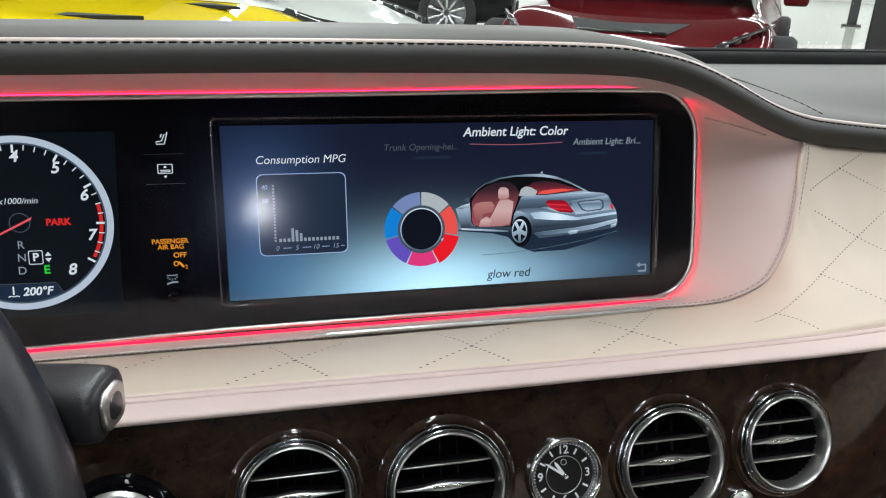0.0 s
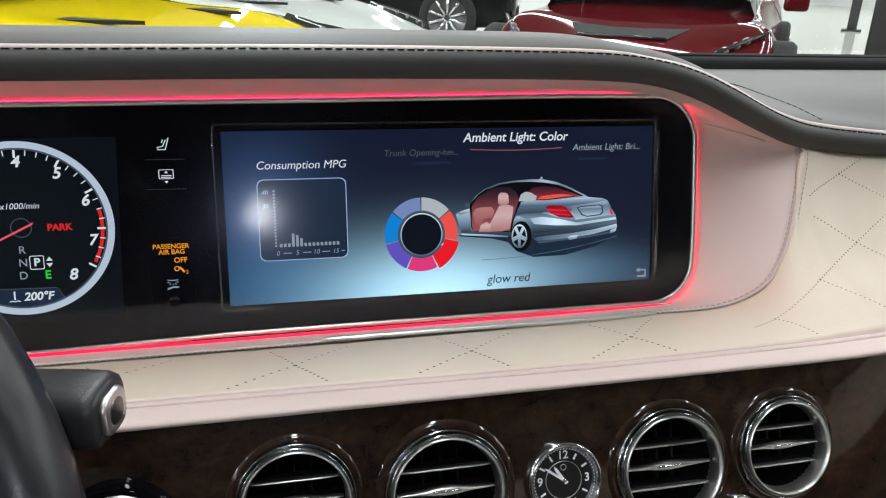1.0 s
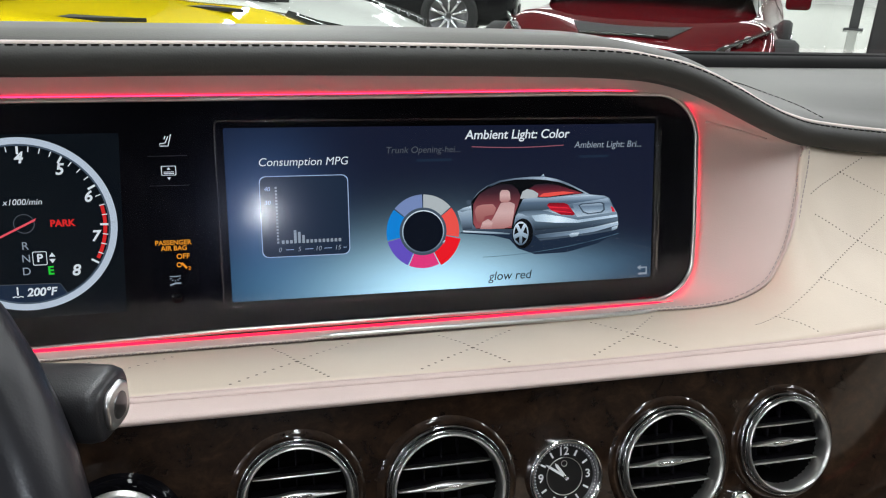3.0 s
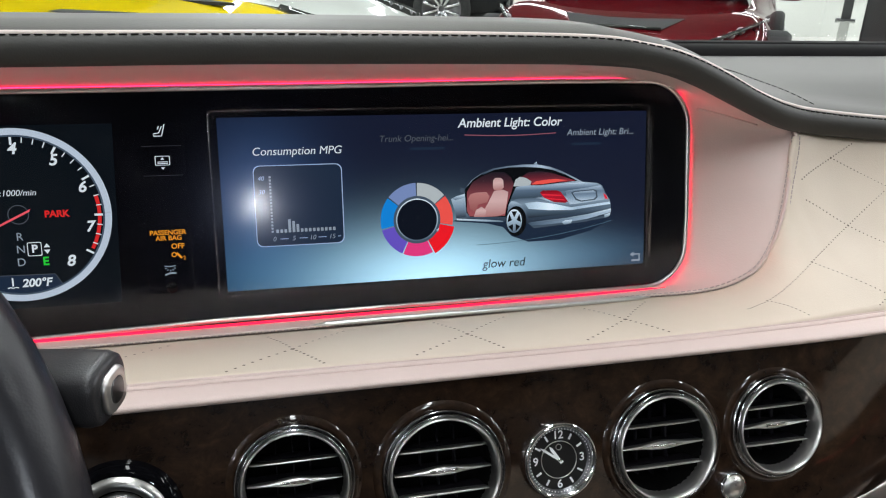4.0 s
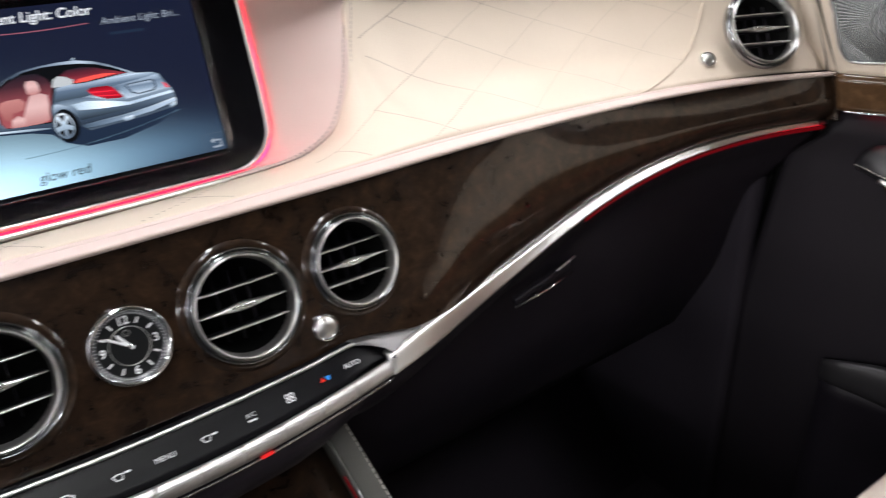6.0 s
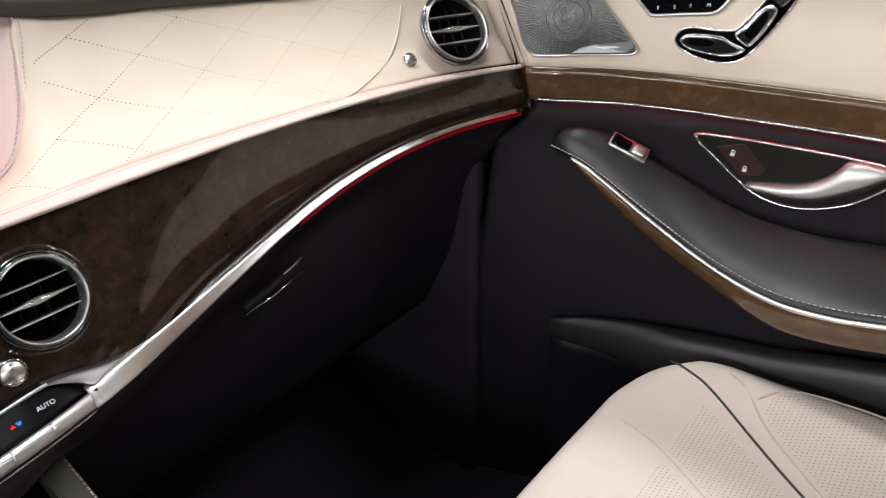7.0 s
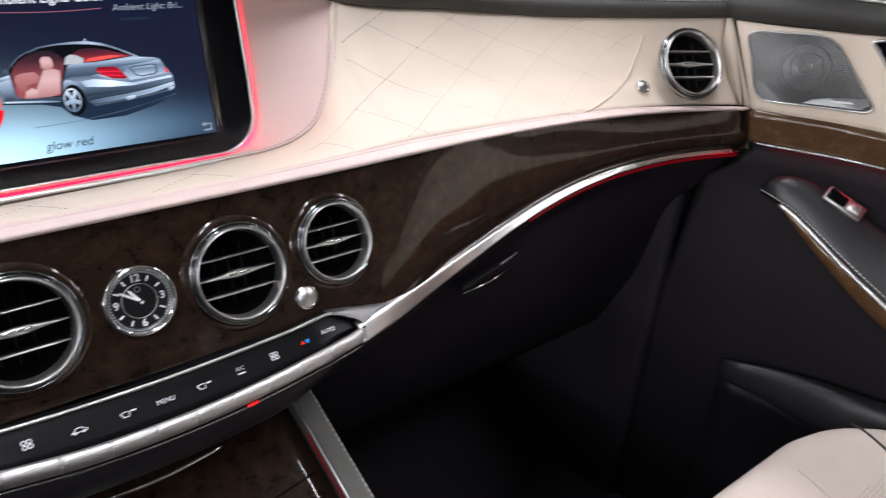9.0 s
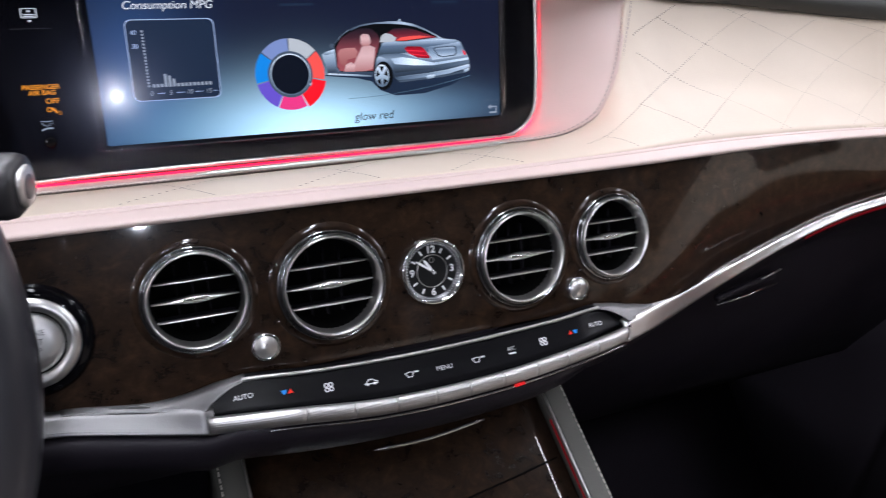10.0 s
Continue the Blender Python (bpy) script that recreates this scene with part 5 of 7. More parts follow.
TOG = fn([(-0.154, -0.0345, 0.7790), (-0.1375, -0.0375, 0.7785), (-0.10, -0.0425, 0.7775), (-0.04, -0.0455, 0.7715), (0.03, -0.0455, 0.7710), (0.097, -0.0430, 0.7765), (0.150, -0.0345, 0.7790)])
cl = np.linspace(-0.142, 0.1335, 110)
rows = []
for x in cl:
    a, b = TOP_L(x), TOG(x) + np.array((0, 0.004, 0.0035))
    e = min(1, (x + 0.1425) / 0.026, (0.1340 - x) / 0.026)
    a = b + (a - b) * math.sqrt(max(0.02, 1 - (1 - e) ** 2))
    back = np.array((0, 0.0030, -0.0008)) * min(1, max(0, (x - 0.100) / 0.028))
    a, b = a + back, b + back
    rows.append(spline([a + (0, 0.004, 0.001), a, (a + b) / 2 + np.array((0, 0.0004, -0.0006)), b, b + (0, 0.003, -0.004)], 10))
thicken(part("panel", loft(rows), plain("panel_black", (0.004, 0.004, 0.005), 0.32, spec=0.12, vary=0.2), climate, "gloss black panel"), 0.002)
part("panel_rim", tube([TOP_L(x) + (0, -0.0006, 0.0006) for x in np.linspace(-0.121, 0.117, 70)], 0.0012, 8), M["brushed"], climate, "thin metal rim")
upper = spline([TOP_L(0.115) + (0, -0.001, 0.0012), (0.1225, -0.0243, 0.7936), (0.1306, -0.0238, 0.7920), (0.1491, -0.0230, 0.7870), (0.1645, -0.0212, 0.7842), (0.1778, -0.0187, 0.7838), (0.1925, -0.0150, 0.7842), (0.208, -0.0110, 0.7843)], 44)
under = spline([TOP_L(0.115) + (0, -0.0016, 0.0004), (0.1215, -0.0258, 0.7925), (0.1275, -0.0278, 0.7905), (0.1345, -0.0302, 0.7872), (0.1395, -0.0322, 0.7835), (0.1520, -0.0272, 0.7829), (0.1700, -0.0220, 0.7834), (0.1925, -0.0156, 0.7838), (0.208, -0.0112, 0.7841)], 44)
for far in (1, -1):
    rows = []
    for a, b in zip(upper, under):
        pts = [a + (0, 0.005, 0.0005), a, (a + b) / 2 + np.array((0, 0.0004, -0.0001)), b, b + (0, 0.0010, -0.0005)]
        if far < 0:
            x = -0.004 - a[0]
            lift = (LEFT_TOP(x) - STRIP_TOP(max(a[0], 0.13)))[1:] * np.clip((a[0] - 0.138) / 0.03, 0, 1)
            pts = [np.array((-0.004 - p[0], p[1] + lift[0], p[2] + lift[1])) for p in pts]
        rows.append(spline(pts, 12))
    # same darkened satin as the driver's strip, shade in its colour
    thicken(part("end_piece", loft(rows, flip=far < 0), M["satin_shaded"], climate, "satin end piece flaring into the strip"), 0.0006)
cuts = [-0.142, -0.090, -0.062, -0.0365, -0.0115, 0.0110, 0.0345, 0.0585, 0.0815, 0.106, 0.1335]
for a, b in zip(cuts, cuts[1:]):
    rows = []
    for x in np.linspace(a + 0.00015, b - 0.00015, 14):
        c = TOG(x)
        rows.append([tuple(c + q) for q in ((0, 0.003, 0.0035), (0, -0.001, 0.0050), (0, -0.0030, 0.0035), (0, -0.0042, 0.0), (0, -0.0036, -0.0035), (0, -0.0012, -0.0058), (0, 0.003, -0.006))])
    thicken(part("toggle", loft(rows), M["ribbed"], climate, "ribbed metal toggle"), 0.002)
part("hazard_lamp", tube([TOG(x) + (0, -0.0030, -0.0062) for x in (0.043, 0.0465, 0.050)], 0.0010, 6), M["red_ui"], climate, "small red lamp")
part("toggle_edge", tube([TOG(x) + (0, -0.0028, -0.0068) for x in np.linspace(-0.142, 0.1335, 50)], 0.0006, 6), M["chrome"], climate)


def climate_frame(x):
    a, b = TOP_L(x), TOG(x) + np.array((0, 0.004, 0.0035))
    p = a * 0.45 + b * 0.55
    up = Vector(a - b).normalized()
    rt = Vector((1, 0, 0))
    nn = rt.cross(up)
    p = Vector(p) + nn * 0.0010
    return Matrix(((1, up.x, nn.x, p.x), (0, up.y, nn.y, p.y), (0, up.z, nn.z, p.z), (0, 0, 0, 1)))


key_white = glow("key_white", (0.85, 0.88, 0.95), 0.25, (0.6, 0.6, 0.6), 0.5)
for s, x in (("AUTO", -0.1217), ("MENU", -0.0012), ("AUTO", 0.1105)):
    lettering("key_word", s, 0.0039, key_white, climate, climate_frame(x))
for x in (-0.0739, 0.0692):
    for cx_, cy_k in ((-0.0013, 0.0013), (0.0013, 0.0013), (-0.0013, -0.0013), (0.0013, -0.0013)):
        part("fan_mark", prism(disc(0.0014, 14, cx_, cy_k, 0, 359.9, 0.0008), climate_frame(x), 0.0001), key_white, climate, smooth=False)
for x, f in ((-0.0978, 1), (0.0922, -1)):
    part("temperature_mark", prism([(-f * 0.0034, 0.0012), (0.0, 0.0012), (-f * 0.0010, -0.0012), (-f * 0.0024, -0.0012)], climate_frame(x), 0.0001), glow("cold_blue", (0.05, 0.35, 1), 0.8), climate, "blue mark", smooth=False)
    part("temperature_mark", prism([(f * 0.0036, -0.0012), (f * 0.0002, -0.0012), (f * 0.0019, 0.0014)], climate_frame(x), 0.0001), glow("warm_red", (1, 0.05, 0.03), 0.8), climate, "red mark", smooth=False)
for poly in (stroke([(-0.0040, -0.0010), (-0.0028, -0.0006), (-0.0012, 0.0012), (0.0014, 0.0012), (0.0030, 0.0), (0.0042, -0.0003), (0.0042, -0.0012), (-0.0040, -0.0012)], 0.0006), disc(0.0008, 12, -0.0020, -0.0014), disc(0.0008, 12, 0.0022, -0.0014)):
    part("car_mark", prism(poly, climate_frame(-0.0488), 0.0001), key_white, climate, smooth=False)
for x in (-0.0230, 0.0218):
    part("defrost_mark", prism(stroke([(-0.0038, 0.0010), (-0.0010, 0.0016), (0.0012, 0.0012), (0.0004, -0.0014), (-0.0024, -0.0014), (-0.0038, 0.0010)], 0.0006), climate_frame(x), 0.0001), key_white, climate, smooth=False)
    part("defrost_mark", prism(rounded(0.0030, 0.0010, 0.0002, 1, 0.0034, 0.0012), climate_frame(x), 0.0001), key_white, climate, smooth=False)
lettering("key_word", "A/C", 0.0034, key_white, climate, climate_frame(0.0459) @ pose(0, 0.0014, 0))
part("key_bar", prism(rounded(0.0050, 0.0010, 0.0002, 1, 0, -0.0016), climate_frame(0.0459), 0.0001), key_white, climate, smooth=False)

# ---- steering wheel, selector stalk, centre console ----
wheel = thing("steering_wheel", "black leather steering wheel", "steering wheel", m=pose(-0.395, -0.098, 0.889, 64, 0, 0))
part("rim", tube([(0.1745 * math.cos(a), 0.1745 * math.sin(a), 0) for a in np.arange(72) * 2 * math.pi / 72], 0.0165, 18, closed=True), leather("wheel_leather", (0.020, 0.020, 0.024), 0.30, 0.2), wheel, "smooth black leather rim")
part("rim_seam", tube([(0.1590 * math.cos(a), 0.1590 * math.sin(a), 0.002) for a in np.arange(72) * 2 * math.pi / 72], 0.0007, 5, closed=True), M["dark_thread"], wheel)
part("rim_badge", lathe([(0.0, 0.0022), (0.0035, 0.0018), (0.0045, 0.0)], pose(0.158, 0.074, 0.011, 20, 40, 0), 16), M["dark_metal"], wheel)
part("hub", lathe([(0.0, 0.018), (0.045, 0.014), (0.065, 0.0), (0.07, -0.02), (0.06, -0.05)], Matrix(), 36), M["softgrey"], wheel, "padded hub")
for a in (180, 0, 270):
    d = Vector((math.cos(radians(a)), math.sin(radians(a)), 0))
    part("spoke", tube([d * 0.05 + Vector((0, 0, -0.004)), d * 0.1 + Vector((0, 0, -0.006)), d * 0.165 + Vector((0, 0, -0.003))], [0.022, 0.017, 0.014], 12, flat=0.4), M["softgrey"], wheel)
part("column", lathe([(0.045, -0.20), (0.05, -0.12), (0.045, -0.045)], Matrix(), 28), M["plastic"], wheel, "plastic column shroud")

stalk = thing("selector_stalk", "dark grey gear selector stalk with a metal end button", "stalk", m=pose(-0.2125, -0.050, 0.9345, 0, 0, -16))
rows = []
for x, h, d in ((-0.10, 0.0080, 0.010), (-0.05, 0.0095, 0.011), (-0.018, 0.0104, 0.0125), (-0.004, 0.0112, 0.0132), (0.0060, 0.0114, 0.0132), (0.0095, 0.0106, 0.0122), (0.0106, 0.0094, 0.0108)):
    rows.append([(x, d * abs(math.cos(a)) ** 0.55 * math.copysign(1, math.cos(a)), h * abs(math.sin(a)) ** 0.55 * math.copysign(1, math.sin(a))) for a in np.arange(32) * 2 * math.pi / 32])
bm = loft(rows, closed=True)
bm.verts.ensure_lookup_table()
bm.faces.new(bm.verts[:32][::-1])
bm.faces.new(bm.verts[-32:])
bmesh.ops.recalc_face_normals(bm, faces=bm.faces)
part("lever", bm, M["softgrey"], stalk, "soft grey plastic lever")
END = Matrix(((0, 0, 1, 0.0100), (1, 0, 0, 0.0), (0, 1, 0, 0.0), (0, 0, 0, 1)))
cap = part("end_button", prism(rounded(0.0160, 0.0158, 0.0052, 6), END, 0.0026, 0.0012), M["satin"], stalk, "satin metal end button")
part("button_dimple", prism(rounded(0.0095, 0.0098, 0.0042, 6), END @ pose(0, 0, 0.0021), 0.0009, 0.0004), M["dark_metal"], cap, "dark inset")

console = thing("centre_console", "burl walnut centre console with grey leather side rails", "console")
SLOPE = lambda y: 0.689 + 0.485 * (y - 0.02) if y > -0.30 else 0.534 + 0.20 * (y + 0.30)
cy_ = np.linspace(0.05, -0.75, 36)
rows = [[(x, y, SLOPE(y) - 0.006 - 0.02 * (x / 0.2) ** 2) for x in np.linspace(-0.117, 0.113, 14)] for y in cy_]
thicken(part("wood_lid", loft(rows, flip=True), M["wood"], console, "dark burl walnut lid"), 0.006)
part("lid_gap", tube(spline([(0.108, -0.022, SLOPE(-0.022) - 0.0105), (0.06, -0.030, SLOPE(-0.03) - 0.0065), (-0.02, -0.040, SLOPE(-0.04) - 0.005)], 16), 0.0007, 6), M["inside"], console)
rows = []
for x, w in zip(np.linspace(-0.075, 0.052, 20), np.sin(np.linspace(0.0, math.pi, 20)) ** 0.5):
    y = -0.036 - 0.06 * ((x + 0.01) / 0.12) ** 2
    rows.append([(x, y + 0.0002 + 0.0065 * w, SLOPE(y) - 0.005), (x, y, SLOPE(y) - 0.002 + 0.002 * w), (x, y - 0.0065 * w - 0.0002, SLOPE(y) - 0.008)])
thicken(part("lid_handle", loft(rows, flip=True), M["satin"], console, "satin metal lid handle"), 0.0015)
for sx, x0 in ((1, 0.1235), (-1, -0.1265)):
    rows = []
    for y in cy_:
        z = SLOPE(y)
        rows.append([(x0 - sx * 0.0095, y, z - 0.016), (x0 - sx * 0.0090, y, z - 0.001), (x0 - sx * 0.006, y, z + 0.0012), (x0 + sx * 0.005, y, z + 0.0012), (x0 + sx * 0.0085, y, z - 0.001), (x0 + sx * 0.011, y, z - 0.02), (x0 + sx * 0.016, y, z - 0.30)])
    rail = thicken(part("side_rail", loft(rows, flip=sx > 0), M["dash"], console, "grey leather side rail"), 0.002, 0.0)
    stitches([(x0 + sx * 0.0078, y, SLOPE(y) + 0.0006) for y in np.linspace(0.03, -0.6, 60)], 0.0045, 0.0030, 0.0007, M["pale_thread"], rail)
    part("rail_trim", tube([(x0 - sx * 0.0092, y, SLOPE(y) + 0.0005) for y in cy_], 0.0009, 6), M["satin"], rail)
    part("light_line", tube([(x0 - sx * 0.0108, y, SLOPE(y) - 0.0035) for y in np.linspace(0.0, -0.4, 20)], 0.0008, 6), M["led_soft"], rail, "red light line")
for x in (-0.155, -0.18):
    stitches([(x, y, 0.700 + 0.45 * (y - 0.02)) for y in np.linspace(-0.02, -0.12, 14)], 0.005, 0.003, 0.0008, M["thread"], console)

# ---- the passenger's door ----
DY, DX = [-0.2, 0.0, 0.1, 0.2, 0.3, 0.45, 1.5], [0.62, 0.68, 0.725, 0.745, 0.755, 0.76, 0.76]
_d = spline([(a, b, 0) for a, b in zip(DY, DX)], 200)
door_x = lambda y: float(np.interp(-y, _d[:, 0], _d[:, 1]))
DOOR = lambda y, z, off=0.0: np.array((door_x(y) - off, y, z))
front = lambda z: float(np.interp(z, [0.2, 0.6, 0.77, 0.805, 0.811, 0.856, 0.95, 1.0], [0.05, 0.05, 0.03, -0.011, -0.015, -0.006, 0.034, 0.055]))


def door_frame(y, z, off=0.0):
    """A frame on the door's face: x towards the rear, y up, z into the cabin."""
    t = Vector((door_x(y - 0.01) - door_x(y + 0.01), -0.02, 0)).normalized()
    n = Vector((0, 0, 1)).cross(t)
    n = -n if n.x > 0 else n
    p = DOOR(y, z) + np.array(n) * off
    return Matrix(((t.x, 0, n.x, p[0]), (t.y, 0, n.y, p[1]), (0, 1, 0, p[2]), (0, 0, 0, 1)))


def door_plate(poly, off, thick, bevel=0.0):
    """A plate with the outline poly (y, z) that follows the door's curve, thick into the cabin."""
    bm = bmesh.new()
    top = [bm.verts.new(DOOR(y, z, off + thick)) for y, z in poly]
    low = [bm.verts.new(DOOR(y, z, off)) for y, z in poly]
    f = bm.faces.new(top)
    for i in range(len(poly)):
        bm.faces.new((low[i], low[(i + 1) % len(poly)], top[(i + 1) % len(poly)], top[i]))
    bmesh.ops.recalc_face_normals(bm, faces=bm.faces)
    if bevel:
        bmesh.ops.bevel(bm, geom=list(f.edges), offset=bevel, segments=2, affect="EDGES", profile=0.5)
    bmesh.ops.triangulate(bm, faces=[q for q in bm.faces if len(q.verts) > 4])
    return bm


def smooth_loop(poly, n=60):
    """A closed smooth outline through poly (y, z)."""
    k = len(poly)
    return [tuple(p[:2]) for p in spline([(*poly[i % k], 0) for i in range(-2, k + 3)], n * 2)][int(n * 2 * 2 / (k + 4)):int(n * 2 * (k + 2) / (k + 4))]


LOWER = leather("lower_black_leather", (0.0140, 0.0120, 0.0155), 0.60, 0.3)
LOWER.node_tree.nodes["Principled BSDF"].inputs["Specular IOR Level"].default_value = 0.2
door = thing("passenger_door", "cream and black leather car door with a burl walnut band", "car door")


def band(z_low, z_high, prof, name, mat, label, n=60, steps=14):
    """A strip of the door's lining between two heights; prof gives its depth over its height."""
    rows = []
    for s in np.linspace(0, 1, steps):
        z = z_low + (z_high - z_low) * s
        y0 = front(z)
        rows.append([DOOR(y, z + 0.0, prof(s)) for y in np.r_[np.linspace(y0, y0 - 0.1, 14), np.linspace(y0 - 0.115, -1.0, n - 14)]])
    return thicken(part(name, loft(rows), mat, door, label), 0.004, 0.0)


sill_z = lambda y: float(np.interp(-y, [-0.06, 0.0, 0.08, 0.166, 0.272, 0.352, 0.6], [0.950, 0.951, 0.9535, 0.959, 0.967, 0.972, 0.980]))
ys = lambda y0: np.r_[np.linspace(y0, y0 - 0.1, 14), np.linspace(y0 - 0.115, -1.0, 46)]
rows = [[DOOR(y, 0.857 + (sill_z(y) + 0.002 - 0.857) * s, 0.004 * (1 - s)) for y in ys(front(0.857 + 0.094 * s))] for s in np.linspace(0, 1, 14)]
thicken(part("upper_lining", loft(rows), M["cream"], door, "cream leather upper lining"), 0.004, 0.0)
rows = [[DOOR(y, sill_z(y) + (max(0.986, sill_z(y) + 0.014) - sill_z(y)) * s, 0.011 * math.sin(math.pi * min(1, s * 0.9 + 0.1)) + 0.001) for y in ys(front(0.951 + 0.034 * s))] for s in np.linspace(0, 1, 14)]
thicken(part("sill_roll", loft(rows), M["roll"], door, "black leather sill roll"), 0.004, 0.0)
part("sill_bead", tube([DOOR(y, max(0.985, sill_z(y) + 0.013), 0.008) for y in np.linspace(0.05, -1.0, 40)], 0.0016, 6), M["satin"], door, "bright bead below the window")
band(0.8245, 0.8585, lambda s: 0.004 + 0.0050 * min(1.0, s / 0.10, (1 - s) / 0.16) ** 0.5, "wood_band", M["lit_wood"], "lacquered burl walnut band", steps=30)
part("band_trim", tube([DOOR(y, 0.8235, 0.0075) for y in np.r_[np.linspace(-0.017, -0.1, 14), np.linspace(-0.12, -1.0, 40)]], 0.0017, 8), M["chrome"], door, "chrome line under the wood")
part("light_line", tube([DOOR(y, 0.8222, 0.0008) for y in np.r_[np.linspace(-0.03, -0.1, 10), np.linspace(-0.12, -0.9, 30)]], 0.0008, 6), M["led_door"], door, "red ambient light line")
band(0.23, 0.823, lambda s: -0.004 - 0.010 * (1 - s), "lower_lining", LOWER, "black leather lower lining", steps=24)
# the dash runs on to the door's edge, but for a narrow gap
edge_at = lambda z: np.array(DOOR(front(z) + 0.0008, z, 0.0035))
for name, col, mat in (("panel_end", SHEET[-1], M["cream"]), ("wing_end", WING_END, M["wood"])):
    rows = [[p * (1 - s) + edge_at(float(p[2])) * s + np.array((0, 0.001, 0)) * s for s in (0, 0.5, 1)] for p in np.array(col)]
    thicken(part(name, loft(rows), mat, dashboard), 0.002)
part("hinge_gap", loft([[(0.668 + 0.03 * k, front(z) + 0.004 + 0.012 * k, z) for k in (0, 1)] for z in np.linspace(0.5, 0.99, 14)]), M["inside"], door)

# speaker
spk = [(0.013, 0.9385), (-0.020, 0.9440), (-0.048, 0.9455), (-0.064, 0.9400), (-0.080, 0.921), (-0.098, 0.8985), (-0.1105, 0.8835), (-0.108, 0.8775), (-0.098, 0.8755), (-0.060, 0.8735), (-0.020, 0.8712), (-0.011, 0.8735), (-0.003, 0.884), (0.006, 0.912)]
so = smooth_loop(spk, 70)
speaker = part("speaker_grille", door_plate(so, 0.005, 0.0028, 0.0006), M["mesh"], door, "pierced metal speaker grille", smooth=False)
part("grille_rim", tube([DOOR(y, z, 0.0076) for y, z in so], 0.0012, 6, closed=True), M["satin"], speaker, "thin bright rim")
for r in (0.0065, 0.0155, 0.023):
    part("grille_circle", lathe([(r, 0.0079), (r + 0.0002, 0.0082), (r + 0.0005, 0.0079)], door_frame(-0.042, 0.912), 40), M["dark_metal"], speaker)
part("name_plate", door_plate([(-0.050, 0.8755), (-0.058, 0.8810), (-0.070, 0.8845), (-0.104, 0.8895), (-0.1075, 0.8845), (-0.1010, 0.8782)], 0.0078, 0.0006), plain("pale_plate", (0.40, 0.42, 0.42), 0.35, 0.8), speaker, "small satin plate", smooth=False)
part("plate_bar", door_plate([(-0.070, 0.8800), (-0.070, 0.8822), (-0.098, 0.8852), (-0.098, 0.8830)], 0.0085, 0.0002), plain("plate_letters", (0.85, 0.86, 0.86), 0.5), speaker, smooth=False)
# memory keys
mem_out = smooth_loop([(-0.0945, 0.9475), (-0.144, 0.9525), (-0.194, 0.9535), (-0.198, 0.949), (-0.185, 0.928), (-0.176, 0.9225), (-0.150, 0.9195), (-0.122, 0.9165), (-0.116, 0.9195), (-0.101, 0.937)], 60)
mem = part("memory_switch", door_plate(mem_out, 0.001, 0.0040, 0.0008), M["piano"], door, "chrome framed memory seat keys", smooth=False)
part("switch_frame", tube([DOOR(y, z, 0.0052) for y, z in mem_out], 0.0019, 8, closed=True), M["brushed"], mem, "satin metal frame")
part("key_plate", door_plate([(-0.0985, 0.9450), (-0.144, 0.9498), (-0.1925, 0.9508), (-0.1885, 0.9385), (-0.145, 0.9375), (-0.1045, 0.9335)], 0.0052, 0.0012, 0.0004), M["piano"], mem, "black key", smooth=False)
part("key_plate", door_plate([(-0.1060, 0.9315), (-0.145, 0.9355), (-0.1870, 0.9365), (-0.1805, 0.9260), (-0.1745, 0.9250), (-0.1225, 0.9190), (-0.1185, 0.9205)], 0.0052, 0.0012, 0.0004), M["piano"], mem, "black key", smooth=False)
for s, y, z in (("3", -0.124, 0.9242), ("2", -0.140, 0.9262), ("1", -0.155, 0.9283), ("M", -0.172, 0.9302)):
    lettering("key_letter", s, 0.0048, key_white, mem, door_frame(y, z, 0.0068))
for y, z in ((-0.146, 0.9435), (-0.180, 0.9452)):
    for poly in (stroke([(0.0018, 0.0034), (0.0006, -0.0018), (-0.0030, -0.0014)], 0.0012), stroke([(-0.0006, 0.0026), (-0.0016, 0.0006)], 0.0006)):
        part("seat_mark", prism(poly, door_frame(y, z, 0.0066), 0.0001), key_white, mem, smooth=False)

# seat-shaped adjuster
seat_out = smooth_loop([(-0.1455, 0.8935), (-0.149, 0.9035), (-0.160, 0.9075), (-0.182, 0.9065), (-0.1995, 0.9085), (-0.2085, 0.9170), (-0.2255, 0.9420), (-0.2345, 0.9520), (-0.2450, 0.9535), (-0.2500, 0.9460), (-0.2440, 0.9300), (-0.2260, 0.9000), (-0.2130, 0.8835), (-0.1990, 0.8765), (-0.176, 0.8775), (-0.155, 0.8840)], 90)
adj = part("seat_adjuster", door_plate(seat_out, 0.001, 0.0045, 0.0012), M["piano"], door, "seat-shaped chrome and black adjuster", smooth=False)
part("adjuster_rim", tube([DOOR(y, z, 0.0042) for y, z in seat_out], 0.0014, 8, closed=True), M["chrome"], adj, "chrome rim")
cushion = smooth_loop([(-0.153, 0.8945), (-0.157, 0.9005), (-0.172, 0.9020), (-0.190, 0.9015), (-0.199, 0.8975), (-0.2120, 0.8915), (-0.2000, 0.8850), (-0.180, 0.8850), (-0.160, 0.8885)], 50)
part("cushion_key", door_plate(cushion, 0.0052, 0.0055, 0.002), M["dark_chrome"], adj, "dark chrome cushion key", smooth=False)
part("cushion_inlay", door_plate(smooth_loop([(-0.161, 0.8955), (-0.166, 0.8985), (-0.180, 0.8985), (-0.1855, 0.8955), (-0.180, 0.8920), (-0.166, 0.8920)], 30), 0.0105, 0.0010, 0.0003), M["piano"], adj, smooth=False)
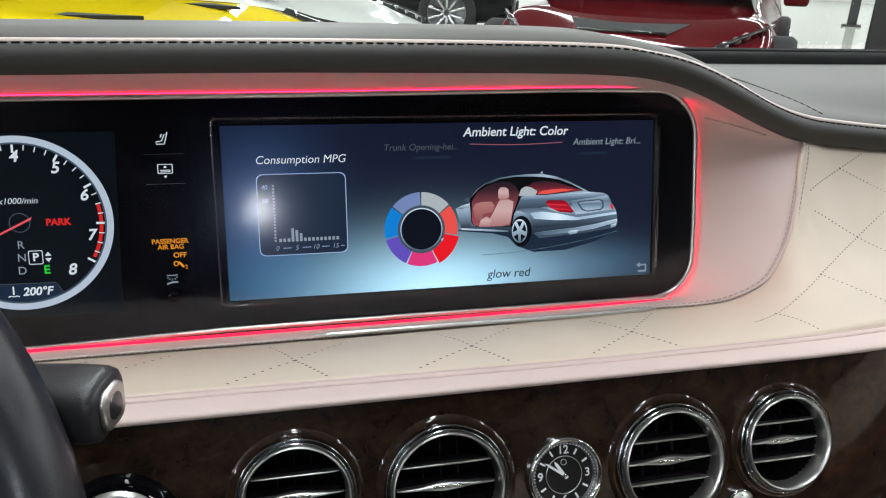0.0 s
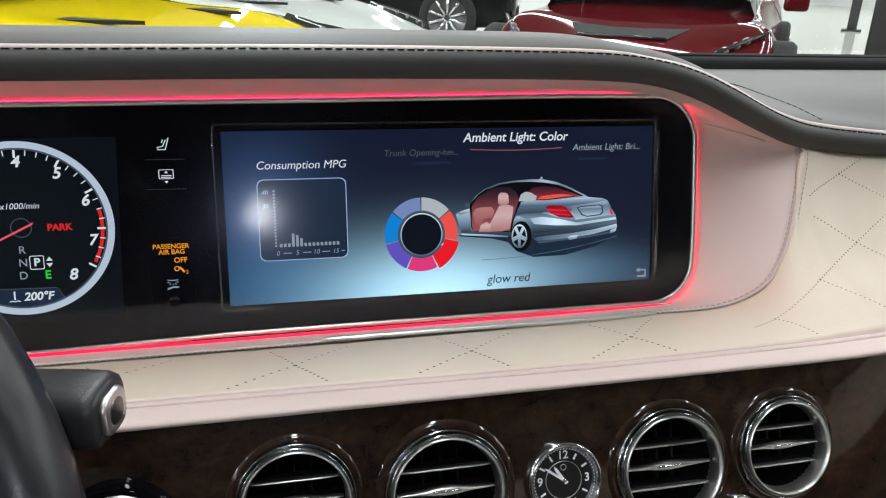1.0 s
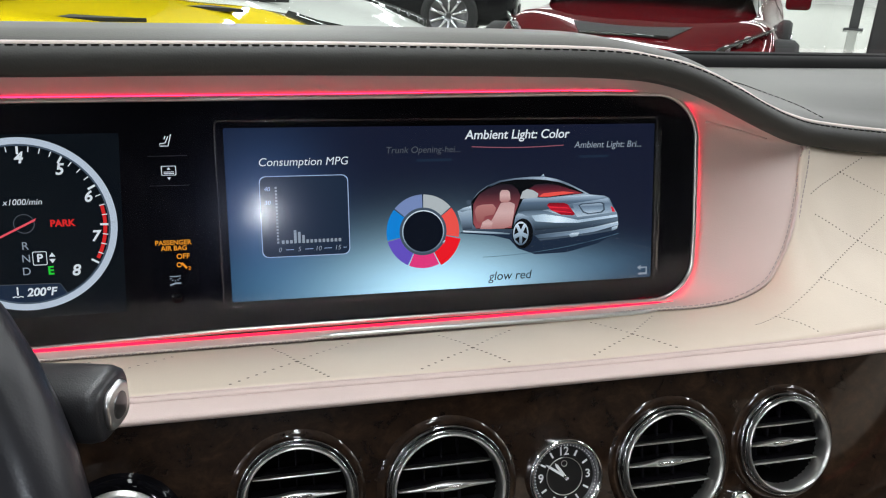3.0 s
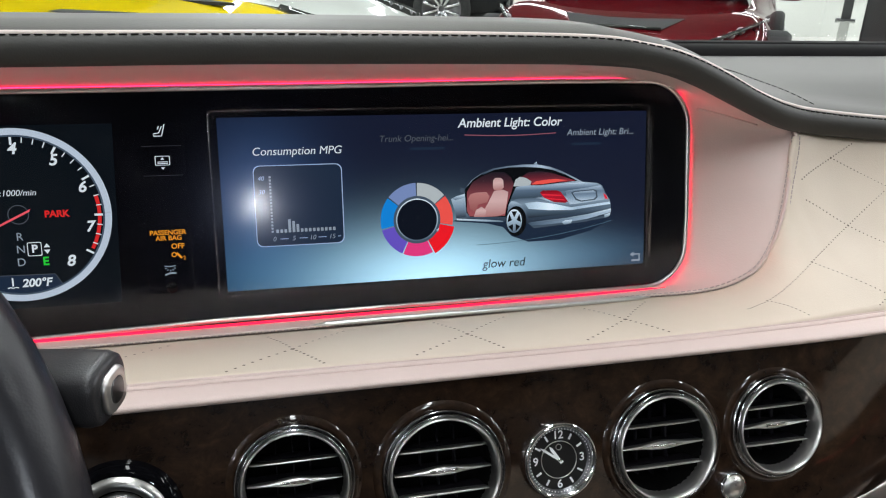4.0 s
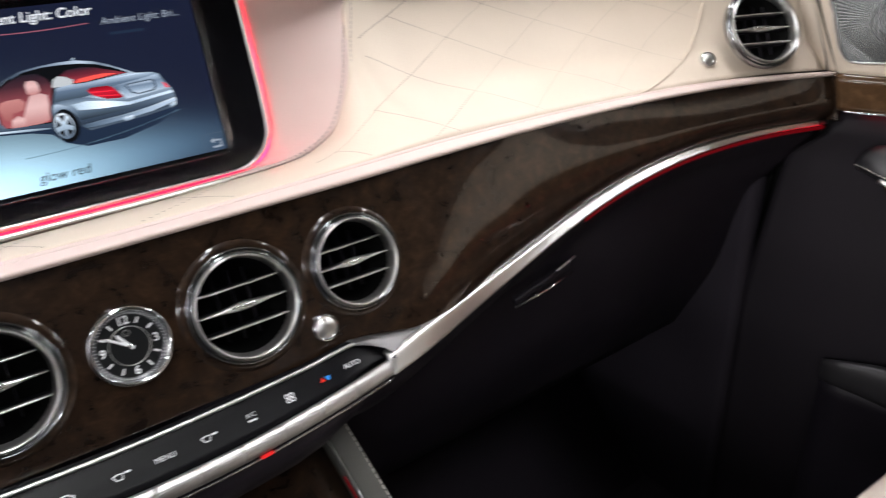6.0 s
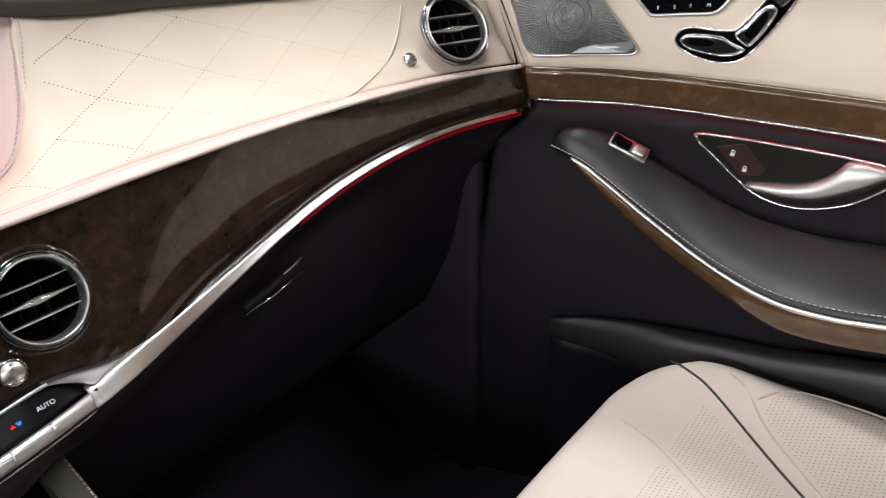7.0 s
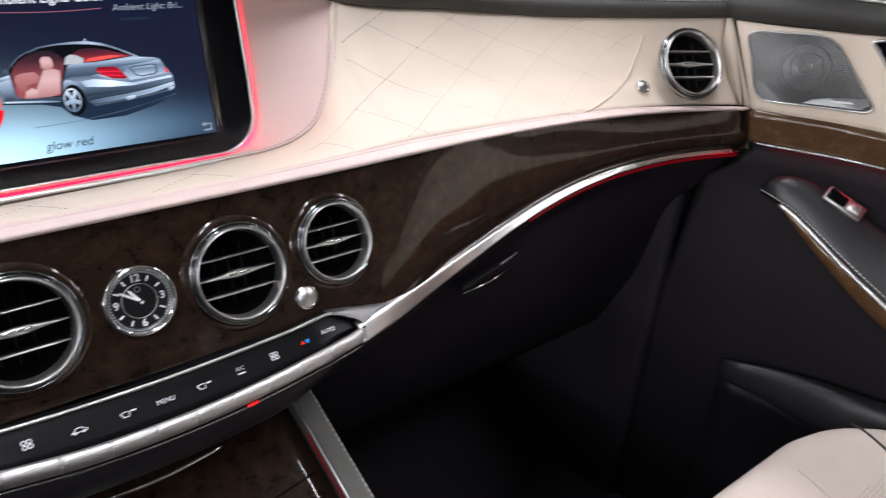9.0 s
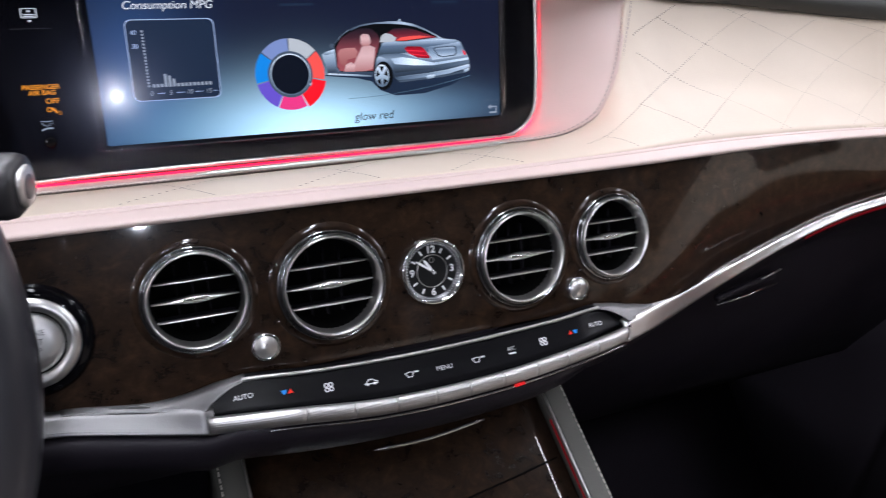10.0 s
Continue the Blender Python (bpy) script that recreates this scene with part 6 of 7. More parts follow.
back = smooth_loop([(-0.2030, 0.9050), (-0.2110, 0.9140), (-0.2205, 0.9280), (-0.2290, 0.9345), (-0.2345, 0.9300), (-0.2300, 0.9170), (-0.2220, 0.9030), (-0.2150, 0.8960)], 40)
part("backrest_key", door_plate(back, 0.0052, 0.0055, 0.002), M["dark_chrome"], adj, "dark chrome backrest key", smooth=False)
part("backrest_inlay", door_plate(smooth_loop([(-0.2110, 0.9070), (-0.2200, 0.9220), (-0.2280, 0.9290), (-0.2270, 0.9190), (-0.2180, 0.9030)], 30), 0.0105, 0.0010, 0.0003), M["piano"], adj, smooth=False)
part("headrest_key", door_plate(smooth_loop([(-0.2300, 0.9400), (-0.2370, 0.9490), (-0.2440, 0.9490), (-0.2450, 0.9420), (-0.2390, 0.9340)], 30), 0.0052, 0.0055, 0.0015), M["dark_chrome"], adj, "dark chrome headrest key", smooth=False)

for outline in (cushion, back):
    part("key_rim", tube([DOOR(y, z, 0.0098) for y, z in outline], 0.0010, 6, closed=True), M["chrome"], adj, "thin chrome rim")

# release handle in its cup
cup = smooth_loop([(-0.177, 0.7965), (-0.200, 0.8000), (-0.268, 0.8000), (-0.330, 0.7985), (-0.362, 0.7955), (-0.3675, 0.7880), (-0.356, 0.7700), (-0.330, 0.7500), (-0.298, 0.7385), (-0.268, 0.7370), (-0.240, 0.7460), (-0.205, 0.7720)], 80)
handle = part("release_cup", door_plate(cup, -0.004, 0.0045), plain("cup_black", (0.013, 0.011, 0.011), 0.5, spec=0.2, vary=0.3), door, "dark cup behind the release lever", smooth=False)
part("cup_rim", tube([DOOR(y, z, 0.0005) for y, z in cup], 0.0019, 8, closed=True), M["chrome"], handle, "chrome rim")
part("light_line", tube([DOOR(y, 0.7972, -0.0005) for y in np.linspace(-0.200, -0.325, 14)], 0.0007, 6), M["led_door"], handle, "red ambient light line")
low_edge = spline([(-0.236, 0.7505, 0), (-0.276, 0.7485, 0), (-0.308, 0.7535, 0), (-0.339, 0.7695, 0), (-0.356, 0.7835, 0), (-0.3640, 0.7905, 0)], 30)
top_edge = spline([(-0.236, 0.7540, 0), (-0.281, 0.7625, 0), (-0.304, 0.7725, 0), (-0.316, 0.7835, 0), (-0.3235, 0.7935, 0), (-0.330, 0.7955, 0), (-0.351, 0.7955, 0), (-0.3640, 0.7920, 0)], 30)
rows = []
for s, (a, b) in zip(np.linspace(0, 1, 30), zip(low_edge, top_edge)):
    o = 0.001 + 0.011 * math.sin(math.pi * (0.06 + 0.9 * s)) ** 0.7
    rows.append([DOOR(a[0], a[1] - 0.001, o - 0.008), DOOR(a[0], a[1], o - 0.001), DOOR(a[0] * 0.7 + b[0] * 0.3, a[1] * 0.7 + b[1] * 0.3, o + 0.002), DOOR(a[0] * 0.3 + b[0] * 0.7, a[1] * 0.3 + b[1] * 0.7, o + 0.0005), DOOR(b[0], b[1], o - 0.004), DOOR(b[0], b[1], o - 0.010)])
thicken(part("release_lever", loft(rows), M["brushed"], handle, "satin metal release lever"), 0.003, 0.0)
lock = part("lock_keys", door_plate([(-0.200, 0.7880), (-0.226, 0.7955), (-0.252, 0.7720), (-0.246, 0.7640), (-0.228, 0.7615)], -0.002, 0.0035, 0.0006), plain("dark_red_black", (0.032, 0.008, 0.010), 0.35), handle, "dark lock keys", smooth=False)
for y, z in ((-0.217, 0.7855), (-0.231, 0.7705)):
    part("lock_mark", prism(disc(0.0020, 16, 0, 0, 0, 359.9, 0.0012), door_frame(y, z, 0.0018), 0.0001), key_white, lock, smooth=False)
    part("lock_mark", prism(rounded(0.0042, 0.0032, 0.0004, 2, -0.0004 if y > -0.22 else 0, -0.0030), door_frame(y, z, 0.0018), 0.0001), key_white, lock, smooth=False)

# armrest sweeping back from its tip
EDGE = [(0.690, -0.034, 0.7715), (0.685, -0.055, 0.7690), (0.686, -0.083, 0.7600), (0.677, -0.163, 0.7235), (0.659, -0.238, 0.7000), (0.645, -0.303, 0.6900), (0.637, -0.358, 0.6955), (0.636, -0.434, 0.7085), (0.636, -0.60, 0.715), (0.64, -0.95, 0.72)]
BACK = [(0.704, -0.050, 0.7890), (0.712, -0.066, 0.7920), (0.722, -0.090, 0.7880), (0.738, -0.165, 0.7500), (0.747, -0.235, 0.7180), (0.752, -0.303, 0.7120), (0.755, -0.358, 0.7160), (0.757, -0.434, 0.7230), (0.758, -0.60, 0.727), (0.758, -0.95, 0.73)]
UNDER = [(0.695, -0.040, 0.7640), (0.690, -0.060, 0.7590), (0.684, -0.088, 0.7400), (0.681, -0.165, 0.6905), (0.664, -0.242, 0.6660), (0.650, -0.310, 0.6500), (0.642, -0.364, 0.6560), (0.641, -0.442, 0.6700), (0.642, -0.60, 0.677), (0.645, -0.95, 0.68)]
e_, b_, u_ = spline(EDGE, 70), spline(BACK, 70), spline(UNDER, 70)
u_ = u_ * 0.84 + e_ * 0.16
rows = []
for e, b in zip(e_, b_):
    g = float(np.clip((-e[1] - 0.07) / 0.12, 0, 1))
    m1 = e * 0.74 + b * 0.26 + np.array((-0.001, 0, 0.0085 + 0.004 * g))
    m2 = e * 0.36 + b * 0.64 + np.array((0.0, 0, 0.0085 + 0.0150 * g))
    m3 = e * 0.18 + b * 0.82 + np.array((0.0, 0, 0.0055 + 0.0070 * g))
    rows.append(spline([e + (0.003, 0, -0.006), e, m1, m2, m3, b + np.array((0.004, 0, -0.016)) * g, b + np.array((0.02, 0, -0.004 - 0.02 * g))], 24))
armrest = part("armrest", loft(rows, flip=True), M["door_black"], door, "black leather armrest")
thicken(armrest, 0.003)
stitches([r[2] * 0.25 + r[3] * 0.75 + np.array((-0.0004, 0, 0.0006)) for r in rows], 0.0052, 0.0034, 0.00042, M["pale_thread"], armrest)
rows = [spline([e + (0.0005, 0, -0.004), e * 0.6 + u * 0.4 + np.array((-0.003, 0, -0.001)), u + (-0.001, 0, 0.002), u + (0.014, 0, -0.003)], 10) for e, u in zip(e_[6:], u_[6:])]
thicken(part("armrest_wood", loft(rows), M["lit_wood"], armrest, "walnut strip under the armrest"), 0.003, 0.0)
part("armrest_trim", tube([e + (-0.0012, 0, -0.0046) for e in e_[5:]], 0.0026, 10), M["satin"], armrest, "chrome line along the armrest")
rows = [spline([u + (0.006, 0, 0.001), u + (0.03, 0, -0.012), np.array((door_x(u[1]) + 0.01, u[1], u[2] - 0.02))], 8) for u in u_]
thicken(part("armrest_underside", loft(rows), M["plastic"], armrest), 0.003, 0.0)
sw = door_frame(-0.113, 0.7790, 0.018) @ pose(0, 0, 0, -52, 0, -22)
switch = part("window_switch", box((0.044, 0.019, 0.006), sw, 0.002), M["satin"], armrest, "satin framed window switch")
part("rocker", box((0.022, 0.0135, 0.007), sw @ pose(-0.0095, 0, 0.0015, 0, 6, 0), 0.0022), M["piano"], switch, "black rocker")
part("rocker", box((0.016, 0.0135, 0.008), sw @ pose(0.011, 0, 0.0022, 0, -10, 0), 0.0025), M["brushed"], switch, "bright rocker")
# door pocket: a padded rail over a dark recess
rail, recess = [], []
for y, z in zip(np.linspace(-0.046, -0.95, 44), np.interp(np.linspace(0.046, 0.95, 44), [0.046, 0.16, 0.30, 0.45, 0.95], [0.537, 0.553, 0.567, 0.600, 0.63])):
    f = float(np.clip((-y - 0.03) / 0.16, 0, 1)) ** 0.8
    d = 0.3 + 0.7 * f
    rail.append(spline([DOOR(y, z, 0.006 * f), DOOR(y, z + 0.008 * d, 0.004 + 0.016 * f), DOOR(y, z + 0.006 * d, 0.005 + 0.029 * f), DOOR(y, z - 0.014 * d, 0.005 + 0.037 * f), DOOR(y, z - 0.046 * d, 0.004 + 0.038 * f), DOOR(y, z - 0.052 * d, 0.003 + 0.026 * f)], 18))
    recess.append(spline([DOOR(y, z - 0.045 * d, 0.002 + 0.024 * f), DOOR(y, z - 0.11, 0.002 + 0.016 * f), DOOR(y, z - 0.20, 0.002 + 0.024 * f), DOOR(y, 0.25, 0.002 + 0.018 * f)], 12))
pocket = thicken(part("door_pocket", loft(rail), leather("pocket_rail", (0.021, 0.020, 0.022), 0.42, 0.2), door, "dark grey padded pocket rail"), 0.003, 0.0)
thicken(part("pocket_recess", loft(recess), M["plastic"], pocket, "black plastic recess"), 0.003, 0.0)

# ---- passenger seat ----
seat = thing("passenger_seat", "cream leather passenger seat with dark piping and perforated panels", "car seat")
SX0, SX1, SY0, SY1 = 0.205, 0.708, -0.167, -0.72


def seat_z(x, y):
    """Height of the cushion's top: raised side bolsters, a rounded front."""
    u = (x - SX0) / (SX1 - SX0)
    v = (SY0 - y) / 0.5
    bolster = (0.016 + 0.012 * np.clip((v - 0.15) / 0.5, 0, 1)) * (np.exp(-((u - 0.95) / 0.13) ** 2) + np.exp(-((u - 0.07) / 0.10) ** 2))
    z = 0.556 + bolster + 0.018 * np.clip(1 - v / 0.35, 0, 1) ** 2 - 0.02 * np.clip(v - 0.4, 0, 1)
    z += 0.004 * np.exp(-((u - 0.5) / 0.22) ** 2)
    z -= 0.0045 * np.exp(-((u - 0.205) / 0.010) ** 2)
    return z


def seat_edge(x):
    """The front edge bows; the corners run back."""
    u = (x - SX0) / (SX1 - SX0)
    return SY0 - 0.012 * max(0, u - 0.35) - 0.085 * max(0, (u - 0.72) / 0.28) ** 2.2 - 0.085 * max(0, (0.28 - u) / 0.28) ** 2.2


rows = []
for x in np.linspace(SX0, SX1, 60):
    y0 = seat_edge(x)
    u = (x - SX0) / (SX1 - SX0)
    side = 0.050 * (max(0, (u - 0.93) / 0.07) ** 2.0 + max(0, (0.07 - u) / 0.07) ** 2.0)
    r = [np.array((x, y0 + 0.004 - 0.03, 0.33)), np.array((x, y0 - 0.010, 0.42)), np.array((x, y0 - 0.002, 0.50 - side * 0.5)), np.array((x, y0 - 0.003, seat_z(x, y0) - 0.040 - side)), np.array((x, y0 - 0.014, seat_z(x, y0) - 0.014 - side)), np.array((x, y0 - 0.034, seat_z(x, y0 - 0.034) - 0.002 - side))]
    r += [np.array((x, y, seat_z(x, y) - side)) for y in np.linspace(y0 - 0.06, SY1, 16)]
    rows.append(spline(r, 50))
SEAT = np.array(rows)
thicken(part("cushion", loft(SEAT), leather("seat_cream", (0.78, 0.68, 0.60), 0.48, 0.3, 1100), seat, "cream leather cushion"), 0.004)
part("cushion_side", loft([[(SX1 - 0.0005, y, z) for z in (float(np.interp(y, SEAT[-1][::-1, 1], SEAT[-1][::-1, 2])) + 0.001, 0.47, 0.33)] for y in np.linspace(seat_edge(SX1) - 0.004, SY1, 20)]), M["cream"], seat, "cream leather side")


def on_seat(x, y, up=0.0):
    """The place on top of the cushion at x, y."""
    i = int(np.clip((x - SX0) / (SX1 - SX0) * 59, 0, 58))
    f = (x - SEAT[i][0, 0]) / (SEAT[i + 1][0, 0] - SEAT[i][0, 0])
    z = [float(np.interp(-y, -r[18:, 1], r[18:, 2])) for r in (SEAT[i], SEAT[i + 1])]
    return np.array((x, y, z[0] * (1 - f) + z[1] * f + up))


flat_seat = SEAT.reshape(-1, 3)


def drape(pts, n, up, reach=0.009):
    """A smooth line laid over the cushion through (x, y) points."""
    out = []
    for p in spline([(*q, 0) for q in pts], n):
        far = np.hypot(flat_seat[:, 0] - p[0], flat_seat[:, 1] - p[1])
        near = flat_seat[far < max(reach, far.min() + 0.001)]
        out.append((p[0], p[1], near[:, 2].max()))
    out = np.array(out)
    out[:, 2] = np.convolve(np.r_[[out[0, 2]] * 3, out[:, 2], [out[-1, 2]] * 3], np.ones(7) / 7, "valid") + up
    return out


pipe = drape([(0.660, -0.214), (0.655, -0.222), (0.648, -0.234), (0.637, -0.262), (0.606, -0.309), (0.556, -0.374), (0.50, -0.45), (0.44, -0.54)], 60, 0.0006)
part("piping", tube(pipe, 0.0013, 8), M["roll"], seat, "dark piping")
INNER = [(0.666, -0.276), (0.6548, -0.2966), (0.6198, -0.3259), (0.5893, -0.3603), (0.545, -0.415), (0.50, -0.48)]
OUTER = [(0.6462, -0.3116), (0.668, -0.330), (0.681, -0.3644), (0.685, -0.4084), (0.682, -0.47), (0.674, -0.54)]
LEFT_SEAM = [(0.552, -0.192), (0.5397, -0.212), (0.5338, -0.2424), (0.5212, -0.2719), (0.5056, -0.2982), (0.46, -0.37)]
for pts in (INNER, OUTER, LEFT_SEAM[1:]):
    part("seam", tube(drape(pts, 40, -0.0006, 0.007), 0.0013, 6), M["cream"], seat, "sewn seam")
seam_x = lambda pts, y: float(np.interp(-y, [-q[1] for q in pts], [q[0] for q in pts]))
# punched panels
verts, faces = [], []
for i in range(150):
    for j in range(150):
        x, y = 0.33 + 0.0046 * (i + 0.5 * (j % 2)) * 0.9, -0.215 - 0.0042 * j
        if y < -0.56 or x > 0.69:
            continue
        d = float(np.interp(y, pipe[::-1, 1], pipe[::-1, 0]))
        inner, outer, left = seam_x(INNER, y), seam_x(OUTER, y), seam_x(LEFT_SEAM, y)
        right_panel = y < -0.322 and inner + 0.008 < x < outer - 0.006
        left_panel = left + 0.007 < x < d - 0.020 and y < -0.228
        far_panel = left - 0.080 < x < left - 0.012 and y < -0.245
        if right_panel or left_panel or far_panel:
            k = len(verts)
            verts += [tuple(on_seat(x + 0.00065 * math.cos(a), y + 0.00065 * math.sin(a), 0.0004)) for a in np.arange(5) * 2 * math.pi / 5]
            faces.append(tuple(range(k, k + 5)))
me = bpy.data.meshes.new("seat_perforation")
me.from_pydata(verts, [], faces)
me.materials.append(plain("seat_hole", (0.24, 0.19, 0.16), 0.9))
ob = new("seat_perforation", me)
ob.parent = seat
tagged(ob, "rows of fine holes", kind="stuff")
part("seat_base", box((0.46, 0.5, 0.10), pose(0.456, -0.47, 0.30), 0.02), M["plastic"], seat, "black seat base")
# Unseen backrest, laid far back to stay out of the wood's reflections
rows = []
for z in np.linspace(0.52, 0.88, 12):
    rows.append([(0.456 + 0.24 * math.cos(a), -0.82 - 1.7 * (z - 0.52) + 0.14 * math.sin(a), z) for a in np.arange(28) * 2 * math.pi / 28])
part("backrest", loft(rows, closed=True), M["cream"], seat, "cream leather backrest")
for x in (0.30, 0.60):
    part("floor_rail", box((0.022, 0.62, 0.02), pose(x, -0.40, 0.262), 0.003), M["dark_metal"], seat, "metal floor rail")

# ---- the cabin's shell ----
shell = thing("car_shell", "dark car cabin with headliner, pillars and footwell", "car body", kind="structure")
HEAD = leather("headliner_cloth", (0.045, 0.044, 0.043), 0.9, 0.2)
part("cabin_floor", box((1.9, 3.0, 0.02), pose(0, -0.85, 0.24)), M["carpet"], shell, "black carpet")
part("firewall", box((1.9, 0.02, 0.78), pose(0, 0.50, 0.59)), M["inside"], shell)
part("footwell_slope", box((1.3, 0.02, 0.60), pose(0, 0.34, 0.40, -50)), M["carpet"], shell)
for sx in (-1, 1):
    part("kick_panel", box((0.03, 0.50, 0.56), pose(sx * 0.675, 0.30, 0.50), 0.01), M["carpet"], shell, "black carpeted side of the footwell")
part("bonnet_base", box((1.7, 1.2, 0.02), pose(0, 1.06, 0.74, -4)), plain("dark_car_paint", (0.01, 0.01, 0.012), 0.15, coat=1.0, vary=0.3), shell)
part("driver_door", box((0.06, 2.9, 0.74), pose(-0.83, -0.85, 0.61), 0.01), M["door_black"], shell)
part("door_outer", box((0.03, 3.0, 0.76), pose(0.86, -0.85, 0.60), 0.01), M["inside"], shell)
part("rear_bulkhead", box((1.7, 0.04, 0.9), pose(0, -2.28, 0.66)), M["door_black"], shell)
# Unseen black sheet that closes the rear window
part("rear_window_sheet", loft([[(x, -2.08 - 0.10 * v, 1.275 - 0.36 * v - 0.05 * (1 - v) * (abs(x) / 0.62) ** 3) for x in np.linspace(-0.64, 0.64, 9)] for v in (0, 0.5, 1)]), M["inside"], shell, "unseen black sheet across the rear window")
# Unseen rear seat, black rather than cream so the wood mirrors something dark
part("rear_bench", box((1.4, 0.5, 0.34), pose(0, -1.95, 0.48), 0.06, 4), M["door_black"], shell, "unseen rear bench, black to keep the wood's reflections dark")
part("rear_backrest", box((1.4, 0.16, 0.62), pose(0, -2.16, 0.86, -12), 0.05, 4), M["door_black"], shell, "unseen rear backrest, black to keep the wood's reflections dark")
roof = [(-0.16, 1.365), (-0.5, 1.395), (-1.1, 1.40), (-1.7, 1.36), (-2.1, 1.27)]
roof = spline([(0, y, z) for y, z in roof], 40)
rows = [[(x, y, z - 0.06 * (abs(x) / 0.62) ** 3) for x in np.linspace(-0.62, 0.62, 32)] for _, y, z in roof]
bm = loft(rows)
# Opening added in the unseen roof to let more light onto the seat
hole = [f for f in bm.faces if abs(f.calc_center_median().x) < 0.42 and -0.66 < f.calc_center_median().y < -0.26]
bmesh.ops.delete(bm, geom=hole, context="FACES")
thicken(part("headliner", bm, HEAD, shell, "grey headliner round an opening added to light the seat"), 0.02, 1.0)
for s in (-1, 1):
    part("windscreen_pillar", tube([(s * 0.74, 0.46, 0.985), (s * 0.69, 0.15, 1.19), (s * 0.62, -0.16, 1.31)], 0.032, 10, flat=0.7), HEAD, shell)
    part("roof_rail", tube([(s * 0.62, -0.16, 1.31), (s * 0.63, -0.6, 1.335), (s * 0.63, -1.2, 1.335), (s * 0.64, -1.9, 1.24), (s * 0.72, -2.25, 1.05)], 0.035, 10), HEAD, shell)
    part("door_pillar", tube([(s * 0.78, -0.74, 0.97), (s * 0.70, -0.78, 1.18), (s * 0.635, -0.82, 1.33)], 0.04, 10, flat=0.6), HEAD, shell)
glass_m, gn, gl, gp = material("clear_glass")
clear, gloss, blend = gn.new("ShaderNodeBsdfTransparent"), gn.new("ShaderNodeBsdfGlossy"), gn.new("ShaderNodeMixShader")
clear.inputs[0].default_value = (0.94, 0.96, 0.95, 1)
gloss.inputs["Roughness"].default_value = 0.0
blend.inputs[0].default_value = 0.03
gl.new(clear.outputs[0], blend.inputs[1])
gl.new(gloss.outputs[0], blend.inputs[2])
gl.new(blend.outputs[0], gn["Material Output"].inputs["Surface"])
rows = [[(x, 0.47 - 0.63 * s, 0.990 + 0.355 * s + 0.03 * math.sin(math.pi * s)) for x in np.linspace(-0.74 + 0.12 * s, 0.74 - 0.12 * s, 9)] for s in np.linspace(0, 1, 8)]
screen = thicken(part("windscreen", loft(rows), glass_m, shell, "clear windscreen"), 0.004)
screen.visible_shadow = False
# pane over that added opening
rows = [[(x, y, float(np.interp(-y, -roof[:, 1], roof[:, 2])) + 0.012 - 0.06 * (abs(x) / 0.62) ** 3) for x in np.linspace(-0.46, 0.46, 12)] for y in np.linspace(-0.23, -0.70, 10)]
added_roof_glass = thicken(part("added_roof_glass", loft(rows), glass_m, shell, "clear pane over the added roof opening"), 0.004)
added_roof_glass.visible_shadow = False

# ---- the showroom outside ----


def setting(name, bm, mat, label, smooth=False):
    ob = part(name, bm, mat, None, smooth=smooth)
    return tagged(ob, label, name.split("_")[0], kind="structure")


epoxy = plain("white_epoxy", (0.55, 0.56, 0.50), 0.10, vary=0.6)
wall_paint = plain("white_wall", (0.75, 0.75, 0.73), 0.7, vary=0.2)
setting("floor", box((50, 60, 0.1), pose(0, 8, -0.05)), epoxy, "glossy white epoxy showroom floor")
setting("wall_north", box((50, 0.2, 5.2), pose(0, 30, 2.55)), wall_paint, "white showroom wall far beyond the cars")
# Unseen wall, coloured dark so the wood mirrors no bright window
setting("wall_south", box((50, 0.2, 5.2), pose(0, -14, 2.55)), plain("dark_wall", (0.07, 0.07, 0.07), 0.7, vary=0.2), "unseen showroom wall, dark to keep the wood's reflections dark")
setting("wall_east", box((0.2, 60, 5.2), pose(25, 8, 2.55)), wall_paint, "white showroom wall")
setting("wall_west", box((0.2, 60, 5.2), pose(-25, 8, 2.55)), wall_paint, "white showroom wall")
setting("ceiling", box((50, 60, 0.2), pose(0, 8, 5.2)), plain("ceiling_dark", (0.10, 0.10, 0.10), 0.8, vary=0.2), "dark showroom ceiling behind the tube lamps")

rubber = plain("tyre_rubber", (0.012, 0.012, 0.012), 0.8, grain=0.3, scale=300)
alloy = plain("alloy_wheel", (0.55, 0.55, 0.56), 0.25, 1.0, vary=0.3)
dark_glass = plain("tinted_glass", (0.01, 0.012, 0.014), 0.04)
lens_glass = plain("lamp_lens_glass", (0.22, 0.22, 0.23), 0.3, 0.8)
lamp_glass = plain("headlamp_glass", (0.03, 0.032, 0.03), 0.05, 0.2)


def paint(name, rgb):
    return plain(name, rgb, 0.06, spec=0.14)


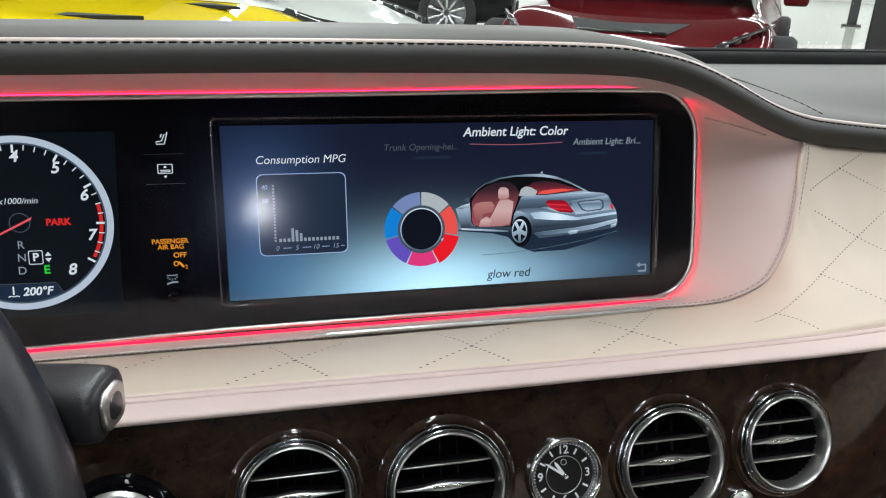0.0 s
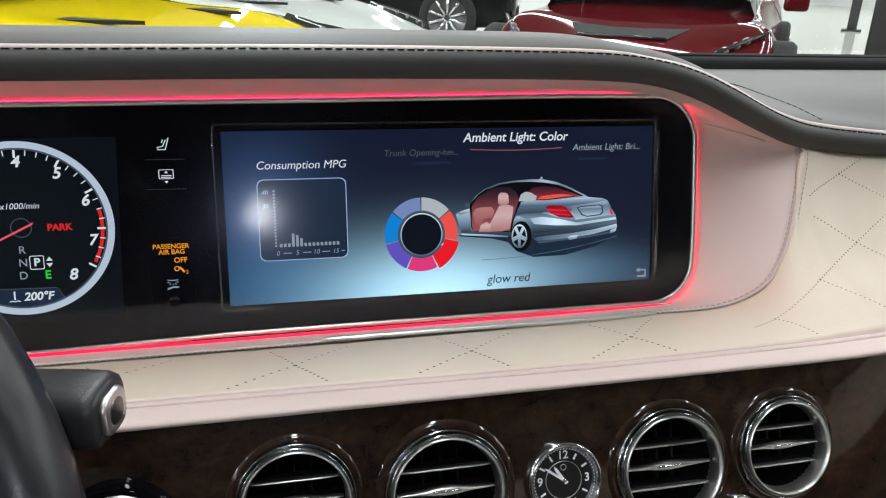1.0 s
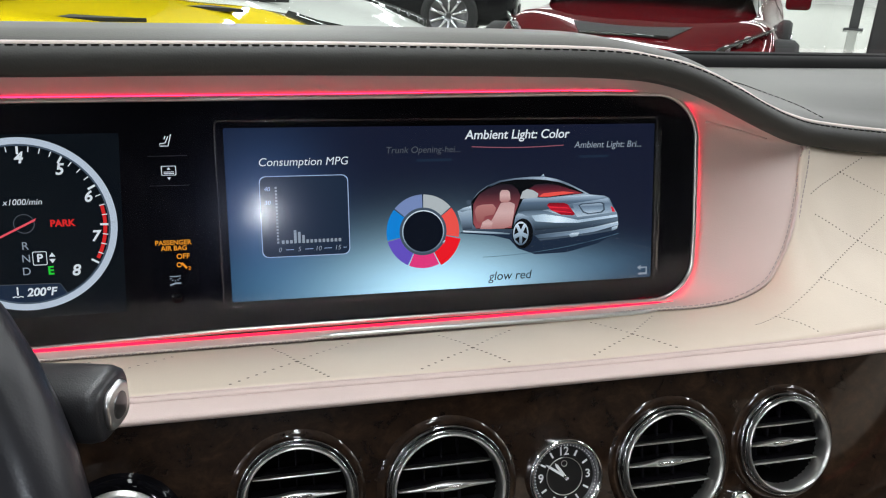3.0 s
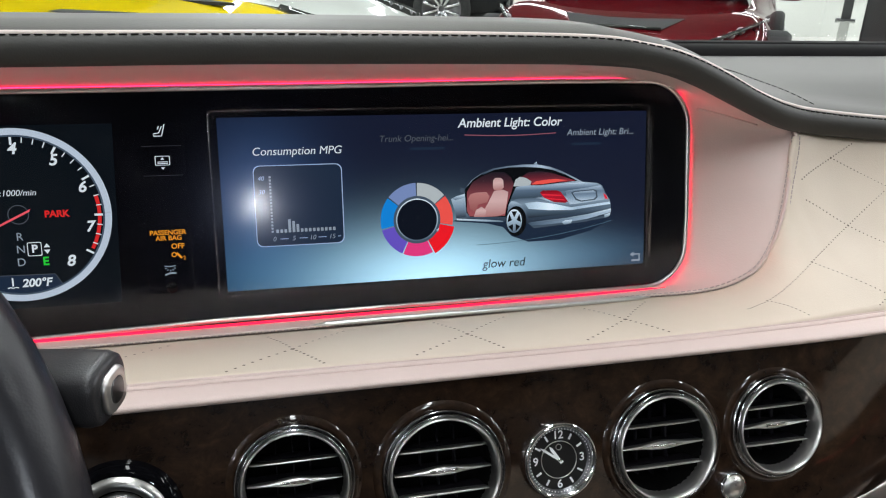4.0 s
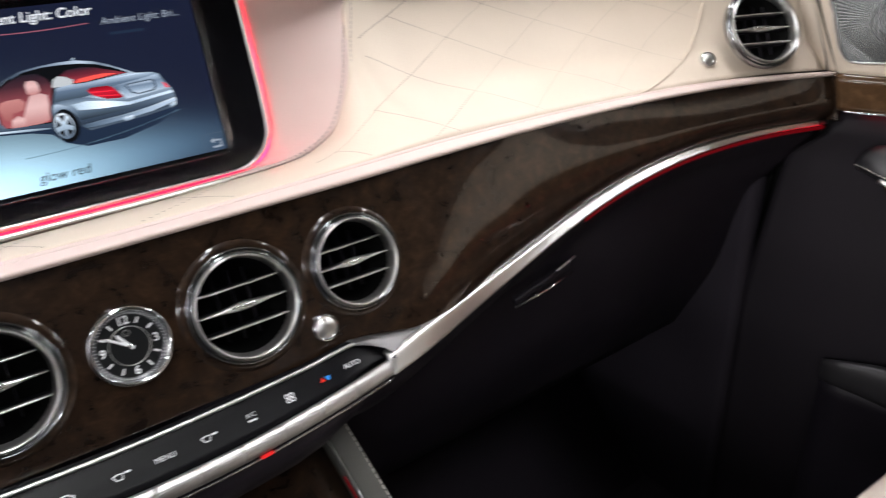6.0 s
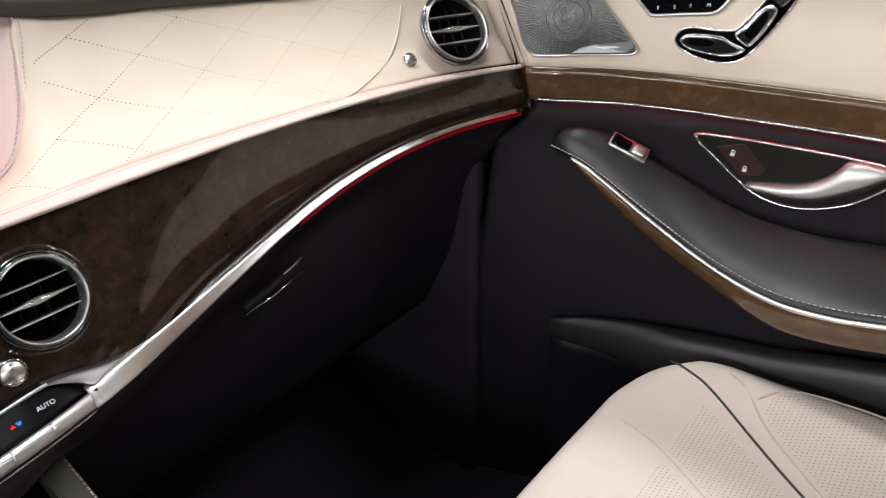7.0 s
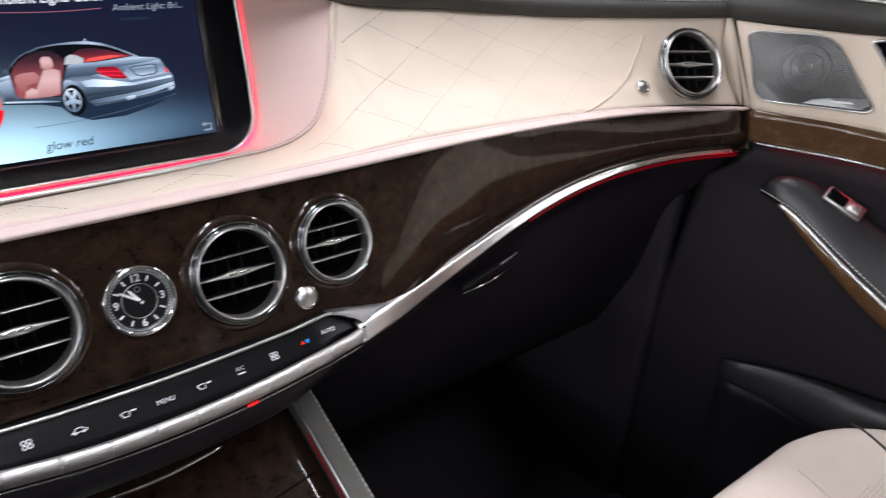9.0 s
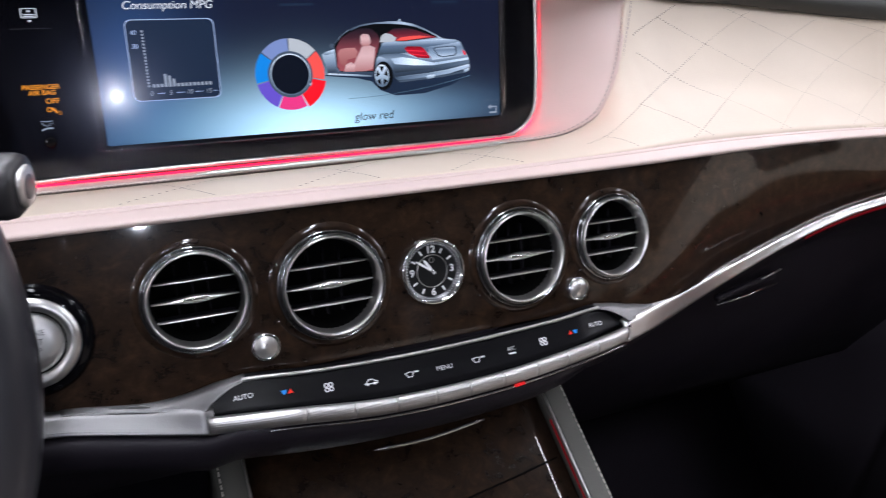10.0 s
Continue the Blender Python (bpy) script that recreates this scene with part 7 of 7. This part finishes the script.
def parked_car(label, mat, x, y, turn, W=1.93, L=4.5, H=1.24, nose=0.62, deck=0.86, ride=0.12, r=0.34, suv=False, scoop=False):
    """A parked car: lofted body, glasshouse, bumper mouth, lamps and four wheels. It faces its own -y."""
    m = pose(x, y, 0, 0, 0, turn)
    ob = new("parked_car")
    ob.matrix_basis = m
    tagged(ob, label, "car", "parked cars")
    hw = W / 2
    secs = [(0.0, 0.62, ride + 0.10, nose - 0.12), (0.03, 0.80, ride + 0.03, nose - 0.03), (0.09, 0.93, ride, nose + 0.04), (0.18, 0.99, ride, nose + 0.12), (0.27, 0.98, ride, nose + 0.17), (0.36, 0.95, ride, deck), (0.5, 0.95, ride, deck + 0.04),
            (0.68, 0.98, ride, deck + 0.08), (0.82, 1.0, ride, deck + 0.10), (0.93, 0.93, ride + 0.05, deck + 0.08), (1.0, 0.75, ride + 0.15, deck - 0.02)]
    rows = []
    for s, w, z0, z1 in secs:
        yy = -L / 2 + s * L
        arch = 0.05 * (math.exp(-((s - 0.19) / 0.07) ** 2) + math.exp(-((s - 0.80) / 0.07) ** 2)) if not suv else 0.02
        half = [(0.0, z0), (0.75 * w * hw, z0), (0.96 * w * hw, z0 + 0.10), (w * hw, z0 + 0.42 * (z1 - z0)), (0.985 * w * hw, z0 + 0.72 * (z1 - z0)), (0.90 * w * hw, z1 - 0.035 + arch), (0.74 * w * hw, z1 + arch * 0.9), (0.45 * w * hw, z1 + 0.005), (0.0, z1 + 0.018)]
        rows.append([(a, yy, b) for a, b in half] + [(-a, yy, b) for a, b in half[-2:0:-1]])
    dense = [spline([rw[k] for rw in rows], 40) for k in range(len(rows[0]))]
    bm = loft([[dense[k][i] for k in range(len(dense))] for i in range(40)], closed=True)
    bm.verts.ensure_lookup_table()
    n = len(dense)
    bm.faces.new(bm.verts[:n][::-1])
    bm.faces.new(bm.verts[-n:])
    bmesh.ops.recalc_face_normals(bm, faces=bm.faces)
    body = part("body", bm, mat, ob, "glossy painted body")
    sub = body.modifiers.new("round", "SUBSURF")
    sub.levels = sub.render_levels = 1
    # glasshouse
    g0, g1, top = -0.5 * L + 0.31 * L, -0.5 * L + 0.86 * L, H
    rows = []
    for s in np.linspace(0, 1, 12):
        yy = g0 + (g1 - g0) * s
        h = deck - 0.03 + (top - deck + 0.03) * max(0.0, math.sin(math.pi * (0.08 + 0.86 * s)) ** 0.6)
        w = hw * (0.80 - 0.06 * abs(s - 0.45))
        rows.append([(w, yy, deck - 0.05), (w * 0.93, yy, deck + 0.4 * (h - deck)), (w * 0.80, yy, h - 0.03), (w * 0.4, yy, h), (-w * 0.4, yy, h), (-w * 0.80, yy, h - 0.03), (-w * 0.93, yy, deck + 0.4 * (h - deck)), (-w, yy, deck - 0.05)])
    part("glasshouse", loft(rows), dark_glass, ob, "tinted windows")
    part("roof", loft([[(a * 0.99, b, c + 0.006) for a, b, c in rw[2:6]] for rw in rows[4:9]]), mat, ob)
    for sx in (-1, 1):
        # lamps
        lamp = part("headlamp", loft([[(sx * hw * (0.56 + 0.30 * k + 0.05 * d / 0.06), -L / 2 + L * (0.040 + 0.125 * k ** 1.3), nose - 0.035 + 0.145 * k + d * (1 - 0.6 * k)) for d in (-0.06, -0.02, 0.03, 0.06)] for k in np.linspace(0, 1, 9)]), lamp_glass, ob, "dark swept headlamp")
        thicken(lamp, 0.02, 0.0)
        for at in (0.25, 0.45, 0.62):
            part("lamp_lens", lathe([(0.0, 0.020), (0.014, 0.016), (0.024, 0.006), (0.027, 0.0)], pose(sx * hw * (0.57 + 0.30 * at), -L / 2 + L * (0.036 + 0.125 * at ** 1.3), nose - 0.02 + 0.145 * at, 60), 18), lens_glass, lamp, "grey lamp lens")
        if not scoop and not suv:
            part("bonnet_vent", prism([(sx * 0.40, -0.34), (sx * 0.55, -0.10), (sx * 0.56, 0.34), (sx * 0.44, 0.26)], pose(0, -L / 2 + L * 0.245, nose + 0.152), 0.016), rubber, ob, "black bonnet vent", smooth=False)
        part("side_intake", prism([(0, 0), (0.28, 0.05), (0.30, 0.20), (0.05, 0.14)], pose(sx * hw * 0.56 - (0.30 if sx < 0 else 0.0), -L / 2 + L * 0.012, ride + 0.10, 90, 0, 0), 0.03), rubber, ob, smooth=False)
        part("mirror", box((0.18, 0.10, 0.11), pose(sx * (hw + 0.03), -L / 2 + L * 0.37, deck + 0.06), 0.03, 3), mat, ob)
        for yy in (-L / 2 + L * 0.19, -L / 2 + L * 0.79):
            wm = pose(sx * (hw - 0.06), yy, r, 0, 90 * sx, 0)
            tyre = part("wheel", lathe([(r * 0.66, -0.10), (r * 0.92, -0.115), (r, -0.09), (r, 0.09), (r * 0.92, 0.125), (r * 0.68, 0.12), (r * 0.66, 0.10)], wm, 40), rubber, ob, "black tyre")
            part("wheel_rim", lathe([(r * 0.69, 0.122), (r * 0.66, 0.116), (r * 0.62, 0.07), (r * 0.2, 0.05), (0.0, 0.05)], wm, 36), plain("rim_dark", (0.16, 0.16, 0.165), 0.35, 1.0), tyre)
            for k in range(10):
                a = 2 * math.pi * k / 10
                d = Vector((math.cos(a), math.sin(a), 0))
                part("spoke", tube([wm @ (d * r * 0.10 + Vector((0, 0, 0.085))), wm @ (d * r * 0.40 + Vector((0, 0, 0.10))), wm @ (d * r * 0.66 + Vector((0, 0, 0.115)))], [0.028, 0.022, 0.030], 6), alloy, tyre)
    if scoop:
        part("bonnet_scoop", prism([(-0.42, 0.26), (-0.30, -0.04), (0.30, -0.04), (0.42, 0.26), (0.10, 0.20), (-0.10, 0.20)], pose(0, -L / 2 + L * 0.095, nose + 0.046, 11), 0.016), rubber, ob, "black bonnet recess", smooth=False)
        part("scoop_edge", tube([(-0.30, -L / 2 + L * 0.095 - 0.05, nose + 0.055), (0.30, -L / 2 + L * 0.095 - 0.05, nose + 0.055)], 0.012, 6), lamp_glass, ob)
    mouth = part("grille", prism([(-hw * 0.42, 0.0), (hw * 0.42, 0.0), (hw * 0.34, 0.17), (-hw * 0.34, 0.17)], pose(0, -L / 2 + 0.015, ride + 0.13, 90), 0.03), rubber, ob, "black bumper mouth", smooth=False)
    part("plate", box((0.34, 0.012, 0.10), pose(0, -L / 2 - 0.03, ride + 0.36), 0.004), plain("plate_white", (0.6, 0.6, 0.6), 0.5), ob)
    part("splitter", box((W * 0.8, 0.25, 0.03), pose(0, -L / 2 + 0.16, ride + 0.02), 0.01), rubber, ob)
    return ob


parked_car("yellow sports car with black bonnet vents on the showroom floor", paint("yellow_paint", (0.78, 0.60, 0.004)), -1.72, 4.15, 62, nose=0.66, deck=0.88)
parked_car("white sports car parked beside the yellow one", paint("white_paint", (0.62, 0.64, 0.60)), -1.0, 5.95, 58, nose=0.66, deck=0.90)
parked_car("dark tall car with bright alloy wheels at the back", paint("black_paint", (0.006, 0.006, 0.007)), 1.33, 11.8, 70, W=2.0, L=5.0, H=1.75, nose=0.98, deck=1.15, ride=0.24, r=0.40, suv=True)
parked_car("dark red low sports car facing the windscreen", paint("red_paint", (0.085, 0.003, 0.006)), 3.35, 6.05, -36, W=2.1, nose=0.62, deck=0.84, scoop=True)
pillar_m = plain("black_pillar", (0.02, 0.02, 0.022), 0.5, vary=0.3)
for x, y in ((4.265, 4.43), (13.0, 14.8)):
    col = tagged(new("pillar"), "square black steel pillar standing on the showroom floor", "pillar", "showroom pillars")
    col.matrix_basis = pose(x, y, 0, 0, 0, -43)
    part("shaft", box((0.20, 0.20, 5.1), pose(0, 0, 2.55), 0.02), pillar_m, col)
    part("base_plate", box((0.40, 0.40, 0.04), pose(0, 0, 0.02), 0.005), pillar_m, col)
cone = tagged(new("traffic_cone"), "orange plastic traffic cone on the showroom floor", "traffic cone")
cone.matrix_basis = pose(3.311, 3.225, 0)
orange = plain("cone_orange", (0.85, 0.07, 0.02), 0.5, vary=0.2)
part("cone_body", lathe([(0.158, 0.03), (0.024, 0.985), (0.019, 1.0), (0.0, 1.0)], Matrix(), 28), orange, cone)
part("cone_foot", box((0.36, 0.36, 0.03), pose(0, 0, 0.015), 0.008), orange, cone)

# the wheels that carry the cabin
for sx in (-1, 1):
    for y in (0.95, -2.05):
        wm = pose(sx * 0.80, y, 0.34, 0, 90 * sx, 0)
        tyre = part("road_wheel", lathe([(0.22, -0.11), (0.31, -0.12), (0.34, -0.09), (0.34, 0.09), (0.31, 0.12), (0.22, 0.115), (0.20, 0.06), (0.0, 0.05)], wm, 40), rubber, shell, "black tyre")
        for k in range(5):
            d = Vector((math.cos(2 * math.pi * k / 5), math.sin(2 * math.pi * k / 5), 0))
            part("wheel_spoke", tube([wm @ (d * 0.03 + Vector((0, 0, 0.075))), wm @ (d * 0.21 + Vector((0, 0, 0.10)))], [0.03, 0.024], 6), alloy, tyre)
for s, e in ((0.46, 1.66), (-2.30, -1.7)):
    for sx in (-1, 1):
        part("wing_panel", box((0.04, e - s, 0.16), pose(sx * 0.83, (s + e) / 2, 0.74, -2), 0.01), bpy.data.materials["dark_car_paint"], shell)
part("front_bumper", box((1.66, 0.10, 0.50), pose(0, 1.68, 0.48), 0.04, 3), bpy.data.materials["dark_car_paint"], shell)
